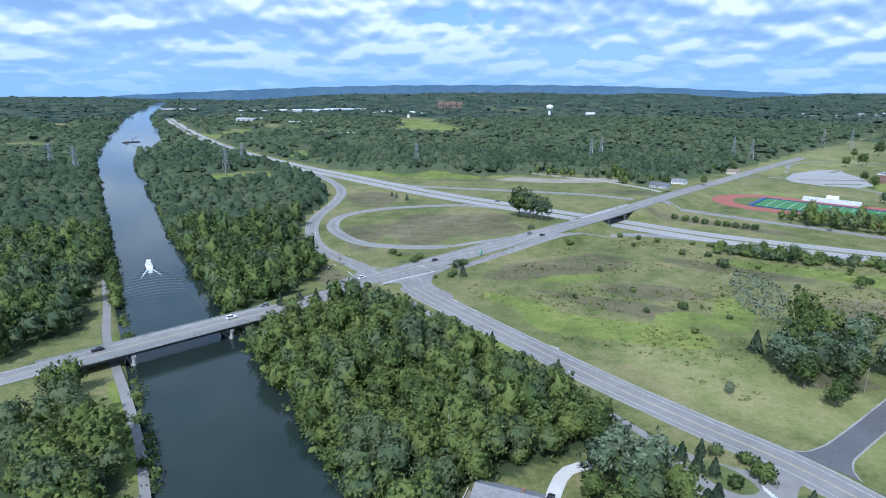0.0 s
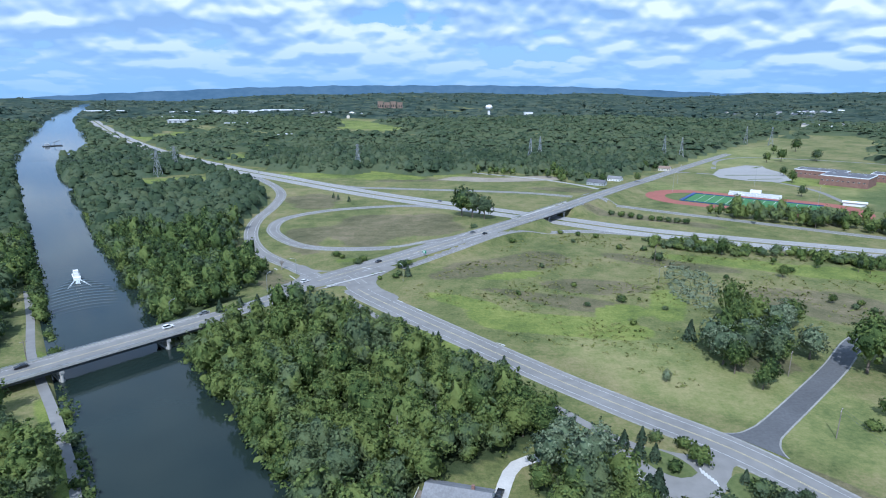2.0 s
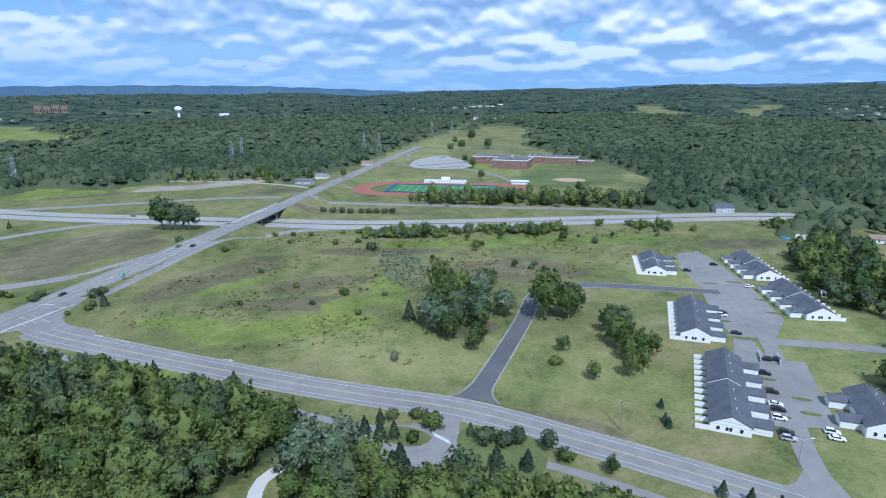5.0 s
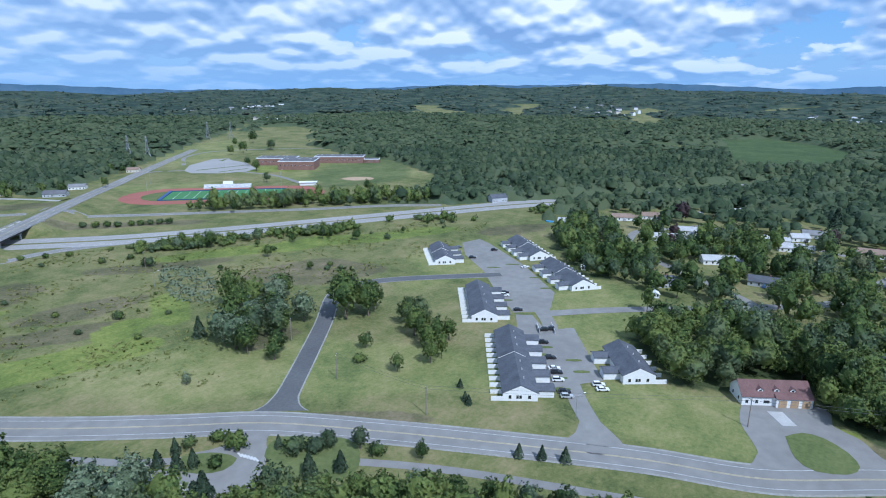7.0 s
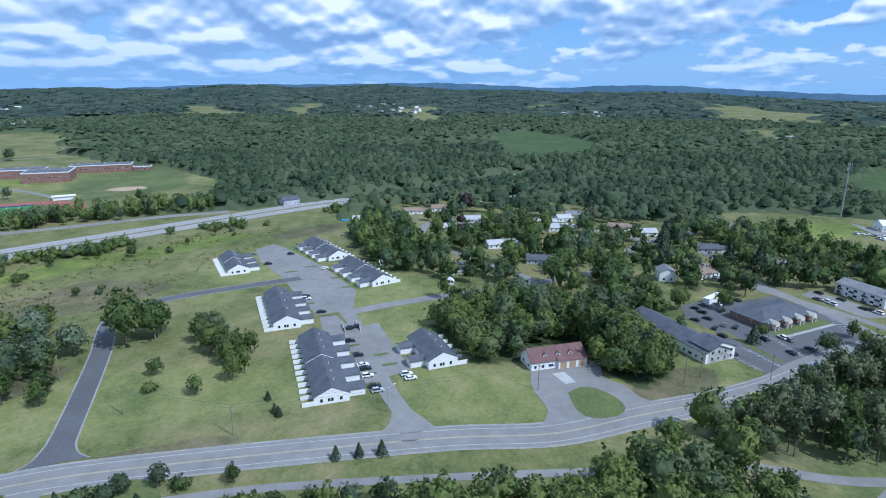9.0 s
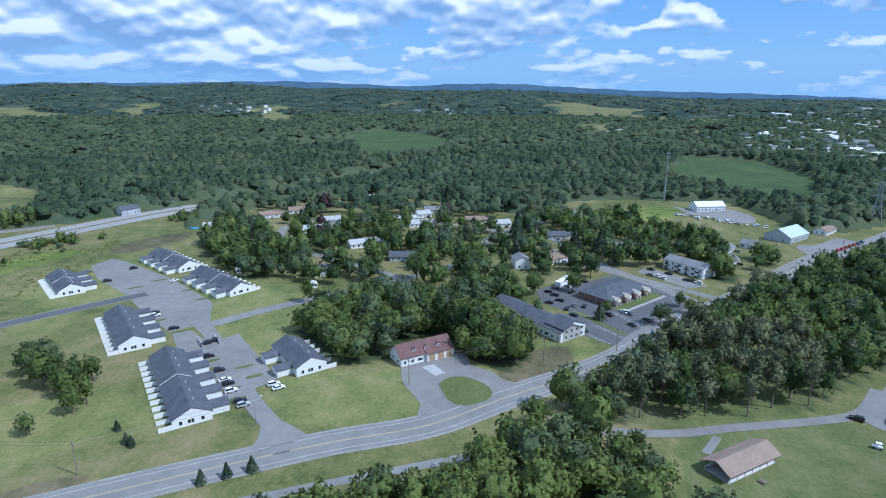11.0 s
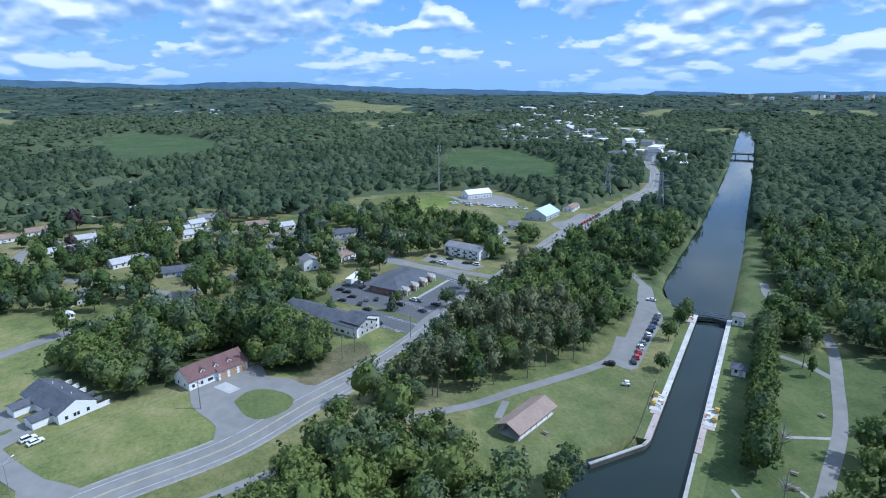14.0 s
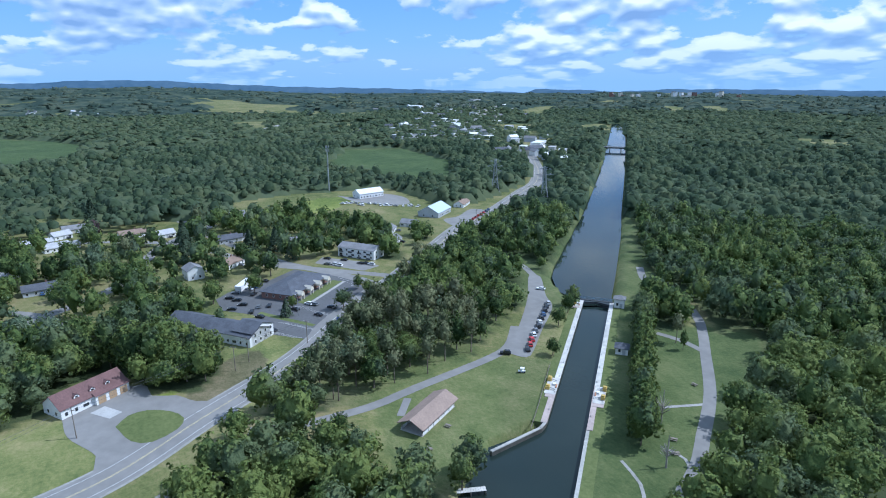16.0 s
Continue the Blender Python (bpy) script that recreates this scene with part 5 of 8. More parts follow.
road("side_road", [(360, 722), (396, 722), (430, 690), (450, 645), (455, 583), (434, 512)], 6, M_ASPHALT, "grey drive of the school ground", 0.1)
road("side_road", [(440, 760), (500, 850), (580, 880), (700, 800), (720, 730)], 6, M_ASPHALT, "grey drive behind the school", 0.1)
patch("ball_field", [(484, 506), (502, 506), (516, 488), (506, 474), (486, 484)], M_SAND, "sandy baseball infield", "ball field", 0.1)
patch("bare_soil", [(60, 690), (110, 672), (170, 672), (215, 690), (190, 712), (130, 700), (90, 715)], plain("bare_pale_soil", (0.27, 0.235, 0.185), 0.95, 0, 0.25, 0.3, 0.04), "bare sandy ground", "soil", 0.08)
house(236, 640, -40, 20, 10, 3.4, M_GREY_SIDING, M_DARK_ROOF, "low grey building among trees", 1, 0, False, "building")
house(268, 668, -40, 16, 9, 3.2, M_SIDING, M_GREY_SHINGLE, "low white building beside the road", 1, 0, False, "building")
house(365, 745, -45, 14, 9, 3.2, M_CREAM, M_BROWN_SHINGLE, "farmhouse among dark trees", 1, 0, True, "house")
road("side_road", [(232, 600), (215, 640), (180, 690), (120, 740), (90, 790)], 6, M_GRAVEL, "pale service road", 0.09)

house(477, 287, -30, 16, 10, 4.5, M_GREY_SIDING, M_SLATE, "grey barn beside the highway", 1, 0, False, "barn", name="barn")
road("side_road", [(520, 290), (546, 312), (620, 386), (729, 479), (854, 579), (960, 660)], 9, M_GRAVEL, "pale track climbing the wooded hill", 0.4)

# ---- trade sites by the main road ----
bn = house(522, -208, -80, 26, 13, 4.5, M_SIDING, M_WHITE_ROOF, "white metal barn with a white roof", 1, 0, False, "barn", name="barn")
bl = house(422, -226, -52, 26, 18, 4.2, M_GREY_SIDING, plain("pale_blue_metal_roof", (0.50, 0.58, 0.66), 0.45, 0.1, 0.08), "grey workshop with a pale blue metal roof", 1, 0, False, "workshop", name="workshop")
patch("yard", [(541, -183), (519, -199), (530, -224), (500, -236), (470, -222), (500, -190)], M_ASPHALT, "pale gravel yard of the trade sites", "yard", 0.06)
patch("yard", [(369, -218), (392, -251), (412, -270), (424, -262), (405, -238), (400, -222)], M_ASPHALT, "paved yard beside the road", "yard", 0.075)

# ---- masts, poles and pylons ----
def pylon(x, y, rot, h=34.0):
    r = thing("transmission_tower", x, y, rot, "grey steel lattice transmission tower", "pylon", "transmission towers")
    s = Solid()
    lev = [(0, 4.2), (h * 0.25, 3.0), (h * 0.45, 2.1), (h * 0.62, 1.4), (h, 0.7)]
    for (z0, w0), (z1, w1) in zip(lev, lev[1:]):
        for i in range(4):
            a = [(w0 * c, w0 * d, z0) for c, d in ((1, 1), (1, -1), (-1, -1), (-1, 1))]
            b = [(w1 * c, w1 * d, z1) for c, d in ((1, 1), (1, -1), (-1, -1), (-1, 1))]
            s.bar(a[i], b[i], 0.32)
            s.bar(a[i], b[(i + 1) % 4], 0.2)
            s.bar(a[(i + 1) % 4], b[i], 0.2)
            s.bar(b[i], b[(i + 1) % 4], 0.2)
    s.make("mast", M_STEEL, r)
    for z, w in ((h * 0.66, 6.5), (h * 0.8, 7.5), (h * 0.94, 5.5)):
        c = Solid().bar((-w, 0, z), (w, 0, z), 0.3).bar((-w, 0, z), (0, 0, z + 2.2), 0.2).bar((w, 0, z), (0, 0, z + 2.2), 0.2)
        c.make("cross_arm", M_STEEL, r)


for px, py, pr in ((-34, 780, 60), (-270, 740, 60), (-258, 768, 60), (-442, 716, 60), (210, 847, 60), (233, 881, 60), (431, 888, 60), (442, 855, 60), (724, 1064, 60), (690, 1090, 60), (406, -326, 60), (472, -319, 60), (-500, 760, 60)):
    pylon(px, py, pr)
tw = thing("radio_mast", 562, -183, 0, "slender steel monopole with antennas", "mast")
Solid().rod((0, 0, -0.3), (0, 0, 46), 0.75, 0.4, 10).make("pole", M_STEEL, tw)
for z in (44.5, 41):
    s = Solid()
    for i in range(3):
        t = 2.1 * i
        s.box(1.7 * math.cos(t) - 0.25, 1.7 * math.cos(t) + 0.25, 1.7 * math.sin(t) - 0.25, 1.7 * math.sin(t) + 0.25, z - 1.2, z + 1.2)
        s.bar((0, 0, z), (1.7 * math.cos(t), 1.7 * math.sin(t), z), 0.2)
    s.make("antenna_ring", M_STEEL, tw)


def utility_pole(x, y, rot, h=10.5, label="brown wooden utility pole with a cross arm"):
    r = thing("utility_pole", x, y, rot, label, "utility pole", "utility poles")
    Solid().rod((0, 0, -0.4), (0, 0, h), 0.18, 0.12, 8).make("pole", M_WOOD, r)
    Solid().box(-1.2, 1.2, -0.07, 0.07, h - 0.9, h - 0.75).make("cross_arm", M_WOOD, r)
    for dx in (-1.0, 0, 1.0):
        Solid().rod((dx, 0, h - 0.75), (dx, 0, h - 0.5), 0.06, 0.06, 6).make("insulator", M_SIDING, r)


POLES = [(-140, 226), (194, 21), (138, 108), (138, 150), (221, -36), (216, -30), (227, -61), (249, -98), (300, -160), (345, -205), (420, -300), (380, -240), (150, 190), (167, 342)]
for i, (px, py) in enumerate(POLES):
    utility_pole(px, py, 40 + 7 * (i % 3))


def wire(a, b, za, zb, sag=0.8):
    n, w = 10, 0.035
    d = Vector((b[0] - a[0], b[1] - a[1], 0)).normalized()
    q = Vector((-d.y, d.x, 0)) * w
    V, F = [], []
    for k in range(n + 1):
        f = k / n
        c = Vector((a[0] + (b[0] - a[0]) * f, a[1] + (b[1] - a[1]) * f, za + (zb - za) * f - sag * 4 * f * (1 - f)))
        V += [c + q, c + Vector((0, 0, w)), c - q, c - Vector((0, 0, w))]
    for k in range(n):
        F += [(4 * k + i, 4 * k + (i + 1) % 4, 4 * k + 4 + (i + 1) % 4, 4 * k + 4 + i) for i in range(4)]
    ob = mesh_object("power_line", V, F, M_DARK_STEEL)
    tagged(ob, "thin black overhead power line", "cable", "overhead lines")


for a, b in (((194, 21), (221, -36)), ((221, -36), (227, -61)), ((227, -61), (249, -98)), ((138, 108), (138, 150)), ((138, 108), (194, 21))):
    for d in (-0.8, 0.8):
        wire((a[0] + d, a[1] + d), (b[0] + d, b[1] + d), 10.1, 10.1)
for a, b in (((-34, 780), (-258, 768)), ((-270, 740), (-442, 716)), ((210, 847), (-34, 780)), ((233, 881), (442, 855)), ((442, 855), (724, 1064))):
    for d in (-6, 6):
        wire((a[0], a[1] + d), (b[0], b[1] + d), 26, 26, 5)


def street_lamp(x, y, rot, h=9.0, arm=2.6):
    r = thing("street_lamp", x, y, rot, "grey metal street lamp with a curved arm", "street lamp", "street lamps")
    Solid().rod((0, 0, -0.3), (0, 0, h), 0.12, 0.08, 8).make("pole", M_STEEL, r)
    Solid().rod((0, 0, h), (arm * 0.6, 0, h + 0.7), 0.06, 0.05, 6).rod((arm * 0.6, 0, h + 0.7), (arm, 0, h + 0.8), 0.05, 0.05, 6).make("arm", M_STEEL, r)
    Solid().box(arm - 0.1, arm + 0.7, -0.16, 0.16, h + 0.72, h + 0.88).make("lamp_head", M_SIDING, r)


for lx, ly, lr in ((164, 66.7, -30), (-52, 335, 200), (-62, 300, 60), (-100, 268, 60), (9, 316, 120), (258, -66, 0), (300, 590, 0), (395, 500, 0), (410, 620, 0), (330, 640, 0), (150, 300, 0)):
    street_lamp(lx, ly, lr, 9.0 if ly < 450 else 20.0)
sg = thing("road_sign", 24, 361, -48, "green road sign on two posts", "road sign", lift=0.0)
Solid().box(-1.6, 1.6, -0.04, 0.04, 1.9, 3.9).make("sign_face", M_GREEN_SIGN, sg)
for i in range(3):
    Solid().box(-1.2, 0.9 - 0.3 * i, -0.06, -0.045, 3.4 - 0.55 * i, 3.6 - 0.55 * i).make("writing_bar", M_SIDING, sg)
for dx in (-1.3, 1.3):
    Solid().box(dx - 0.07, dx + 0.07, 0.05, 0.17, -0.4, 3.8).make("post", M_STEEL, sg)
bs = thing("blue_sign", 243, -80, -60, "small blue sign board on posts", "sign")
Solid().box(-1.0, 1.0, -0.06, 0.06, 0.8, 2.2).make("sign_face", M_BLUE, bs)
for dx in (-0.8, 0.8):
    Solid().box(dx - 0.06, dx + 0.06, 0.07, 0.17, -0.3, 2.2).make("post", M_STEEL, bs)

# ---- boat and wake ----
bt = thing("motor_boat", -178, 345, 119, "white motor boat on the canal", "boat", z=-1.5)
hull = [(-6, -1.7, 0.0), (-6, 1.7, 0.0), (3, 1.8, 0.0), (6.5, 0, 0.1), (3, -1.8, 0.0), (-6, -1.9, 1.3), (-6, 1.9, 1.3), (3, 2.1, 1.5), (7.5, 0, 1.8), (3, -2.1, 1.5)]
Solid().add(hull, [(4, 3, 2, 1, 0), (5, 6, 7, 8, 9), (0, 1, 6, 5), (1, 2, 7, 6), (2, 3, 8, 7), (3, 4, 9, 8), (4, 0, 5, 9)]).make("hull", M_SIDING, bt)
Solid().prism([(-1.5, 1.4), (1.5, 1.4), (1.3, 3.3), (-1.3, 3.3)], -3.5, 2.6).make("cabin", M_SIDING, bt)
Solid().prism([(-1.56, 2.2), (1.56, 2.2), (1.40, 2.9), (-1.40, 2.9)], -3.2, 2.66).make("cabin_window", M_GLASS, bt)
Solid().box(-3.0, 0.6, -1.2, 1.2, 3.31, 3.4).box(-2.8, -2.7, -1.1, 1.1, 3.4, 4.5).box(-2.8, 0.3, -1.2, 1.2, 4.5, 4.6).make("flybridge", M_SIDING, bt)
wk = thing("wake", -178, 345, 119, "white foaming wake behind the boat", "wake", z=-1.5)
wk["kind"] = "structure"
wrng = np.random.default_rng(3)
wf = Solid()
for i in range(240):
    d = 4 + 17 * (i / 240.0) ** 1.2
    for s in (-1, 1):
        c = s * (0.9 + (d - 4) * 0.26 + wrng.uniform(-0.35, 0.35))
        w = wrng.uniform(0.04, 0.20) * (1.15 - i / 240.0)
        wf.box(-d - wrng.uniform(0.15, 0.7), -d, c - w, c + w, 0.0, wrng.uniform(0.12, 0.22))
for i in range(170):
    d = 5.5 + 9 * (i / 170.0) ** 1.4
    c = wrng.uniform(-1.0, 1.0)
    wf.box(-d - 0.4, -d, c - 0.2, c + 0.2, 0.0, wrng.uniform(0.12, 0.2))
wf.make("foam", M_FOAM, wk)
gx_, gy_ = np.meshgrid(np.linspace(-74, 3, 150), np.linspace(-17.5, 17.5, 60), indexing="ij")
back = np.maximum(3 - gx_, 0.01)
inside_v = 1 - ease(0.34, 0.46, np.abs(gy_) / (back + 3))
swell = 0.16 * np.sin((back - 0.020 * gy_ ** 2) * 2 * np.pi / 5.2) * inside_v * np.exp(-back / 55)
arms = 0.20 * np.exp(-((np.abs(gy_) - 0.36 * back) / 1.1) ** 2) * np.exp(-back / 40)
fade = (1 - ease(0.78, 1.0, np.abs(gy_) / 17.5)) * (1 - ease(55, 76, back))
wz = (swell + arms) * fade + 0.03 - 0.06 * (1 - fade)
n_, m_ = gx_.shape
i_, j_ = np.meshgrid(np.arange(n_ - 1), np.arange(m_ - 1), indexing="ij")
mesh_object("waves", np.stack([gx_, gy_, wz], -1).reshape(-1, 3), np.stack([i_ * m_ + j_, (i_ + 1) * m_ + j_, (i_ + 1) * m_ + j_ + 1, i_ * m_ + j_ + 1], -1).reshape(-1, 4), M_WATER, wk, "low waves spreading behind the boat", True)

bg_ = thing("work_barge", -603, 1162, 40, "dark work barge moored on the wide canal", "barge", z=-1.5)
Solid().box(-15, 15, -5, 5, -0.6, 1.4).make("hull", M_DARK_STEEL, bg_)
Solid().box(-12, -5, -3, 3, 1.4, 5.0).make("deckhouse", M_GREY_SIDING, bg_)
Solid().bar((3, 0, 1.4), (3, 0, 7), 0.8).bar((3, 0, 6), (13, 0, 10), 0.6).make("crane", M_DARK_STEEL, bg_)

# ---- vehicles ----
CAR_PAINT = {"white": (0.75, 0.75, 0.74), "black": (0.018, 0.018, 0.02), "grey": (0.16, 0.17, 0.18), "silver": (0.45, 0.46, 0.47), "red": (0.42, 0.03, 0.03), "blue": (0.04, 0.09, 0.20)}
CAR_MESH = {}


def car_mesh(colour, suv):
    key = (colour, suv)
    if key not in CAR_MESH:
        paint = surface(colour + "_car_paint", lambda nt, pos: CAR_PAINT[colour], 0.25, 0.0, 0.6) if colour + "_car_paint" not in bpy.data.materials else bpy.data.materials[colour + "_car_paint"]
        top = 1.72 if suv else 1.45
        b = Solid()
        side = [(-2.3, 0.35), (2.25, 0.35), (2.3, 0.62), (2.1, 0.82), (0.95, 0.98), (-1.6 if not suv else -2.1, 1.02), (-2.28, 0.9)]
        n = len(side)
        for w0, w1 in (((-0.9), 0.9),):
            p = [(x, w0, z) for x, z in side] + [(x, w1, z) for x, z in side]
            b.add(p, [tuple(range(n)), tuple(range(2 * n - 1, n - 1, -1))] + [(i, n + i, n + (i + 1) % n, (i + 1) % n) for i in range(n)])
        b.add([(0.25, -0.66, top), (0.25, 0.66, top), (-1.35 - 0.5 * suv, 0.66, top), (-1.35 - 0.5 * suv, -0.66, top), (0.3, -0.68, top - 0.06), (0.3, 0.68, top - 0.06), (-1.4 - 0.5 * suv, 0.68, top - 0.06), (-1.4 - 0.5 * suv, -0.68, top - 0.06)],
              [(0, 1, 2, 3), (0, 4, 5, 1), (1, 5, 6, 2), (2, 6, 7, 3), (3, 7, 4, 0)])
        g = Solid().add([(0.95, -0.8, 0.97), (0.95, 0.8, 0.97), (-2.0 if suv else -1.85, 0.8, 1.0), (-2.0 if suv else -1.85, -0.8, 1.0), (0.28, -0.67, top - 0.05), (0.28, 0.67, top - 0.05), (-1.38 - 0.5 * suv, 0.67, top - 0.05), (-1.38 - 0.5 * suv, -0.67, top - 0.05)],
                        [(0, 1, 5, 4), (1, 2, 6, 5), (2, 3, 7, 6), (3, 0, 4, 7)])
        CAR_MESH[key] = (b.mesh("body", paint), g.mesh("glasshouse", M_GLASS))
    return CAR_MESH[key]


WHEEL = Solid().rod((0, -0.11, 0), (0, 0.11, 0), 0.33, 0.33, 12).mesh("wheel", M_TYRE)
HEADLIGHT = Solid().box(-0.03, 0.03, -0.2, 0.2, -0.08, 0.08).mesh("headlight", M_SIDING)


def car(x, y, rot, colour, suv=False, z=None, where="parked on asphalt"):
    r = thing("car", x, y, rot, f"{colour} {'sport utility car' if suv else 'saloon car'} {where}", "car", "cars", z=z, lift=0.13 if z is None else 0)
    b, g = car_mesh(colour, suv)
    child("body", b, r)
    child("glasshouse", g, r)
    for wx in (-1.4, 1.4):
        for wy in (-0.8, 0.8):
            child("wheel", WHEEL, r, pose(wx, wy, 0.33))
    for wy in (-0.6, 0.6):
        child("headlight", HEADLIGHT, r, pose(2.27, wy, 0.66))
    return r


def r2z(x, y):
    return float(r2_height(np.array([[x, y]]))[0]) + 0.15


for cx, cy, cr_, cc in ((-134.5, 213.2, 222, "black"), (-93.9, 247.7, 42, "white"), (-83.8, 263.2, 222, "grey"), (-45, 317, 45, "white"), (-5, 352, 225, "black"), (62, 410, 43, "grey"), (70, 405, 43, "black")):
    car(cx, cy, cr_, cc, cc == "white", r2z(cx, cy), "on the road")
for cx, cy, cr_, cc, sv in ((210.9, 105.5, -54, "black", 1), (199.3, 96.4, -54, "black", 1), (191.8, 91, -54, "white", 0), (189.2, 88.7, -54, "black", 1), (184.1, 85.7, -54, "white", 1), (177.2, 79.8, -54, "black", 1), (174.8, 77.8, -54, "silver", 1), (189.6, 72.2, -54, "white", 1), (187.0, 69.6, -54, "white", 0), (226.9, 107.5, 126, "black", 1), (224.4, 109.6, 126, "black", 1),
                            (252.2, 148.8, -54, "white", 1), (255.6, 150.9, -54, "black", 0), (237.9, 132.9, -54, "black", 0), (325.8, 197.3, -40, "black", 1), (304.2, 162.2, -40, "white", 0), (300.5, 201.1, -54, "black", 1), (317.7, 220.4, -40, "grey", 0)):
    if cr_ == -54:
        cx, cy = cx + 1.6, cy - 2.3
    car(cx, cy, cr_, cc, bool(sv))
crng = random.Random(11)
cols = ["black", "grey", "silver", "white", "blue", "black", "grey"]
for i in range(12):
    k = i / 11.0
    car(213.5 - 37 * k + crng.uniform(-0.3, 0.3), -177 + 40 * k, -28 + crng.uniform(-3, 3), ["silver", "black", "black", "blue", "black", "white", "black", "grey", "white", "red", "red", "black"][i], i % 2 == 0)
car(178, -127, 50, "black", True)
car(232, -197 + 10, 40, "white", False)
for cx, cy, cc, cr_ in ((297.2, -42.1, "black", 60), (292.5, -44.7, "black", 60), (284.6, -46, "black", 62), (281.1, -40.3, "black", 62), (303.7, -46.5, "grey", 60), (297.1, -54, "black", -40), (277.1, -57.1, "black", -20), (278.1, -52.4, "grey", -20), (273.3, -48, "black", -20), (264.9, -49.9, "black", 40), (306.7, -53.7, "silver", 35), (308.6, -56.6, "blue", 35), (312.1, -59.5, "black", 35), (315.9, -63.9, "black", 35),
                        (270.2, -74.5, "white", 30), (268.2, -76.6, "grey", 30), (266, -66.7, "black", 30), (254.1, -74.3, "black", 30), (260.4, -82.7, "black", 30), (246.5, -51.2, "black", 30), (340.5, -107.3, "black", 40), (332.4, -115.3, "black", 40), (329.5, -103.7, "grey", 40), (326.9, -107, "white", 40), (323.6, -108.8, "white", 40), (321, -121.5, "black", 40), (319.8, -124, "black", 40), (316.2, -126.3, "white", 40)):
    car(cx, cy, cr_, cc, cc == "white")


def bays(a, b, n, depth, turn):
    """Painted bay lines from a to b."""
    r = new("bay_lines")
    tagged(r, "white painted parking bay lines", "road marking", kind="structure")
    d = Vector((math.cos(radians(turn)), math.sin(radians(turn))))
    q = Vector((-d.y, d.x)) * 0.09
    for i in range(n):
        c = Vector(a) + (Vector(b) - Vector(a)) * (i / (n - 1))
        z = float(land(c.x, c.y)) + 0.085
        Solid().add([(*(c + q), z), (*(c - q), z), (*(c - q + d * depth), z), (*(c + q + d * depth), z)], [(0, 1, 2, 3)]).make("line", M_WHITE_LINE, r)


bays((254.9, -55.7), (239.5, -66.5), 8, 5.0, -125)
bays((243.5, -53.5), (233.6, -60.5), 6, 4.5, 60)
bays((271, -67.9), (252, -77.5), 9, 5.0, -125)
bays((303, -101), (284, -103), 8, 5.0, -70)
bays((214, -178.5), (177, -138), 14, 5.0, 152)
for i in range(7):
    car(389 + i * 4.0, -243 - i * 5.0, -50, "red" if i < 5 else "blue", True)
for i in range(20):
    k = i / 19.0
    car(502 - 44 * k + crng.uniform(-4, 4), -172 - 52 * k + crng.uniform(-5, 5), crng.uniform(0, 180), crng.choice(["white", "white", "silver", "white"]), True, None, "parked on the grass")
for hx, hy, hr, hl, hk in HOMES:
    car(hx + 9.5 * math.sin(radians(hr)) + 5, hy - 9.5 * math.cos(radians(hr)), hr + 90, crng.choice(cols), False)
car(28.5, 133, 65, "black", False)
hw = smooth_line(HIGHWAY, 20.0)[:, :2]
hn = sides(hw)
for i, o, cc in ((55, -10, "grey"), (62, 7, "red"), (70, -7, "white"), (48, 10, "black"), (78, 10, "white"), (84, -10, "grey"), (36, 7, "black")):
    d = hw[i + 1] - hw[i]
    p = hw[i] + hn[i] * o
    car(float(p[0]), float(p[1]), math.degrees(math.atan2(d[1], d[0])) + (180 if o < 0 else 0), cc, False, None, "on the highway")

# ---- far buildings ----
def shed_far(x, y, rot, L, W, h, roof, wall, label, cat="warehouse"):
    r = thing("warehouse", x, y, rot, label, cat, "far buildings")
    Solid().box(-L / 2, L / 2, -W / 2, W / 2, -2, h).make("wall", wall, r)
    Solid().box(-L / 2 - 0.5, L / 2 + 0.5, -W / 2 - 0.5, W / 2 + 0.5, h, h + 0.8).make("roof", roof, r)
    n = max(3, int(L / 12))
    s = Solid()
    for i in range(n):
        for side in (-1, 1):
            x0 = -L / 2 + (i + 0.3) * L / n
            s.box(x0, x0 + L / n * 0.4, side * (W / 2 + 0.05) - 0.1, side * (W / 2 + 0.05) + 0.1, h * 0.35, h * 0.65)
    s.make("window_band", M_GLASS, r)


FAR_W = [(-560, 1760, 5, 70, 30), (-640, 1900, 0, 60, 30), (-520, 2300, 5, 240, 80), (-380, 2380, 5, 160, 60), (-700, 2280, 0, 120, 40), (-210, 1280, 20, 40, 18), (-390, 1660, 10, 60, 22), (-1060, 2500, 0, 200, 40)]
for fx, fy, fr, fl, fw in FAR_W:
    shed_far(fx, fy, fr, fl, fw, 9, M_WHITE_ROOF, M_GREY_SIDING, "long white-roofed warehouse far off among trees")
for i in range(4):
    shed_far(-10 + i * 26, 2500 + 6 * i, 5, 22, 18, 34 - 4 * (i % 2), M_BROWN_SHINGLE, M_BROWN_SHINGLE, "far red brick apartment block", "building")
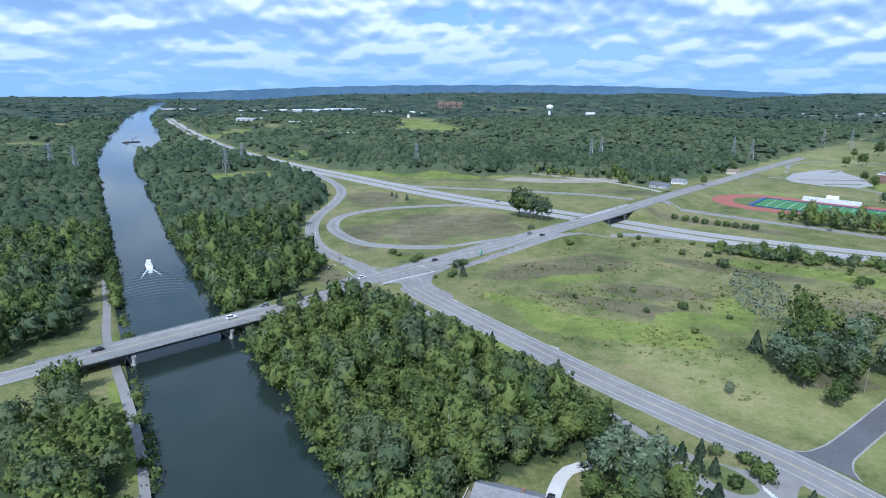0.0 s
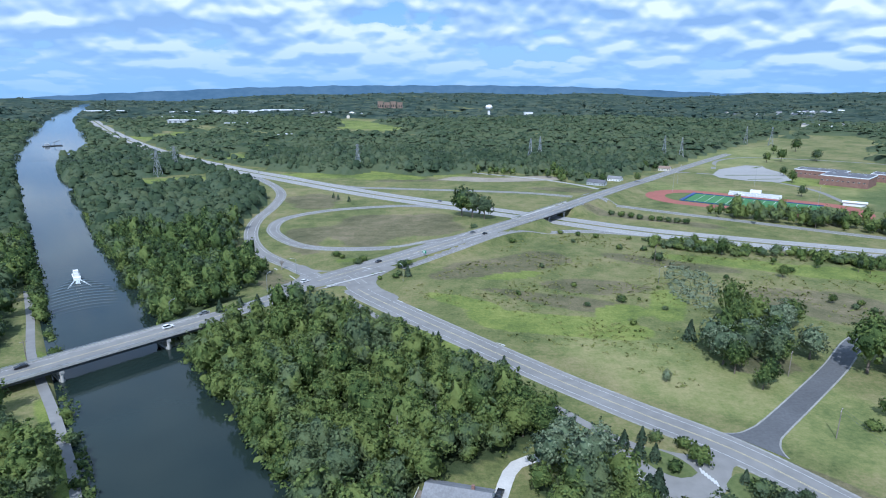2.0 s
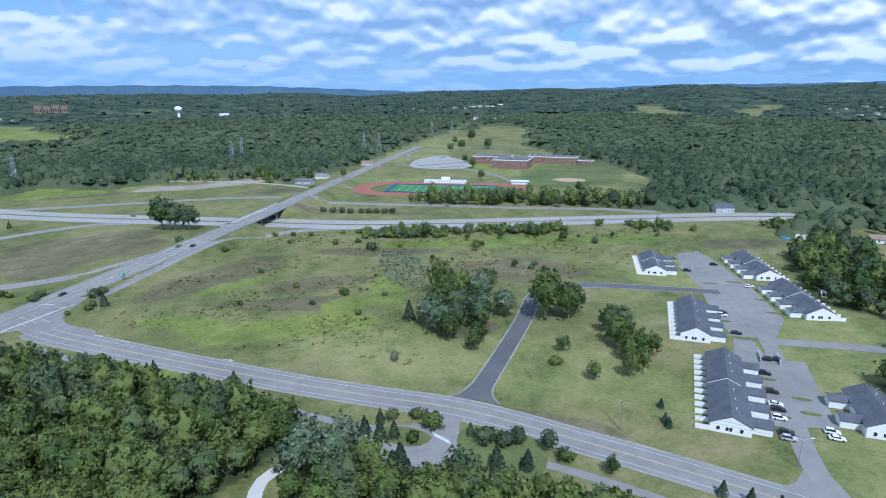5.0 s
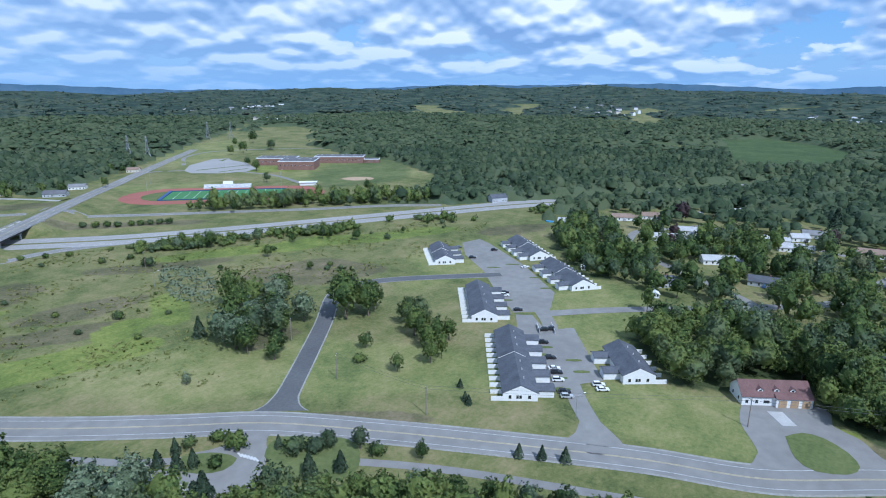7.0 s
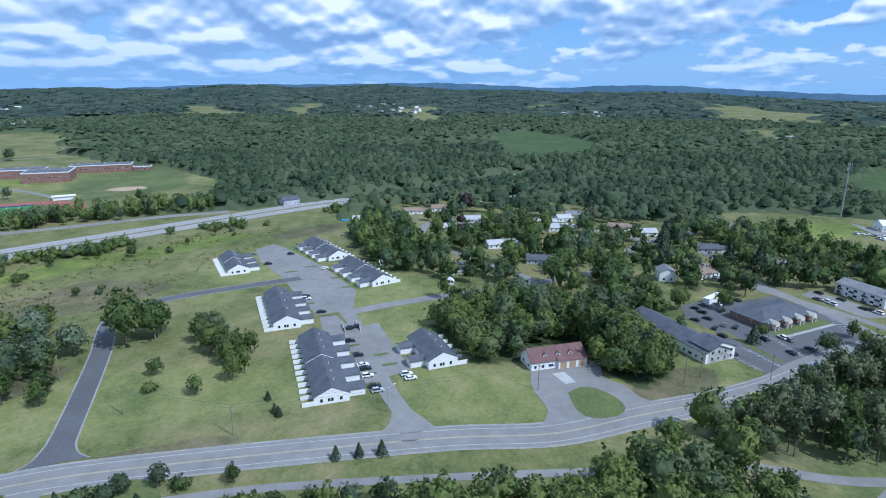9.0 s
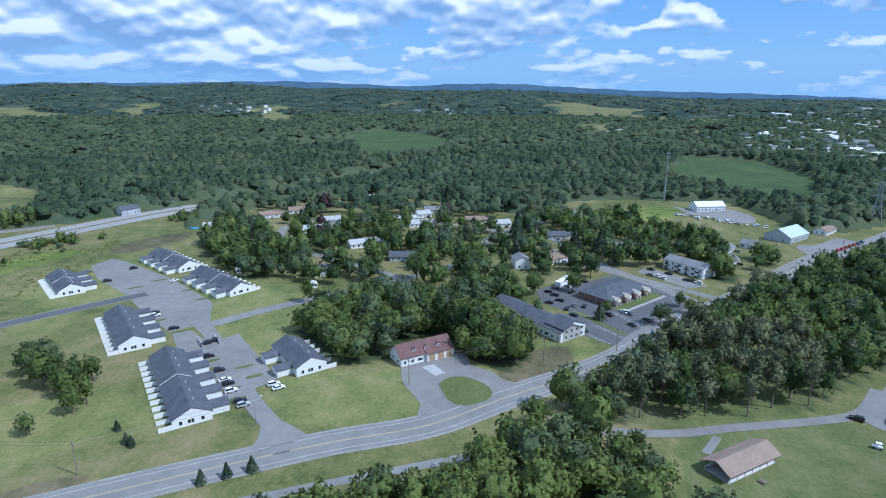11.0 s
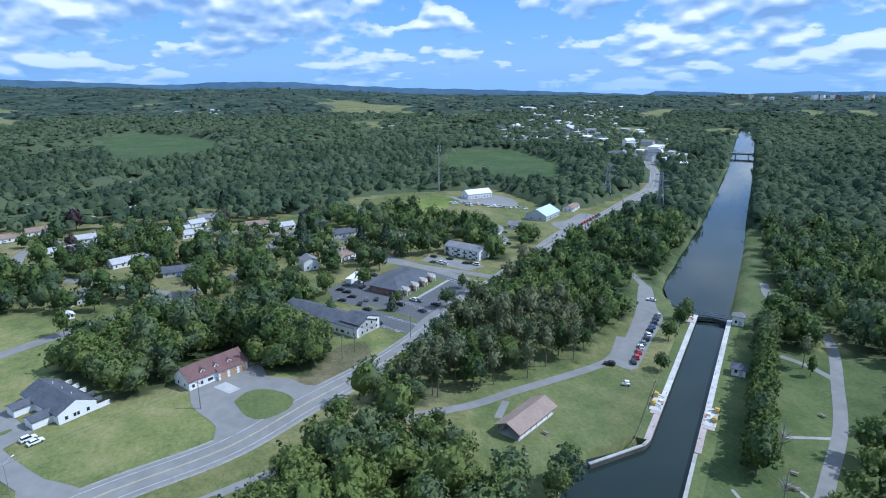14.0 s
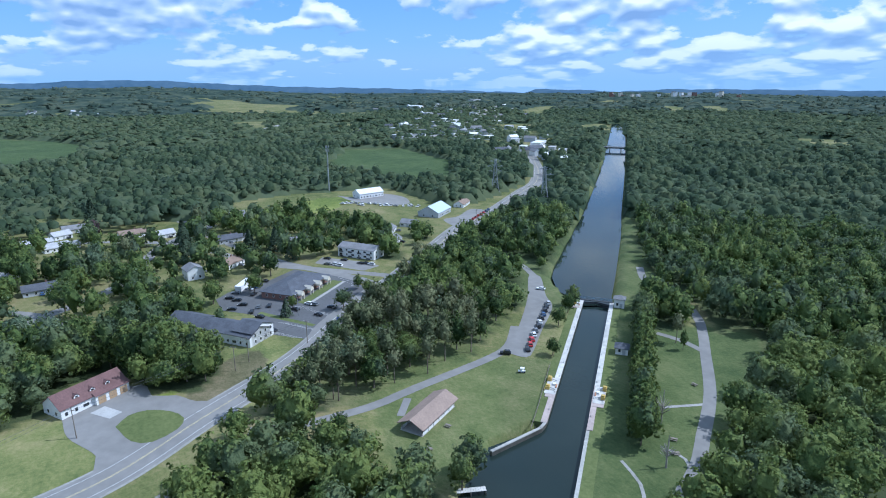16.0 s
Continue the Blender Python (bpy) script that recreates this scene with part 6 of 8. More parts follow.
FAR_T = [(1035, -490, -65, 62, 34), (1200, -544, -60, 30, 18), (1490, -751, -62, 44, 22), (1671, -871, -55, 50, 26), (1981, -979, -60, 60, 30), (2166, -1178, -60, 70, 30), (1440, -807, -58, 40, 20), (1382, -797, -62, 34, 20), (1991, -1210, -60, 60, 24), (2500, -1560, -60, 90, 34), (1093, -659, -55, 30, 18), (1114, -693, -60, 26, 16), (1138, -804, -52, 34, 18),
         (1100, -812, -55, 26, 16), (1053, -783, -50, 28, 16), (801, -627, -52, 52, 20), (907, -722, -48, 30, 16), (869, -627, -60, 24, 14), (774, -576, -50, 18, 12), (948, -624, -58, 26, 14), (700, -594, -45, 26, 14), (739, -606, -50, 20, 12), (1336, -717, -60, 36, 18), (1260, -620, -60, 28, 16), (1600, -1000, -58, 50, 22), (1300, -880, -55, 34, 18), (1750, -1000, -60, 46, 20)]
for fx, fy, fr, fl, fw in FAR_T:
    pale = (int(fx) + int(fy)) % 3 == 0
    shed_far(fx, fy, fr, fl * 0.8, fw * 0.8, 5.5 + fl * 0.04, M_WHITE_ROOF if pale else M_PALE_SHINGLE, M_SIDING if pale else M_GREY_SIDING, "pale flat-roofed commercial building far off" if pale else "low grey commercial building far off")
hrng = random.Random(21)
for cx, cy, sx, sy, n in ((1420, 1980, 260, 130, 26), (1130, 1440, 60, 90, 8), (1050, -640, 260, 160, 22), (720, -520, 110, 60, 12), (1750, -1000, 360, 200, 20), (2250, 160, 200, 120, 8), (2050, 790, 150, 100, 7), (2300, 900, 220, 150, 10), (-120, 2150, 200, 60, 8)):
    for i in range(n):
        x, y = cx + hrng.gauss(0, sx * 0.5), cy + hrng.gauss(0, sy * 0.5)
        r = thing("far_house", x, y, hrng.uniform(0, 180), "far white house among trees", "house", "far houses")
        L, W, h = hrng.uniform(14, 24), hrng.uniform(9, 12), hrng.uniform(7, 10)
        gable_wall(-L / 2, L / 2, -W / 2, W / 2, -3, h, h + 3.5).make("wall", hrng.choice([M_SIDING, M_SIDING, M_CREAM, M_GREY_SIDING]), r)
        gable_roof(-L / 2, L / 2, -W / 2, W / 2, h, h + 3.5).make("roof", hrng.choice([M_GREY_SHINGLE, M_WHITE_ROOF, M_SLATE]), r)
wt = thing("water_tower", 385, 2200, 0, "pale water tower on a tall column", "water tower")
Solid().rod((0, 0, -3), (0, 0, 30), 5.5, 4.0, 12).make("column", M_SIDING, wt)
tank = Solid()
prev = None
for z0, r0, z1, r1 in ((26, 4, 32, 12), (32, 12, 38, 13), (38, 13, 43, 9), (43, 9, 45, 1)):
    tank.rod((0, 0, z0), (0, 0, z1), r0, r1, 20)
tank.make("tank", M_SIDING, wt)
shed_far(520, 2150, 0, 30, 18, 16, M_WHITE_ROOF, M_SIDING, "far pale building with a mast", "building")
for i in range(26):
    k = hrng.uniform(-1, 1)
    az = radians(-139.5 + 5.5 * k)
    rr_ = hrng.uniform(3300, 3700)
    x, y = -rr_ * math.sin(az), rr_ * math.cos(az)
    r = thing("city_block", x, y, hrng.uniform(0, 90), "tiny pale city building on the horizon", "building", "far city buildings")
    h = hrng.choice([20, 24, 28, 34, 44]) + (22 if abs(k) < 0.12 else 0)
    Solid().box(-9, 9, -8, 8, -10, h).make("wall", hrng.choice([M_CREAM, M_SIDING, M_BRICK]), r)
    Solid().box(-9.4, 9.4, -8.4, 8.4, h, h + 1.5).make("roof", M_GREY_SHINGLE, r)

# asphalt of the flared junction
def junction_fill(outline, label):
    p = smooth_line(list(outline) + [outline[0]], 3.0)[:-1, :2]
    V = np.column_stack([p, land(p[:, 0], p[:, 1]) + 0.115])
    F = [tuple(f) for f in geometry.tessellate_polygon([[Vector((float(a), float(b), 0)) for a, b in p]])]
    tagged(mesh_object("junction", V, F, M_ASPHALT), label, "road", kind="structure")


junction_fill([(-64, 303), (-54, 316), (-49.5, 327), (-51, 338), (-57, 350), (-51, 353), (-43, 343), (-36, 338), (-26, 338), (-16, 336), (-22, 322), (-40, 306)], "asphalt mouth of the ramp at the junction")
junction_fill([(-38, 302), (-28, 309), (-22, 309), (-17, 301), (-10, 290), (-3, 280), (6, 290), (-3, 305), (-6, 316), (-3, 327), (6, 342), (-6, 340), (-22, 322)], "asphalt mouth of the road at the junction")
M_CROSS = plain("pale_crossing_concrete", (0.46, 0.455, 0.44), 0.8, 0, 0.12)
cw_ = new("crosswalk")
tagged(cw_, "pale concrete crosswalk strip over the mouth of the road", "crosswalk", kind="structure")
a_, b_ = Vector((-32.5, 309)), Vector((-4.5, 331))
n_ = Vector((-(b_ - a_).y, (b_ - a_).x)).normalized()
for i in range(10):
    p_, q_ = a_ + (b_ - a_) * (i / 10), a_ + (b_ - a_) * ((i + 0.94) / 10)
    Solid().add([(*v, r2z(*v) + 0.045) for v in (p_ + n_ * 0.7, p_ - n_ * 0.7, q_ - n_ * 0.7, q_ + n_ * 0.7)], [(3, 2, 1, 0)]).make("slab", M_CROSS, cw_)

# ---- road markings at the junction ----
jm = new("junction_markings")
tagged(jm, "white painted arrows, stop lines and hatching at the junction", "road marking", kind="structure")


def painted(pts, z=None):
    z = max(r2z(*p) for p in pts) + 0.03 if z is None else z
    Solid().add([(*p, z) for p in pts], [tuple(range(len(pts)))]).make("paint", M_WHITE_LINE, jm)


def hatch(a, b, width, n):
    a, b = Vector(a), Vector(b)
    d = (b - a).normalized()
    q = Vector((-d.y, d.x))
    for i in range(n):
        p = a + (b - a) * (i / n)
        w = width * (i + 1) / n
        painted([p + q * w / 2, p + q * w / 2 + d * 0.8, p - q * w / 2 + d * 2.6, p - q * w / 2 + d * 1.8])


hatch((30, 370), (72, 409), 3.6, 16)
hatch((38, 390), (70, 421), 2.2, 12)
for p in ((-30, 308, 38), (-4, 331, 38), (-53, 326, -60), (-12, 341, -40)):
    d = Vector((math.cos(radians(p[2])), math.sin(radians(p[2]))))
    q = Vector((-d.y, d.x))
    c = Vector(p[:2])
    painted([c - d * 4 - q * 0.3, c + d * 4 - q * 0.3, c + d * 4 + q * 0.3, c - d * 4 + q * 0.3])
for ax, ay, ar in ((5, 283, -53), (14, 270, -53), (46, 221 + 6, -50), (-80, 373, 118), (-64, 347, 122), (20, 366, 45)):
    d = Vector((math.cos(radians(ar)), math.sin(radians(ar))))
    q = Vector((-d.y, d.x))
    c = Vector((ax, ay)) + q * 1.9
    z = max(float(land(c.x, c.y)), 0) + 0.2 + (0.1 if ay > 360 else 0)
    painted([c - d * 2.4 - q * 0.2, c + d * 0.6 - q * 0.2, c + d * 0.6 - q * 0.7, c + d * 2.4, c + d * 0.6 + q * 0.7, c + d * 0.6 + q * 0.2, c - d * 2.4 + q * 0.2], z)

# ---- trees ----
def cards(rng, centres, normals, size, loose=0.6):
    """Leaf clumps: a bent, uneven four-sided leaf mass at each centre."""
    n = len(centres)
    nn = normals + rng.normal(0, loose, (n, 3))
    nn /= np.linalg.norm(nn, axis=1)[:, None]
    t = np.cross(nn, rng.normal(0, 1, (n, 3)))
    t /= np.linalg.norm(t, axis=1)[:, None]
    b = np.cross(nn, t)
    s = size * rng.uniform(0.65, 1.35, n)[:, None]
    V = np.empty((n, 4, 3))
    for k, (u, v) in enumerate(((-0.62, -0.1), (0.05, -0.55), (0.6, 0.12), (-0.08, 0.58))):
        ju, jv = rng.uniform(-0.16, 0.16, (2, n, 1))
        V[:, k] = centres + s * ((u + ju) * t + (v + jv) * b) + nn * s * rng.uniform(-0.18, 0.1, (n, 1))
    return V.reshape(-1, 3), np.arange(4 * n).reshape(n, 4)


def unit(v):
    return v / np.maximum(np.linalg.norm(v, axis=1)[:, None], 1e-9)


def broadleaf(seed, n_cards, size, h=14.0, r=5.0, lobes=14, low=0.22, core=0.8):
    """A broad crown: leaf clumps gathered in small bunches over an uneven inner mass. The foot is at the origin."""
    rng = np.random.default_rng(seed)
    rz = h * (1 - low) / 2
    c = np.array((0, 0, h * (low + 1) / 2))
    ph = rng.uniform(0, 6.3, 4)

    def girth(d):
        """How far the crown reaches that way: lopsided, with shoulders and hollows."""
        a = np.arctan2(d[:, 1], d[:, 0])
        g = 1 + 0.13 * np.sin(2 * a + ph[0]) + 0.10 * np.sin(3 * a + ph[1] + 2 * d[:, 2]) + 0.09 * np.sin(5 * d[:, 2] + ph[2]) * np.cos(a + ph[3])
        return (g * np.where(d[:, 2] > 0, 1, 1 - 0.25 * d[:, 2] ** 2))[:, None] * np.array((r, r, rz))
    # inner mass
    seg, turns = 12, (0.28, 0.7, 1.1, 1.5, 1.95, 2.4)
    t, p = np.meshgrid(turns, np.arange(seg) * 2 * np.pi / seg, indexing="ij")
    p = p + 0.35 * np.arange(len(turns))[:, None]
    d = np.stack([np.sin(t) * np.cos(p), np.sin(t) * np.sin(p), np.cos(t)], -1).reshape(-1, 3)
    V = c + d * girth(d) * (core * rng.uniform(0.74, 1.16, (len(d), 1)))
    V = np.vstack([V, c + np.array((0, 0, rz * core))])
    top = len(V) - 1
    F = [(i * seg + k, (i + 1) * seg + k, (i + 1) * seg + (k + 1) % seg, i * seg + (k + 1) % seg) for i in range(len(turns) - 1) for k in range(seg)]
    F += [(k, k + 1, (k + 2) % seg, top) for k in range(0, seg, 2)]
    # bunches spread by a spiral, then shaken
    n = lobes * 3
    k = np.arange(n) + 0.5
    z = 1 - 1.62 * k / n
    a = 2.4 * k + rng.uniform(0, 6)
    q = np.sqrt(np.maximum(0, 1 - z * z))
    d = unit(np.stack([q * np.cos(a), q * np.sin(a), z], 1) + rng.normal(0, 0.14, (n, 3)))
    bc = c + d * girth(d) * rng.uniform(0.74, 0.98, (n, 1))
    br = r * rng.uniform(0.9, 1.7, n) / n ** 0.5 * 1.15
    pick = rng.integers(0, n, n_cards)
    e = unit(rng.normal(0, 1, (n_cards, 3)) + 0.8 * d[pick] + np.array((0, 0, 0.3)))
    p = bc[pick] + e * (br[pick] * rng.uniform(0.35, 1.15, n_cards))[:, None]
    W, G = cards(rng, p, unit(e + d[pick]), size, 0.45)
    outer = unit(0.62 * e + 0.78 * d[pick] + rng.normal(0, 0.42, e.shape))
    return np.vstack([V, W]), np.vstack([np.array(F), G + len(V)]), np.vstack([unit(unit((V - c) / np.array((r, r, rz))) + rng.normal(0, 0.3, V.shape)), np.repeat(outer, 4, axis=0)])


def spruce(seed, n_cards, size, h=10.0, r=2.6):
    rng = np.random.default_rng(seed)
    k = rng.uniform(0, 1, n_cards) ** 0.75
    k = np.round(k * 11) / 11 * 0.6 + k * 0.4
    a = rng.uniform(0, 2 * np.pi, n_cards)
    rad = r * (1 - k) * rng.uniform(0.55, 1.08, n_cards) + 0.12
    p = np.stack([rad * np.cos(a), rad * np.sin(a), h * (0.06 + 0.92 * k) - 0.25 * rad], 1)
    e = np.stack([np.cos(a), np.sin(a), np.full(n_cards, 0.75)], 1)
    return (*cards(rng, p, e, size), np.repeat(unit(e + rng.normal(0, 0.2, e.shape)), 4, axis=0))


def stem(h, r0, limbs, seed, top=0.62):
    """A tapered trunk with limbs."""
    rng = np.random.default_rng(seed)
    V, F = [], []

    def tube(a, b, ra, rb, n=6):
        a, b = np.array(a, float), np.array(b, float)
        w = (b - a) / np.linalg.norm(b - a)
        u = np.cross(w, (0.3, 0.9, 0.2))
        u /= np.linalg.norm(u)
        v = np.cross(w, u)
        o = len(V)
        for q, rr in ((a, ra), (b, rb)):
            for i in range(n):
                t = 2 * np.pi * i / n
                V.append(q + rr * (np.cos(t) * u + np.sin(t) * v))
        for i in range(n):
            F.append((o + i, o + (i + 1) % n, o + n + (i + 1) % n, o + n + i))
    tube((0, 0, -0.4), (0.1, 0, h * 0.3), r0 * 1.25, r0 * 0.8)
    tube((0.1, 0, h * 0.3), (0, 0.1, h * top), r0 * 0.8, r0 * 0.35)
    for i in range(limbs):
        t = 2.4 * i + rng.uniform(0, 0.8)
        z = h * rng.uniform(0.28, 0.5)
        tube((0.05, 0, z), (np.cos(t) * h * 0.2, np.sin(t) * h * 0.2, z + h * rng.uniform(0.12, 0.25)), r0 * 0.45, r0 * 0.14, 5)
    return np.array(V), np.array(F)


def plain_mesh(name, V, F, N, mat):
    ob = mesh_object(name, V, F, mat, smooth=True, normals=N)
    me = ob.data
    bpy.data.objects.remove(ob)
    return me


TREE_MESHES = {}


def tree_kind(kind, i):
    key = (kind, i)
    if key not in TREE_MESHES:
        if kind == "broad":
            c, t, m = broadleaf(10 + i, 1150, 0.50, 13.5, 4.6 + 0.3 * i, 24 + 3 * i, 0.08, 0.70), stem(14, 0.28, 4, i), M_LEAF
        elif kind == "silver":
            c, t, m = broadleaf(30 + i, 1150, 0.48, 13, 5.0, 28, 0.08, 0.70), stem(13, 0.3, 5, i), M_SILVER
        elif kind == "tall":
            c, t, m = broadleaf(50 + i, 1000, 0.50, 17, 3.4, 24, 0.08, 0.70), stem(18, 0.24, 4, i, 0.75), M_LEAF
        elif kind == "pine":
            c, t, m = broadleaf(70 + i, 460, 0.62, 18, 3.2, 20, 0.30, 0.66), stem(19, 0.22, 4, i, 0.85), M_NEEDLE
        elif kind == "spruce":
            c, t, m = spruce(90 + i, 620, 0.8, 9.6, 3.7), stem(10, 0.16, 0, i, 0.9), M_SPRUCE
        elif kind == "hedge":
            c, t, m = broadleaf(150 + i, 620, 0.65, 12, 3.7, 18, 0.0), stem(10, 0.16, 2, i), M_LEAF
        elif kind == "purple":
            c, t, m = broadleaf(110 + i, 220, 0.65, 8, 3.2, 11, 0.12), stem(8, 0.2, 3, i), M_PURPLE
        else:
            c, t, m = broadleaf(130 + i, 260, 0.36, 2.8, 1.9, 10, 0.0), stem(2.2, 0.06, 2, i), M_LEAF
        TREE_MESHES[key] = (plain_mesh("crown", *c, m), plain_mesh("trunk", *t, None, M_BARK))
    return TREE_MESHES[key]


TREE_TAGS = {"broad": ("broadleaf tree with a full green crown", "tree"), "silver": ("broadleaf tree with a pale silvery green crown", "tree"),
             "tall": ("tall slender green broadleaf tree", "tree"), "pine": ("tall pine with a bare lower trunk", "tree"),
             "spruce": ("dark green spruce with a pointed top", "tree"), "hedge": ("tall dense dark green conifer of a row", "tree"), "purple": ("small tree with dark purple leaves", "tree"), "bush": ("low green bush on the grass", "bush")}
place_rng = random.Random(5)


def plant(kind, x, y, s=1.0, label="", group=""):
    crown, trunk = tree_kind(kind, place_rng.randrange(3))
    z = float(land(x, y))
    root = new("bush" if kind == "bush" else "spruce_tree" if kind == "spruce" else "pine_tree" if kind == "pine" else "tree")
    root.empty_display_size = 0.5
    s *= place_rng.uniform(0.92, 1.08)
    root.matrix_basis = pose(x, y, z, 0, 0, place_rng.uniform(0, 360)) @ Matrix.Diagonal((s * place_rng.uniform(0.9, 1.12), s, s * place_rng.uniform(0.92, 1.08), 1))
    for nm, me in (("trunk", trunk), ("crown", crown)):
        ob = new(nm, me)
        ob.parent = root
    tg = TREE_TAGS[kind]
    return tagged(root, label or tg[0], tg[1], group)


# open land, by plan
OPEN_INTERCHANGE = [(-51, 278), (-83, 271), (-65, 313), (-66, 334), (-98, 377), (-109, 450), (-112, 522), (-115, 588), (-156, 671), (-226, 785), (-216, 865), (-106, 777), (-17, 753), (87, 783), (174, 846), (222, 788), (222, 649), (382, 793), (597, 1017), (838, 1248), (833, 1193), (1005, 1252), (1006, 1099), (740, 888), (719, 769), (661, 673), (663, 580), (581, 433), (476, 366), (390, 360), (469, 282), (545, 243), (596, 193), (499, 222), (439, 220), (419, 195)]
OPEN_HOMES = [(419, 195), (356, 167), (309, 128), (312, 106), (305, 85), (309, 52), (239, 76), (209, 49), (214, 29), (222, 5), (204, -15), (235, -34), (234, -66), (202, -48), (176, -30), (154, -6), (136, 4), (121, 38), (104, 78), (91, 102), (66, 124), (52, 154), (50, 166), (38, 190), (14, 222), (-10, 262), (-51, 278), (100, 430), (390, 360)]
OPEN_OFFICE = [(200, -10), (216, -30), (246, -46), (286, -20), (319, -30), (334, -77), (354, -128), (306, -146), (256, -117), (260, -106), (239, -81), (225, -66), (205, -46), (187, -22)]
OPEN_LOCK = [(170, -39), (168, -69), (179, -110), (198, -133), (215, -159), (255, -190), (289, -190), (279, -215), (234, -196), (213, -193), (206, -212), (310, -319), (335, -350), (330, -361), (191, -220), (173, -197), (159, -175), (99, -112), (122, -53), (131, -56), (151, -41)]
OPEN_PARK = [(156, -182), (162, -208), (152, -220), (133, -214), (110, -189), (102, -158), (89, -135), (96, -119)]
OPEN_TOWN = [(404, -202), (507, -229), (556, -189), (556, -110), (505, -94), (474, -141), (408, -166), (364, -183), (341, -201), (367, -245), (476, -388), (605, -494), (661, -501), (540, -419), (471, -319)]
OPEN_FARM = [(932, -333), (903, -421), (718, -410), (538, -310), (577, -266), (646, -236), (758, -237)]
OPEN_FIELD = [(1362, 287), (1452, 204), (1320, 92), (1187, 27), (964, 46), (854, 108), (903, 170)]
OPEN_TRADE = [(558, -86), (572, -145), (564, -207), (559, -243), (502, -249), (440, -253), (405, -260), (340, -201), (380, -191), (405, -172), (420, -151), (456, -131), (473, -106), (500, -82)]
OPEN_VERGE = [(-152, 183), (-113, 186), (-100, 168), (-108, 168), (-118, 169), (-127, 166), (-135, 162), (-175, 120), (-200, 132)]
OPEN_GLADE = [(151, -217), (146, -238), (118, -210), (111, -189), (106, -166), (96, -146), (108, -156)]
TOWN = [(965, -424), (1498, -692), (2402, -1330), (2269, -1524), (1218, -859), (973, -804), (687, -614), (620, -477), (731, -493), (852, -517)]
FAR_FIELDS = [[(2184, 1810), (2334, 1661), (1589, 1117), (1460, 1202)], [(2625, 1564), (2570, 1362), (1866, 994), (1758, 1042)], [(2373, 898), (2702, 820), (1744, 517), (1601, 597)], [(919, 1296), (1017, 1117), (856, 933), (732, 1016)], [(3296, -397), (2488, -730), (1888, -549), (2219, -274)], [(1766, -325), (1812, -471), (1373, -339), (1347, -254)], [(-151, 1687), (72, 1601), (58, 1288), (-104, 1295)]]
OPEN_FAR = [(1768, 1451), (2054, 1463), (1748, 1242), (1613, 1287)]
OPEN_MEADOW = [(-345, 696), (-311, 720), (-223, 774), (-179, 658), (-222, 637), (-295, 636)]
OPEN_BANK = [(-172, 204), (-176, 214), (-166, 228), (-158, 236), (-163, 256), (-178, 284), (-172, 284), (-150, 262), (-132, 236), (-114, 206), (-92, 168), (-72, 134), (-82, 132), (-92, 152), (-104, 170), (-119, 185), (-128, 190), (-140, 187), (-152, 176), (-165, 166)]
SUBURB = [(419, 208), (510, 195), (586, 103), (557, 44), (489, -50), (445, -136), (398, -158), (307, -106), (328, -65), (339, -38), (290, 3), (256, 62), (281, 89), (360, 138)]
MEADOW = [(10, 300), (60, 225), (110, 180), (220, 240), (300, 220), (420, 250), (250, 370), (150, 420), (90, 400)]
GROVE = [(205, -58), (232, -82), (262, -122), (330, -190), (262, -186), (215, -156), (196, -128), (178, -108), (168, -62), (180, -44)]
STRIP_WOOD = [(272, 486), (300, 468), (340, 452), (366, 440), (398, 402), (442, 374), (470, 350), (430, 330), (388, 376), (350, 405), (264, 456)]
COPSE = [(252, 76), (273, 57), (302, 21), (310, -7), (283, -28), (262, -22), (236, -24), (216, -24), (212, -12), (228, 0), (240, 10), (231, 32), (216, 56)]
BACKWOOD = [(273, 57), (318, 42), (345, 20), (335, -22), (300, -10), (296, 20)]
NORTHWOOD = [(-143, 787), (-45, 742), (-14, 780), (46, 721), (148, 769), (190, 720), (247, 836), (207, 1015), (70, 975), (-76, 969), (-157, 903)]
EXTRA = [COPSE, BACKWOOD, NORTHWOOD]
CLEAR = [(12, 119, 13), (24, 116, 12), (32, 126, 10), (238, -38, 15), (250, -26, 11), (228, -36, 12), (262, -22, 10), (17, 130, 13), (30, 140, 9), (44, 148, 8), (60, 143, 9), (72, 137, 12), (88, 130, 13), (100, 120, 10), (223, 17, 13), (275, 32, 9), (300, 83, 6), (322, 132, 6)] + [(hx, hy, 11) for hx, hy, _, _, _ in HOMES + HOMES_FAR]
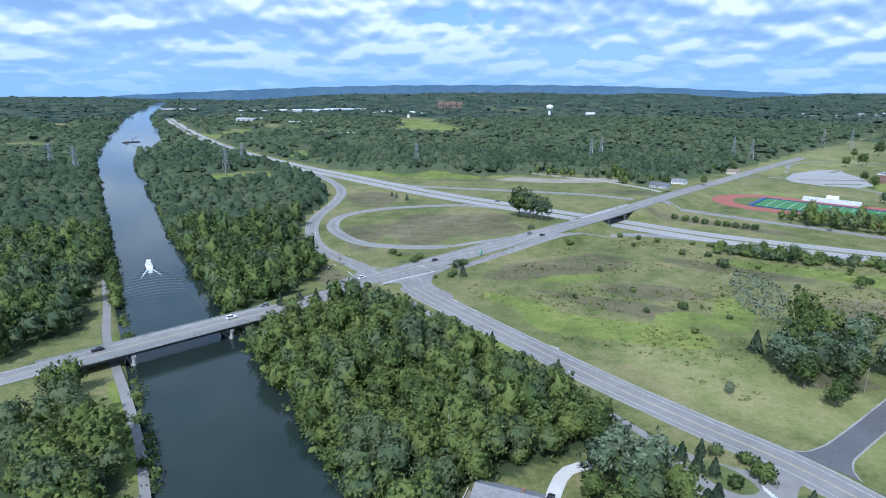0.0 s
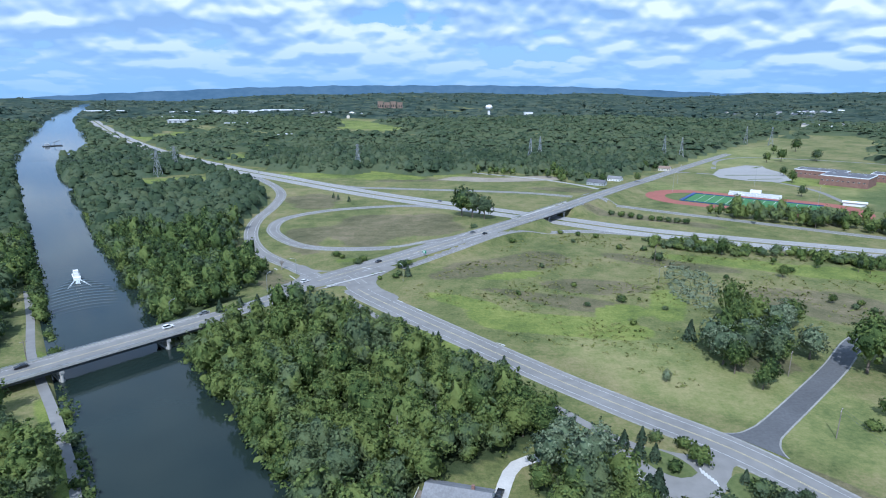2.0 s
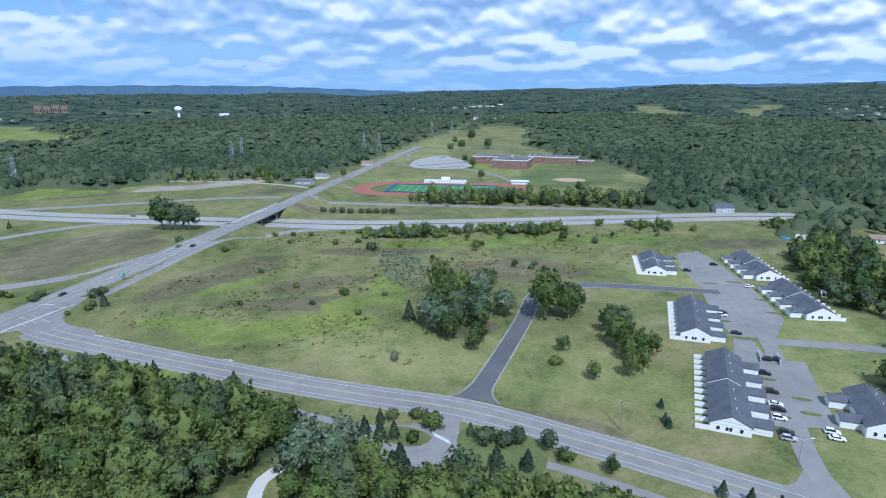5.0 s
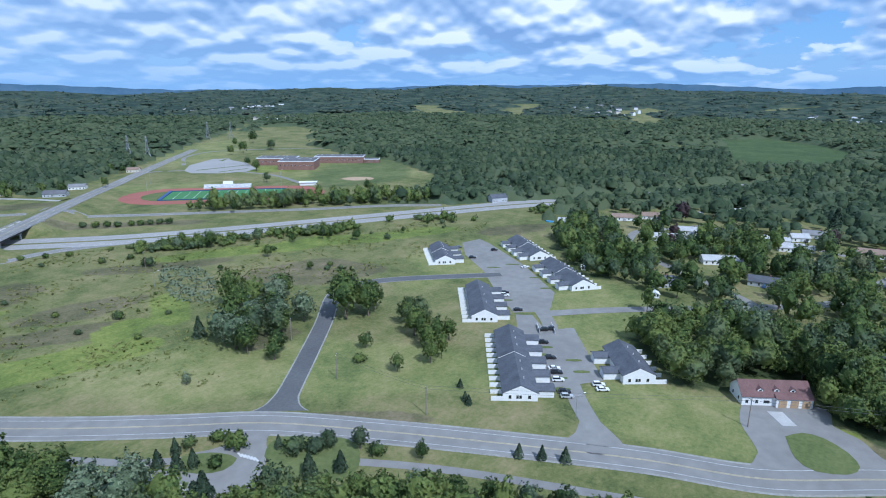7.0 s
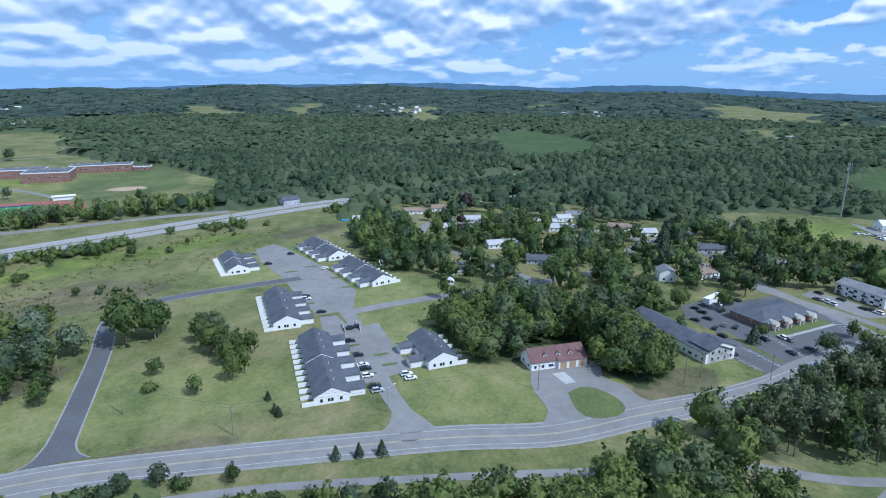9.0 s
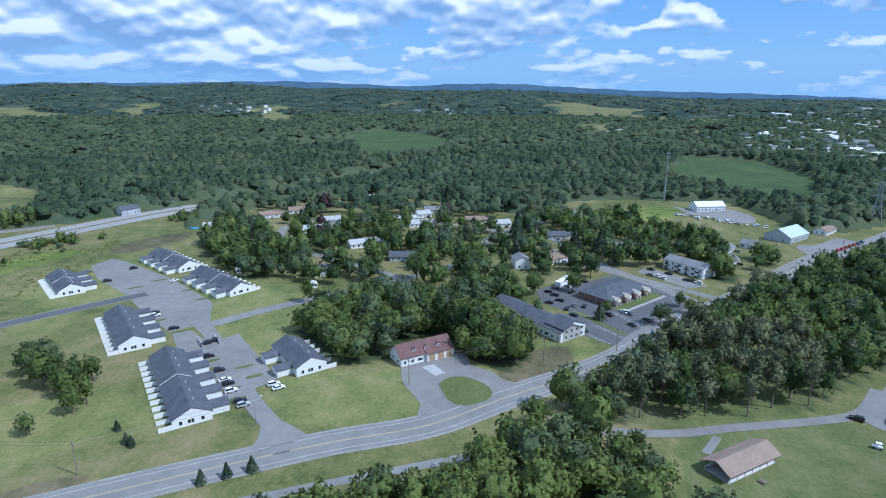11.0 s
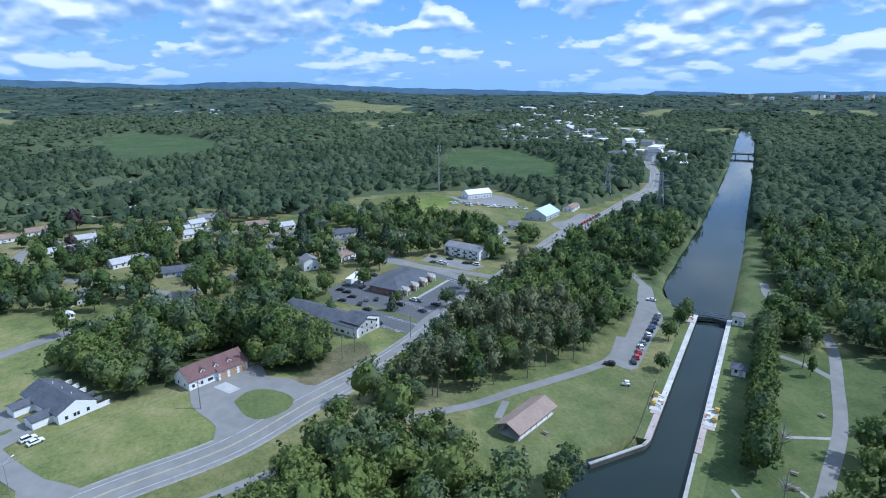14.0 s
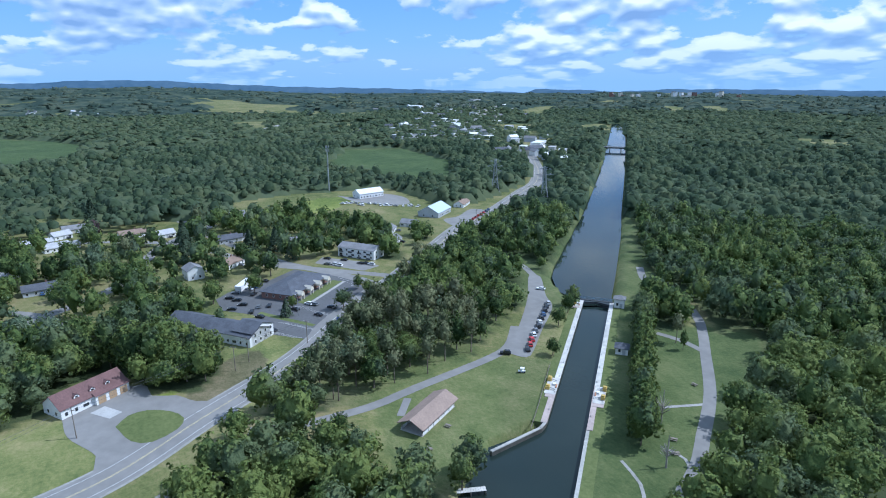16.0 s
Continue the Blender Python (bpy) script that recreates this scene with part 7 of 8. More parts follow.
# front lawns of the houses, towards the streets in the west
CLEAR += [(hx - d, hy - d * 0.12, 10 - d * 0.08) for hx, hy, _, _, _ in HOMES if hx > 340 for d in (13, 26)]
CLEAR += [(fx - d * 0.86, fy + d * 0.5, 24) for fx, fy, _, _, _ in FAR_T for d in (0, 36)]
CLEAR += [(452, 205, 13), (436, 188, 12), (400, 120, 10), (360, 95, 9), (440, 150, 10)]
VERGES = [[(101, -90), (142, -150), (168, -186), (152, -215), (128, -196), (104, -166), (88, -136), (76, -104), (82, -85)], [(-510, 1320), (-539, 1524), (-399, 1471), (-376, 1342), (-433, 1239), (-452, 1201)], [(-273, 966), (-232, 1044), (-203, 943), (-192, 859), (-220, 879)], [(-192, 2104), (-54, 2005), (69, 1605), (38, 1430), (-85, 1562)], [(-140, 773), (-67, 806), (13, 817), (114, 842), (96, 702), (18, 665), (-73, 689)], [(-239, 1103), (-182, 1244), (-159, 1170), (-199, 1044)], [(546, -103), (518, -172), (495, -193), (464, -172), (478, -147), (514, -97)],
          [(-88, 262), (-60, 268), (-40, 279), (-20, 264), (4, 238), (24, 218), (34, 224), (0, 280), (-30, 320), (-60, 300)], [(-88, 296), (-60, 300), (-40, 330), (-60, 372), (-72, 362), (-70, 330), (-74, 312)]]
OPENS = [OPEN_INTERCHANGE, OPEN_HOMES, OPEN_OFFICE, OPEN_LOCK, OPEN_PARK, OPEN_TOWN, OPEN_FARM, OPEN_FIELD, OPEN_FAR, OPEN_MEADOW, OPEN_BANK, OPEN_TRADE, OPEN_GLADE]


def inside(poly, x, y):
    hit = np.zeros(np.shape(x), bool)
    n = len(poly)
    for i in range(n):
        (x1, y1), (x2, y2) = poly[i], poly[(i + 1) % n]
        if y1 == y2:
            continue
        hit ^= ((y1 > y) != (y2 > y)) & (x < (x2 - x1) * (y - y1) / (y2 - y1) + x1)
    return hit


def wooded(x, y):
    ok = np.ones(np.shape(x), bool)
    for p in OPENS:
        ok &= ~inside(p, x, y)
    # far fields with crooked edges
    wx, wy = x + 45 * np.sin(y * 0.013 + 1) + 20 * np.sin(y * 0.05), y + 45 * np.sin(x * 0.011) + 20 * np.sin(x * 0.043)
    for p in FAR_FIELDS:
        ok &= ~inside(p, wx, wy)
    for pts, half, pad in ((CANAL, CANAL_HALF, 0.5), (LOCK, LOCK_HALF, 8), (POOL, POOL_HALF, 6)):
        d, at = along(pts, x, y)
        ok &= d > np.interp(at, np.arange(len(half)), half) + pad
    for p in VERGES:
        ok &= ~inside(p, x, y)
    far = np.hypot(x, y) > 1100
    patchy = np.sin(x * 0.0113 + 2.1 * np.sin(y * 0.0041)) + np.sin(y * 0.0097 + 1.7 * np.sin(x * 0.0036 + 1)) + 0.7 * np.sin((x + y) * 0.0231)
    ok &= ~(far & (patchy > 1.42))
    for p in EXTRA:
        ok |= inside(p, x, y)
    ok &= ~inside(OPEN_VERGE, x, y)
    for cx, cy, cr_ in CLEAR:
        ok &= np.hypot(x - cx, y - cy) > cr_
    nearby = np.hypot(x, y) < 700
    if np.any(nearby):
        bad = np.zeros(np.shape(x[nearby]), bool)
        for ln, half in ROAD_LINES:
            bad |= along(ln, x[nearby], y[nearby])[0] < half + 3.2
        ok[nearby] &= ~bad
    d, at = along(HIGHWAY, x, y)
    ok &= d > np.interp(at, [11.5, 12.5], [27, 17])
    for pts, w in ((R2, 17), (np.array(R1, float), 12), (np.array(RAMP_A, float), 12), (np.array(RAMP_C, float), 9), (np.array(RAMP_D, float), 9)):
        ok &= along(np.asarray(pts, float), x, y)[0] > w
    return ok


def wooded_free(x, y):
    """True where no road or path runs."""
    return all(along(ln, np.array([x]), np.array([y]))[0][0] > half + 2.5 for ln, half in ROAD_LINES)


def scatter(r0, r1, gap, seed, thin=1.0):
    rng = np.random.default_rng(seed)
    n = int(2 * r1 / gap)
    gx, gy = np.meshgrid(np.arange(n) * gap - r1, np.arange(n) * gap - r1)
    x = (gx + rng.uniform(-0.42, 0.42, gx.shape) * gap).ravel()
    y = (gy + rng.uniform(-0.42, 0.42, gx.shape) * gap).ravel()
    r = np.hypot(x, y)
    az = np.degrees(np.arctan2(-x, y))
    az = np.where(az > 120, az - 360, az)
    k = (r >= r0) & (r < r1) & (az < 40) & (az > -159.5)
    x, y = x[k], y[k]
    k = wooded(x, y)
    x, y = x[k], y[k]
    thin = np.where(inside(TOWN, x, y), 0.7, thin)
    keep = rng.uniform(0, 1, len(x)) < np.where(inside(SUBURB, x, y), np.where(np.sin(x * 0.055 + 1.0) * np.sin(y * 0.06) > -0.15, 0.72, 0.25), thin)
    return x[keep], y[keep], rng


def joined(name, kinds, x, y, rng, mat, label, scale=(0.8, 1.2), smooth=False):
    """One mesh of many trees, each a turned and scaled copy of one of the kinds."""
    Vs, Fs, Ns, o = [], [], [], 0
    which = rng.integers(0, len(kinds), len(x))
    z = land(x, y)
    for k, (V, F, *N) in enumerate(kinds):
        m = np.nonzero(which == k)[0]
        if not len(m):
            continue
        a = rng.uniform(0, 2 * np.pi, len(m))
        s = rng.uniform(*scale, len(m))
        sz = s * rng.uniform(0.82, 1.2, len(m))
        X = (V[None, :, 0] * np.cos(a)[:, None] - V[None, :, 1] * np.sin(a)[:, None]) * s[:, None] + x[m][:, None]
        Y = (V[None, :, 0] * np.sin(a)[:, None] + V[None, :, 1] * np.cos(a)[:, None]) * s[:, None] + y[m][:, None]
        Z = V[None, :, 2] * sz[:, None] + z[m][:, None]
        Vs.append(np.stack([X, Y, Z], -1).reshape(-1, 3))
        if N:
            nx, ny = N[0][None, :, 0], N[0][None, :, 1]
            Ns.append(np.stack([nx * np.cos(a)[:, None] - ny * np.sin(a)[:, None], nx * np.sin(a)[:, None] + ny * np.cos(a)[:, None], np.repeat(N[0][None, :, 2], len(m), axis=0)], -1).reshape(-1, 3))
        f = np.asarray(F)
        Fs.append((f[None] + (np.arange(len(m)) * len(V))[:, None, None] + o).reshape(-1, 4))
        o += len(V) * len(m)
    ob = mesh_object(name, np.concatenate(Vs), np.concatenate(Fs), mat, smooth=smooth, normals=np.concatenate(Ns) if Ns else None)
    return tagged(ob, label, "woodland", kind="stuff")


def clump(seed, n, size, r, h, seg=6, rings=2):
    """A crown in woods far off: a lumpy dome under a ragged top."""
    rng = np.random.default_rng(seed)
    t, p = np.meshgrid((0.5, 1.15, 1.75)[:rings + 1], np.arange(seg) * 2 * np.pi / seg, indexing="ij")
    p = p + 0.5 * np.arange(rings + 1)[:, None]
    d = np.stack([np.sin(t) * np.cos(p), np.sin(t) * np.sin(p), np.cos(t)], -1).reshape(-1, 3)
    mid_ = np.array((0, 0, h * 0.5))
    V = mid_ + d * np.array((r, r, h * 0.5)) * rng.uniform(0.72, 1.08, (len(d), 1))
    F = [(i * seg + k, (i + 1) * seg + k, (i + 1) * seg + (k + 1) % seg, i * seg + (k + 1) % seg) for i in range(rings) for k in range(seg)]
    F += [(0, 1, 2, 3), (0, 3, 4, 5)]
    z = rng.uniform(-0.1, 1, n)
    a = rng.uniform(0, 2 * np.pi, n)
    q = np.sqrt(np.maximum(0, 1 - z * z))
    e = np.stack([q * np.cos(a), q * np.sin(a), z], 1)
    W, G = cards(rng, mid_ + e * np.array((r, r, h * 0.5)) * rng.uniform(0.85, 1.12, (n, 1)), e + np.array((0, 0, 0.5)), size, 0.4)
    return np.vstack([V, W]), np.vstack([np.array(F), G + len(V)]), np.vstack([unit(d + np.array((0, 0, 0.35)) + rng.normal(0, 0.15, d.shape)), np.repeat(unit(e + np.array((0, 0, 0.5)) + rng.normal(0, 0.25, e.shape)), 4, axis=0)])


# the woods near the canal: trees of their own in the stretch below the bridge, the rest joined
x, y, rng = scatter(106, 262, 6.6, 1)
own = (along(CANAL, x, y)[0] < 62) & (x > -80) & (y > 120) & (y < 275) & (along(CANAL, x, y)[1] < 9)
own &= (x * 0.866 + y * 0.5) > 20
pick = np.nonzero(own)[0][:230]
TOWPATH = np.array([(-20, 290), (20, 222), (38, 201), (56, 176), (68, 158)], float)
for i in pick:
    q = rng.uniform()
    if y[i] > 205 and along(TOWPATH, x[i:i + 1], y[i:i + 1])[0][0] < 9:
        continue
    dr = min(along(R2, x[i:i + 1], y[i:i + 1])[0][0], along(np.array(R1, float), x[i:i + 1], y[i:i + 1])[0][0] + 8)
    plant("silver" if q < 0.26 else "tall" if q < 0.38 else "broad", float(x[i]), float(y[i]), rng.uniform(0.72, 1.02) * float(np.clip((dr - 2) / 52, 0.36, 1.0) if y[i] > 205 else 1.0), group="trees of the canal woods")
rest = np.ones(len(x), bool)
rest[pick] = False
pines = rest & inside(GROVE, x, y)
rest &= ~pines
near = [broadleaf(200 + i, 520, 0.72, 11.0 + 1.2 * i, 5.2, 14, 0.10, 0.76) for i in range(6)]
joined("woodland", near, x[rest], y[rest], rng, M_LEAF, "dense mixed green woodland beside the canal", (0.6, 1.12), True)
for i in np.nonzero(pines)[0]:
    edge_gap = along(np.array([(168, -62), (178, -108), (196, -128), (215, -156)], float), x[i:i + 1], y[i:i + 1])[0][0]
    if edge_gap < 9 and rng.uniform() < 0.35:
        continue
    q = rng.uniform()
    plant("pine" if q < 0.62 else "broad" if q < 0.86 else "silver", float(x[i]), float(y[i]), rng.uniform(0.75, 1.05) * (1 if q < 0.62 else 0.95), group="trees of the lock park")
x, y, rng = scatter(262, 480, 7.5, 2)
mid = [broadleaf(220 + i, 140, 1.05, 11.0 + 1.1 * i, 4.9, 7, 0.0, 0.74) for i in range(6)]
joined("woodland", mid, x, y, rng, M_LEAF, "dense green woodland", (0.6, 1.15), True)
x, y, rng = scatter(480, 1000, 8.8, 3)
farther = [clump(240 + i, 9, 2.0, 3.9 + 0.28 * i, 9.0 + 0.7 * i) for i in range(8)]
joined("woodland", farther, x, y, rng, M_LEAF_FAR_HAZED, "far green woodland", (0.7, 1.3), True)
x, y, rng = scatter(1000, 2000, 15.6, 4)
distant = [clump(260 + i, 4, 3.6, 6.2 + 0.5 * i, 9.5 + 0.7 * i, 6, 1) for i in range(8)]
joined("woodland", distant, x, y, rng, M_LEAF_FAR_HAZED, "distant green woodland", (0.7, 1.35), True)
# the farthest woods: clumps that grow with the distance
rng = np.random.default_rng(9)
rr = np.exp(rng.uniform(np.log(1950), np.log(4850), 10000))
aa = np.radians(rng.uniform(-160, 40, 10000))
x, y = -rr * np.sin(aa), rr * np.cos(aa)
k = wooded(x, y)
x, y = x[k], y[k]
hills = [clump(280 + i, 3, 8.0, 13.0, 11, 6, 1) for i in range(8)]
joined("woodland", hills, x, y, rng, M_LEAF_HILL_HAZED, "woods on the far hills", (0.6, 1.4), True)
# closed canopy under the crowns of the far woods
def canopy(name, rad, step, lift, mat, label, closed=False):
    ang = np.radians(np.arange(-163, 42, step))
    R, A = np.meshgrid(np.array(rad), ang, indexing="ij")
    crng_ = np.random.default_rng(77)
    X, Y = -R * np.sin(A), R * np.cos(A)
    ok = wooded(X.ravel(), Y.ravel()).reshape(X.shape) & ~inside(SUBURB, X, Y) & ~inside(TOWN, X, Y)
    Z = land(X, Y) + np.where(ok, lift * crng_.uniform(0.7, 1.25, X.shape), -0.6)
    n, m = X.shape
    i, j = np.meshgrid(np.arange(n - 1), np.arange(m - 1), indexing="ij")
    any_ok = ok[:-1, :-1] | ok[1:, :-1] | ok[1:, 1:] | ok[:-1, 1:]
    all_ok = ok[:-1, :-1] & ok[1:, :-1] & ok[1:, 1:] & ok[:-1, 1:]
    use = any_ok if closed else all_ok
    i, j = i[use], j[use]
    F = np.stack([i * m + j, (i + 1) * m + j, (i + 1) * m + j + 1, i * m + j + 1], 1)
    tagged(mesh_object(name, np.stack([X, Y, Z], -1).reshape(-1, 3), F, mat, smooth=True), label, "woodland", kind="stuff")


rad = [474.0]
while rad[-1] < 2000:
    rad.append(rad[-1] + max(6.0, rad[-1] * 0.012))
canopy("understorey", rad, 0.75, 7.6, M_LEAF_FAR_HAZED, "closed green understorey of the far woods", True)
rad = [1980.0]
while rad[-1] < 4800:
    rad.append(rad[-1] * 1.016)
canopy("understorey", rad, 0.5, 8.0, M_LEAF_HILL_HAZED, "closed woods of the far hills", True)
# low trees in front of the playing field
rng = np.random.default_rng(12)
gx, gy = rng.uniform(270, 490, 900), rng.uniform(330, 510, 900)
k = inside(STRIP_WOOD, gx, gy) & (along(HIGHWAY, gx, gy)[0] > 34) & (along(np.array(RAMP_D, float), gx, gy)[0] > 8)
joined("woodland", mid, gx[k], gy[k], rng, M_LEAF, "belt of trees between the ramp and the playing field", (0.5, 1.05), True)

# ---- single trees ----
for k, tx, ty, ts in (("broad", 158, 243, 1.15), ("broad", 163, 233, 1.1), ("silver", 131, 202, 1.0), ("silver", 132, 213, 0.95), ("broad", 131, 194, 0.75), ("broad", 134, 181, 0.62), ("broad", 139, 185, 0.7), ("broad", 150, 198, 0.9), ("silver", 155, 204, 1.05), ("silver", 149, 214, 1.0), ("broad", 143, 206, 0.95), ("broad", 143, 222, 1.0), ("broad", 152, 228, 1.05), ("silver", 168, 225, 1.0), ("silver", 176, 232, 0.95), ("broad", 183, 236, 0.9), ("silver", 168, 203, 0.95), ("broad", 160, 214, 0.95), ("spruce", 129, 225, 0.75),
                      ("broad", 182, 190, 1.5), ("broad", 191, 184, 1.35), ("silver", 193, 196, 1.3), ("broad", 200, 188, 1.0), ("broad", 164, 160, 0.55), ("bush", 153, 153, 1.3), ("broad", 156, 136, 0.55), ("broad", 186, 152, 0.95), ("broad", 194, 163, 0.9), ("broad", 179, 139, 0.75), ("broad", 201, 161, 0.85), ("broad", 193, 153, 0.85), ("tall", 183, 146, 0.75), ("broad", 206, 172, 0.7), ("broad", 169, 130, 0.7), ("tall", 175, 129, 0.7), ("broad", 186, 140, 0.85), ("broad", 191, 137, 0.7),
                      ("silver", 44, 140, 1.2), ("silver", 52, 134, 1.3), ("silver", 58, 140, 1.2), ("silver", 50, 146, 1.05), ("broad", 80, 113, 1.0), ("broad", 64, 486, 1.5), ("broad", 72, 480, 1.4), ("broad", 81, 473, 1.35), ("silver", 201, 365, 0.75), ("broad", 217, 352, 0.75), ("broad", 156, -50, 0.55), ("broad", 120, -75, 1.0), ("broad", 116, -70, 0.8), ("broad", 206, -186, 0.8), ("broad", 200, -178, 0.7), ("spruce", 260.7, -61.1, 0.9), ("broad", 256.4, -87.5, 0.75), ("broad", 270.4, -105.5, 0.6), ("broad", 168, -143, 0.62), ("broad", 190, -164, 0.7), ("silver", 102, 190, 0.3)):
    plant(k, tx, ty, ts * (1.2 if ty > 178 and tx < 186 else 1.0))
for k, tx, ty, ts in (("broad", 411, 77, 1.2), ("broad", 365, 89, 1.0), ("broad", 343, 103, 1.0), ("purple", 465, 18, 1.6), ("spruce", 455, 133, 1.1), ("broad", 315, 29, 1.2), ("broad", 353, -4, 1.3), ("broad", 294, -34, 1.0), ("pine", 456, -48, 1.1), ("broad", 398, -75, 1.3), ("broad", 324, -69, 1.0), ("broad", 322, -61, 0.7), ("spruce", 372, -30, 1.8), ("broad", 423, 60, 1.2), ("silver", 372, 16, 1.2), ("broad", 346, 56, 0.9), ("broad", 305, 74, 0.9), ("tall", 276, 80, 0.9),
                      ("spruce", 424, 168, 1.6), ("spruce", 522, 20, 1.8), ("spruce", 507, 0, 1.7), ("spruce", 402, -33, 2.1), ("spruce", 373, -84, 1.6), ("spruce", 401, 150, 1.5), ("spruce", 410, -3, 1.7), ("purple", 491, 122, 1.9), ("purple", 401, 105, 1.5), ("spruce", 385, -70, 1.6), ("broad", 380, 50, 1.2), ("broad", 400, 30, 1.2), ("broad", 440, 90, 1.1), ("broad", 330, -5, 1.2), ("broad", 345, 25, 1.2), ("pine", 390, 0, 1.1), ("broad", 300, -55, 0.9), ("broad", 360, -60, 1.0)):
    plant(k, tx, ty, ts)
for k, tx, ty, ts in (("tall", 262, 321, 0.4), ("tall", 282, 306, 0.5), ("tall", 298, 294, 0.4), ("tall", 354, 275, 0.45), ("broad", 224, 262, 0.42), ("pine", 152, -195, 0.7), ("tall", 146, -192, 0.5), ("broad", 237, 329, 0.4), ("broad", 327, 277, 0.4), ("broad", 416, 551, 0.9), ("broad", 492, 690, 0.9),
                      ("broad", 345, 760, 0.9), ("broad", 352, 745, 0.9), ("broad", 380, 775, 0.8), ("purple", 437, 113, 1.2), ("purple", 512, 125, 1.2), ("broad", 255, 68, 1.1), ("broad", 261, 62, 1.0), ("broad", 118, 94, 0.45), ("broad", 111, 112, 0.5), ("broad", 106, 119, 0.45), ("broad", 244, 645, 0.9),
                      ("broad", 285, 645, 0.7), ("broad", 230, 665, 0.8), ("broad", 700, 960, 1.5), ("broad", 640, 930, 1.1), ("pine", 320, 128, 0.5), ("broad", 280, -104, 0.6), ("broad", 268, -66, 0.5)):
    plant(k, tx, ty, ts)
for tx, ty, ts in ((70.3, 152, 0.62), (72.8, 146.5, 0.6), (76.4, 144, 0.62), (76.8, 154, 0.55), (63.4, 121, 1.35), (68, 125, 1.1), (96.9, 132, 0.5), (93.2, 114.3, 0.75), (100.4, 109.3, 0.7), (142, 60, 0.55), (136, 72, 0.45), (139, 66, 0.5), (160, 109.6, 0.4), (153.5, 103, 0.4), (152, 100.5, 0.4), (6, 243, 0.6), (13, 238, 0.55), (19, 233, 0.5), (21.3, 233, 0.5), (-38.5, 287, 0.5), (-21.5, 278, 0.55), (-1.7, 254, 0.6), (12, 325, 0.75),
                   (44, 205, 0.6), (-55.4, 285, 0.62), (-62, 276, 0.62), (-70, 275, 0.6), (-77, 266, 0.6), (-45, 288, 0.5), (440, 130, 1.1), (430, 120, 1.0), (345, 60, 1.2), (352, -88, 1.3), (330, 60, 0.9), (-34, 560, 0.6), (-50, 580, 0.55), (-45, 572, 0.5)):
    plant("spruce", tx, ty, ts, group="spruces")
for tx, ty, ts in ((81.3, 154, 1.2), (88.1, 149.5, 1.3), (89, 142, 1.7), (80, 139, 1.2), (98.2, 126.5, 1.7), (101.9, 122, 1.3), (4.9, 323, 1.0), (7, 327, 1.1), (-4, 321, 0.8), (-17.5, 350, 1.3), (-13.6, 356, 1.1), (-26.8, 275, 2.0), (-20, 270, 1.5), (-14.4, 266, 1.2), (103, 122, 1.4), (112, 106, 1.3), (109, 124, 1.0), (118, 273, 1.4), (170, 344, 1.8), (306, 274, 1.4), (9, 340, 1.6), (13, 345, 1.4), (67, 437, 1.4), (88, 395, 1.2), (129, 418, 1.0), (140, 411, 1.0), (151, 404, 1.1), (156, 372, 1.2), (171, 367, 1.1), (237, 313, 1.3),
                   (236, 258, 1.0), (235, 248, 0.9), (-45, 294, 1.3), (-40, 300, 1.1), (-26, 282, 1.4), (-32, 371, 1.4), (-15, 358, 1.1), (-28, 366, 1.1), (192, 481, 1.5), (198, 474, 1.5), (204, 468, 1.5), (209, 462, 1.6)):
    plant("bush", tx, ty, ts, group="bushes of the verge")
for i in range(5):
    plant("bush", 217 + i * 5.5, 457 - i * 3.6, 1.6, group="bushes of the verge")
brng = np.random.default_rng(44)
for i in range(46):
    bx, by = brng.uniform(20, 420), brng.uniform(225, 470)
    dh = along(HIGHWAY, np.array([bx]), np.array([by]))[0][0]
    if inside(MEADOW, bx, by) and dh > 26 and wooded_free(bx, by):
        plant("bush", float(bx), float(by), float(brng.uniform(0.3, 1.0)), "shrub in the rough meadow", "shrubs of the meadow")
for i in range(26):
    k = i / 25.0
    rx, ry = 209 + 96 * k, -62 - 96 * k
    q = brng.uniform()
    plant("pine" if q < 0.45 else "broad" if q < 0.8 else "silver", float(rx + brng.uniform(-2, 2) - 1.5), float(ry + brng.uniform(-2, 2) - 1.5), float(brng.uniform(0.7, 1.0)), group="trees of the lock park")
for k, tx, ty, ts in (("broad", 332, 419, 1.0), ("broad", 353, 421, 1.05), ("broad", 341, 444, 0.9), ("tall", 345, 430, 0.9), ("broad", 338, 428, 0.9), ("broad", 375, 380, 0.8), ("silver", 224, 365, 0.8), ("broad", 211, 377, 0.6), ("tall", 278, 310, 0.62), ("broad", 291, 290, 0.62), ("broad", 259, 320, 0.5), ("broad", 226, 304, 0.55), ("broad", 401, 411, 0.8), ("broad", 373, 405, 0.7), ("tall", 294, 437, 0.7), ("tall", 279, 464, 0.65), ("tall", 286, 452, 0.6), ("broad", 444, 424, 0.9), ("broad", 467, 638, 1.1), ("broad", 585, 830, 1.4), ("broad", 640, 828, 1.4), ("broad", 556, 821, 1.0), ("broad", 648, 842, 1.2)):
    plant(k, tx, ty, ts)
for k, tx, ty, ts in (("broad", 43, 168, 1.05), ("broad", 47, 158, 1.0), ("tall", 39, 178, 0.85), ("broad", 34, 187, 0.95), ("silver", 51, 151, 0.9), ("broad", 37, 170, 1.0), ("broad", 29, 196, 0.85), ("broad", 41, 160, 1.0), ("broad", 30, 182, 1.0)):
    plant(k, tx, ty, ts, group="trees of the canal woods")
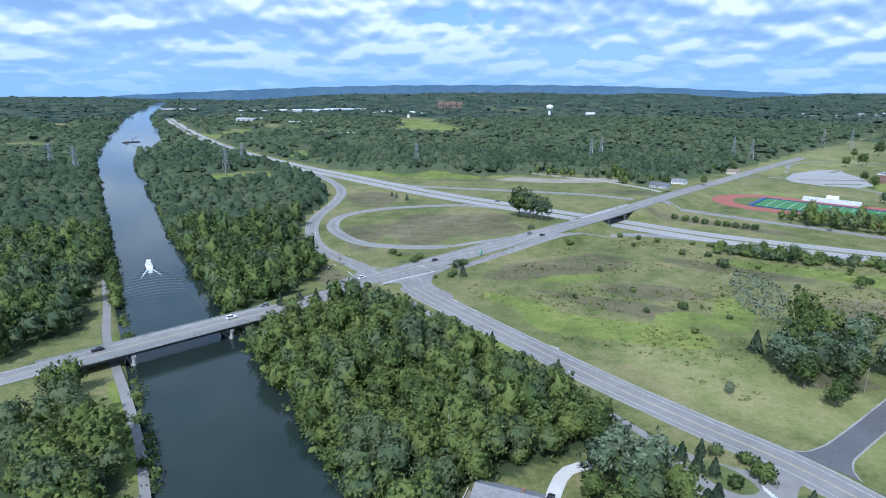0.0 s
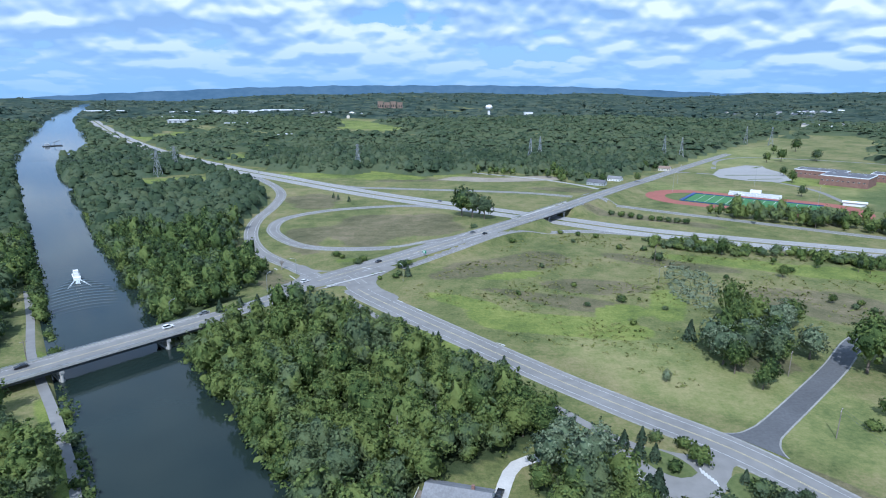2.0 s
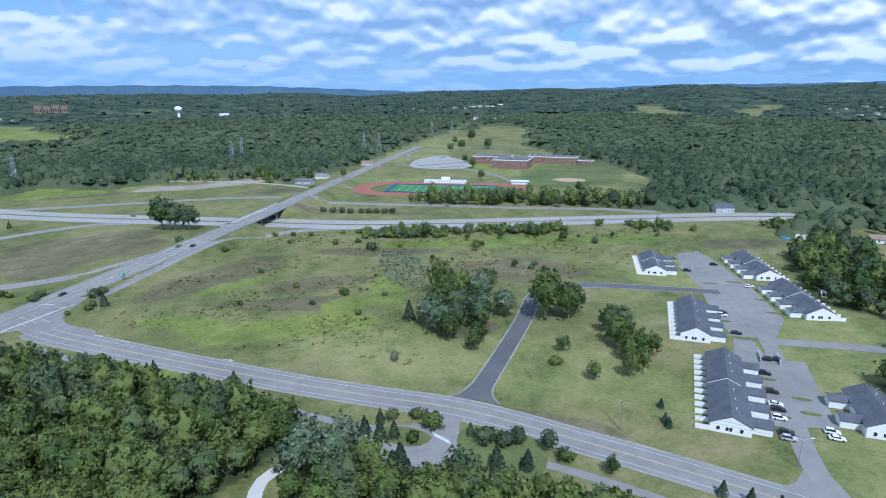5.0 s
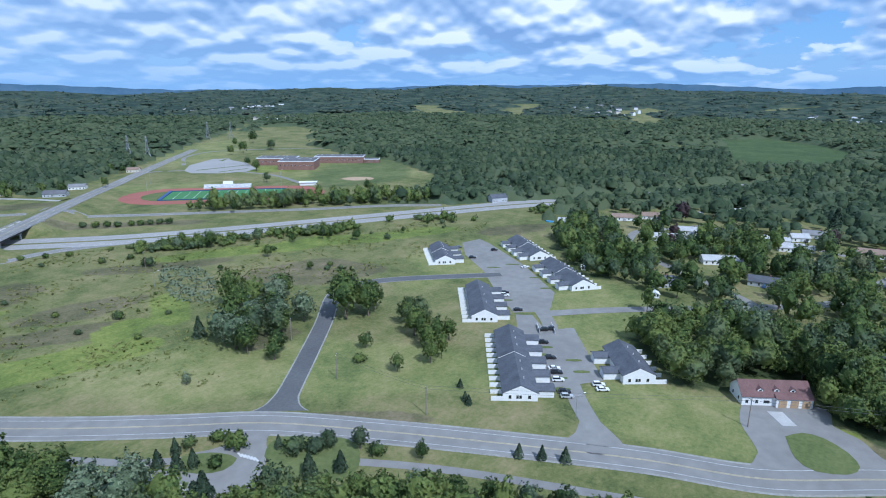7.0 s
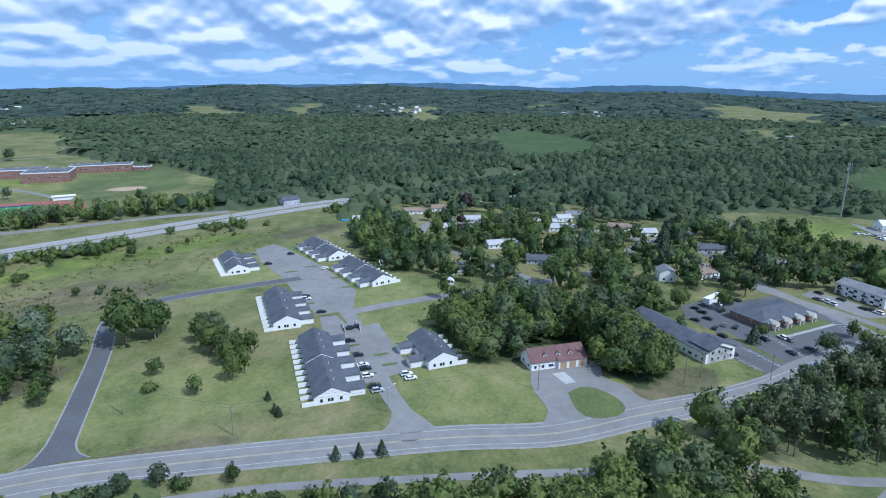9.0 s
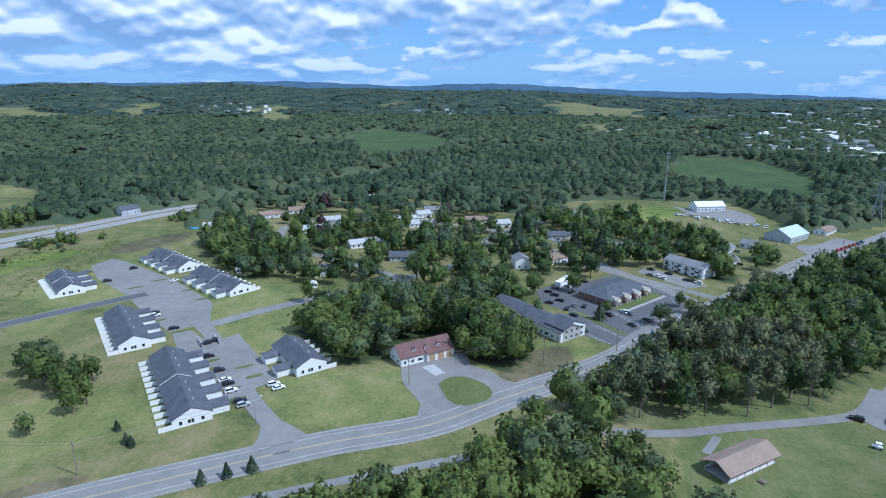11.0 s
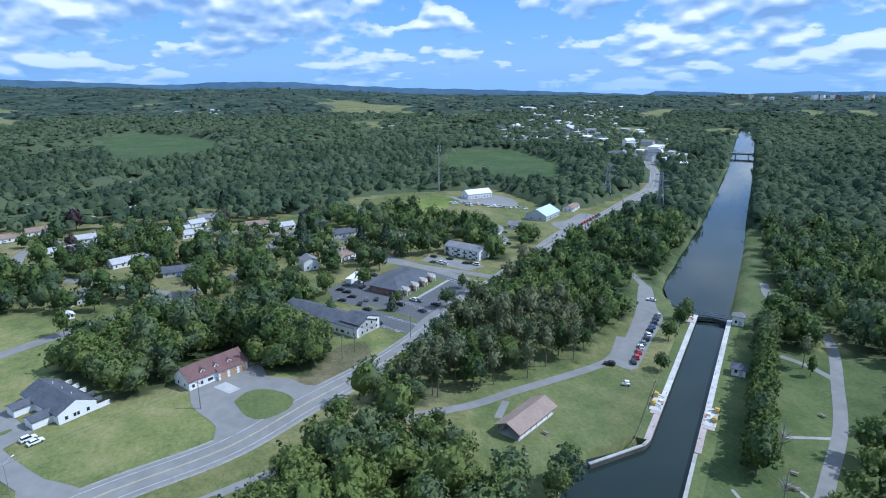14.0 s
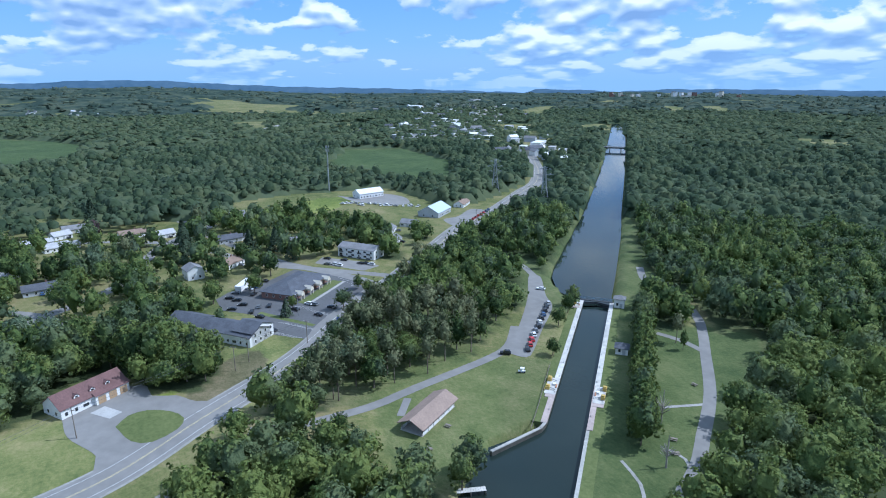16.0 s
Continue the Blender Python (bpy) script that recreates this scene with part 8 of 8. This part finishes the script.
for k, tx, ty, ts in (("broad", 99, 92, 0.62), ("silver", 104, 85, 0.6), ("broad", 108, 75, 0.7), ("broad", 112, 67, 0.62), ("silver", 116, 58, 0.66), ("broad", 120, 50, 0.7), ("tall", 105, 79, 0.6), ("broad", 148, -9, 0.6), ("broad", 155, -16, 0.6)):
    plant(k, tx, ty, ts)
# tall trees of the copse behind the red-roofed building
for k, tx, ty, ts in (("broad", 224, -8, 1.0), ("broad", 216, -13, 0.95), ("broad", 213, -19, 0.8), ("broad", 223, -18, 1.05), ("broad", 218, -23, 0.75), ("broad", 229, -24, 0.95), ("broad", 262, 22, 1.3), ("tall", 242, 11, 1.35), ("broad", 230, 2, 1.3), ("tall", 225, -3, 1.3), ("silver", 271, 32, 1.25), ("silver", 275, 42, 1.2), ("tall", 251, 4, 1.4), ("broad", 237, -7, 1.35)):
    plant(k, tx, ty, ts)
# undergrowth along the water
u = np.random.default_rng(61)
gx, gy = u.uniform(-420, 90, 30000), u.uniform(90, 640, 30000)
d, at = along(CANAL, gx, gy)
o = d - np.interp(at, np.arange(len(CANAL_HALF)), CANAL_HALF)
k = (o > -1.6) & (o < 4.5) & (along(R2, gx, gy)[0] > 9) & ~(inside(OPEN_BANK, gx, gy) & (o > 2))
brush = [broadleaf(400 + i, 60, 0.7, 4.2, 2.6, 4, 0.0) for i in range(4)]
joined("bank_bushes", brush, gx[k][:720], gy[k][:720], u, M_LEAF, "overhanging bushes along the canal banks", (0.6, 1.3), True)
# scrub between the meadow and the highway, and clumps north of the junction
gx, gy = u.uniform(180, 520, 9000), u.uniform(200, 440, 9000)
d, at = along(HIGHWAY, gx, gy)
k = (d > 21) & (d < 46) & (gy < np.interp(gx, [180, 260, 400, 520], [400, 355, 285, 215])) & (np.sin(gx * 0.07) + np.sin(gy * 0.09 + gx * 0.03) + u.uniform(-0.6, 1.2, len(gx)) > 0.75)
joined("scrub", brush, gx[k][:330], gy[k][:330], u, M_LEAF, "dark scrub along the highway verge", (0.5, 1.35), True)
gx, gy = u.uniform(60, 270, 900), u.uniform(640, 800, 900)
k = inside([(95, 735), (150, 750), (205, 790), (240, 735), (236, 655), (205, 650), (195, 705), (140, 715)], gx, gy)
joined("woodland", mid, gx[k][:60], gy[k][:60], u, M_LEAF, "clumps of trees north of the junction", (0.4, 0.85), True)
# dark forest floor under the woods
gm = bpy.data.objects["ground"].data
gv = np.empty(len(gm.vertices) * 3, np.float32)
gm.vertices.foreach_get("co", gv)
gv = gv.reshape(-1, 3).astype(float)
floor = wooded(gv[:, 0], gv[:, 1]) & ~inside(SUBURB, gv[:, 0], gv[:, 1]) & ~inside(GROVE, gv[:, 0], gv[:, 1])
gm.attributes.new("wood", "FLOAT", "POINT").data.foreach_set("value", floor.astype(np.float32))
crops = inside(OPEN_FIELD, gv[:, 0], gv[:, 1]) | inside(OPEN_FARM, gv[:, 0], gv[:, 1])
park = inside([(101, -90), (160, -160), (172, -186), (156, -222), (128, -200), (100, -166), (80, -132), (72, -104), (82, -85)], gv[:, 0], gv[:, 1])
lawn = inside([(128, -56), (168, -66), (180, -120), (165, -142), (130, -106), (116, -84)], gv[:, 0], gv[:, 1]) | inside(GROVE, gv[:, 0], gv[:, 1])
ls_, lw_ = (gv[:, 0] - LOCK_O[0]) * LOCK_U[0] + (gv[:, 1] - LOCK_O[1]) * LOCK_U[1], (gv[:, 0] - LOCK_O[0]) * LOCK_V[0] + (gv[:, 1] - LOCK_O[1]) * LOCK_V[1]
bank = (ls_ > 130) & (ls_ < 700) & (lw_ < 60) & (lw_ > -26)
gm.attributes.new("crop", "FLOAT", "POINT").data.foreach_set("value", np.maximum(crops + 0.75 * np.maximum(park, inside(OPEN_GLADE, gv[:, 0], gv[:, 1])) + 0.6 * inside([(430, 470), (520, 440), (640, 520), (670, 600), (560, 600), (480, 560)], gv[:, 0], gv[:, 1]), np.maximum(0.5 * lawn, 0.65 * bank)).astype(np.float32))
# rough growth of the meadow
mrng = np.random.default_rng(71)
gx, gy = mrng.uniform(-10, 430, 14000), mrng.uniform(170, 440, 14000)
k = inside(MEADOW, gx, gy) & (along(HIGHWAY, gx, gy)[0] > 24)
k &= np.sin(gx * 0.09 + np.sin(gy * 0.05) * 2) + np.sin(gy * 0.11 + 1.3) + mrng.uniform(-1.2, 1.2, len(gx)) > 0.35
for ln, half in ROAD_LINES:
    k &= along(ln, gx, gy)[0] > half + 3.0
tufts = [cards(mrng, mrng.normal(0, 0.45, (7, 3)) * np.array((1, 1, 0.2)) + np.array((0, 0, 0.35)), np.tile((0.3, 0.2, 0.8), (7, 1)), 0.55) + (np.tile((0.0, 0.0, 1.0), (28, 1)),) for _ in range(5)]
M_TUFT = surface("tall_meadow_growth", leaf_colour((0.110, 0.132, 0.040), (0.170, 0.195, 0.055), (0.235, 0.240, 0.085), 0.03, 0.0, 0.3), 0.85, 0, 0.1, None, 0.3)
tagged(joined("meadow_growth", tufts, gx[k], gy[k], mrng, M_TUFT, "tall weeds and grass tufts of the rough meadow", (0.5, 1.3)), category="meadow")
M_REED = surface("pale_reeds", leaf_colour((0.150, 0.190, 0.115), (0.190, 0.232, 0.145), (0.240, 0.280, 0.180), 0.03, 0.0, 0.3), 0.85, 0, 0.1, None, 0.3)
reeds = [cards(mrng, mrng.normal(0, 0.5, (9, 3)) * np.array((1.4, 1.4, 0.2)) + np.array((0, 0, 0.5)), np.tile((0.1, 0.1, 1.0), (9, 1)), 0.7) + (np.tile((0.0, 0.0, 1.0), (36, 1)),) for _ in range(4)]
gx, gy = mrng.uniform(140, 195, 1500), mrng.uniform(250, 345, 1500)
k = inside([(176, 338), (187, 320), (178, 284), (154, 256), (147, 280), (162, 317)], gx, gy)
tagged(joined("reed_bed", reeds, gx[k], gy[k], mrng, M_REED, "pale grey-green reeds in the damp meadow", (0.6, 1.2)), category="reeds")
# bare dead tree among the canal woods
for i, (dx_, dy_, dh_) in enumerate(((2, 152, 15), (14, 162, 12), (112, -141, 13), (96, -125, 11), (-62, 345, 10))):
    dt = new("dead_tree")
    dt.matrix_basis = pose(dx_, dy_, float(land(dx_, dy_)))
    tagged(dt, "bare grey dead tree beside the green crowns", "tree", "dead trees")
    V_, F_ = stem(dh_, 0.25, 26, 77 + i, 0.95)
    mesh_object("bare_crown", V_, F_, M_DEADWOOD, dt)
# conifer row beside the lock
for i in range(32):
    k = i / 31
    hx_, hy_ = 177 - 70 * k, -202 + 75 * k
    plant("hedge", hx_ + brng.uniform(-0.8, 0.8), hy_ + brng.uniform(-0.8, 0.8), 0.95 + 0.15 * brng.uniform(), "", "tree row beside the lock")
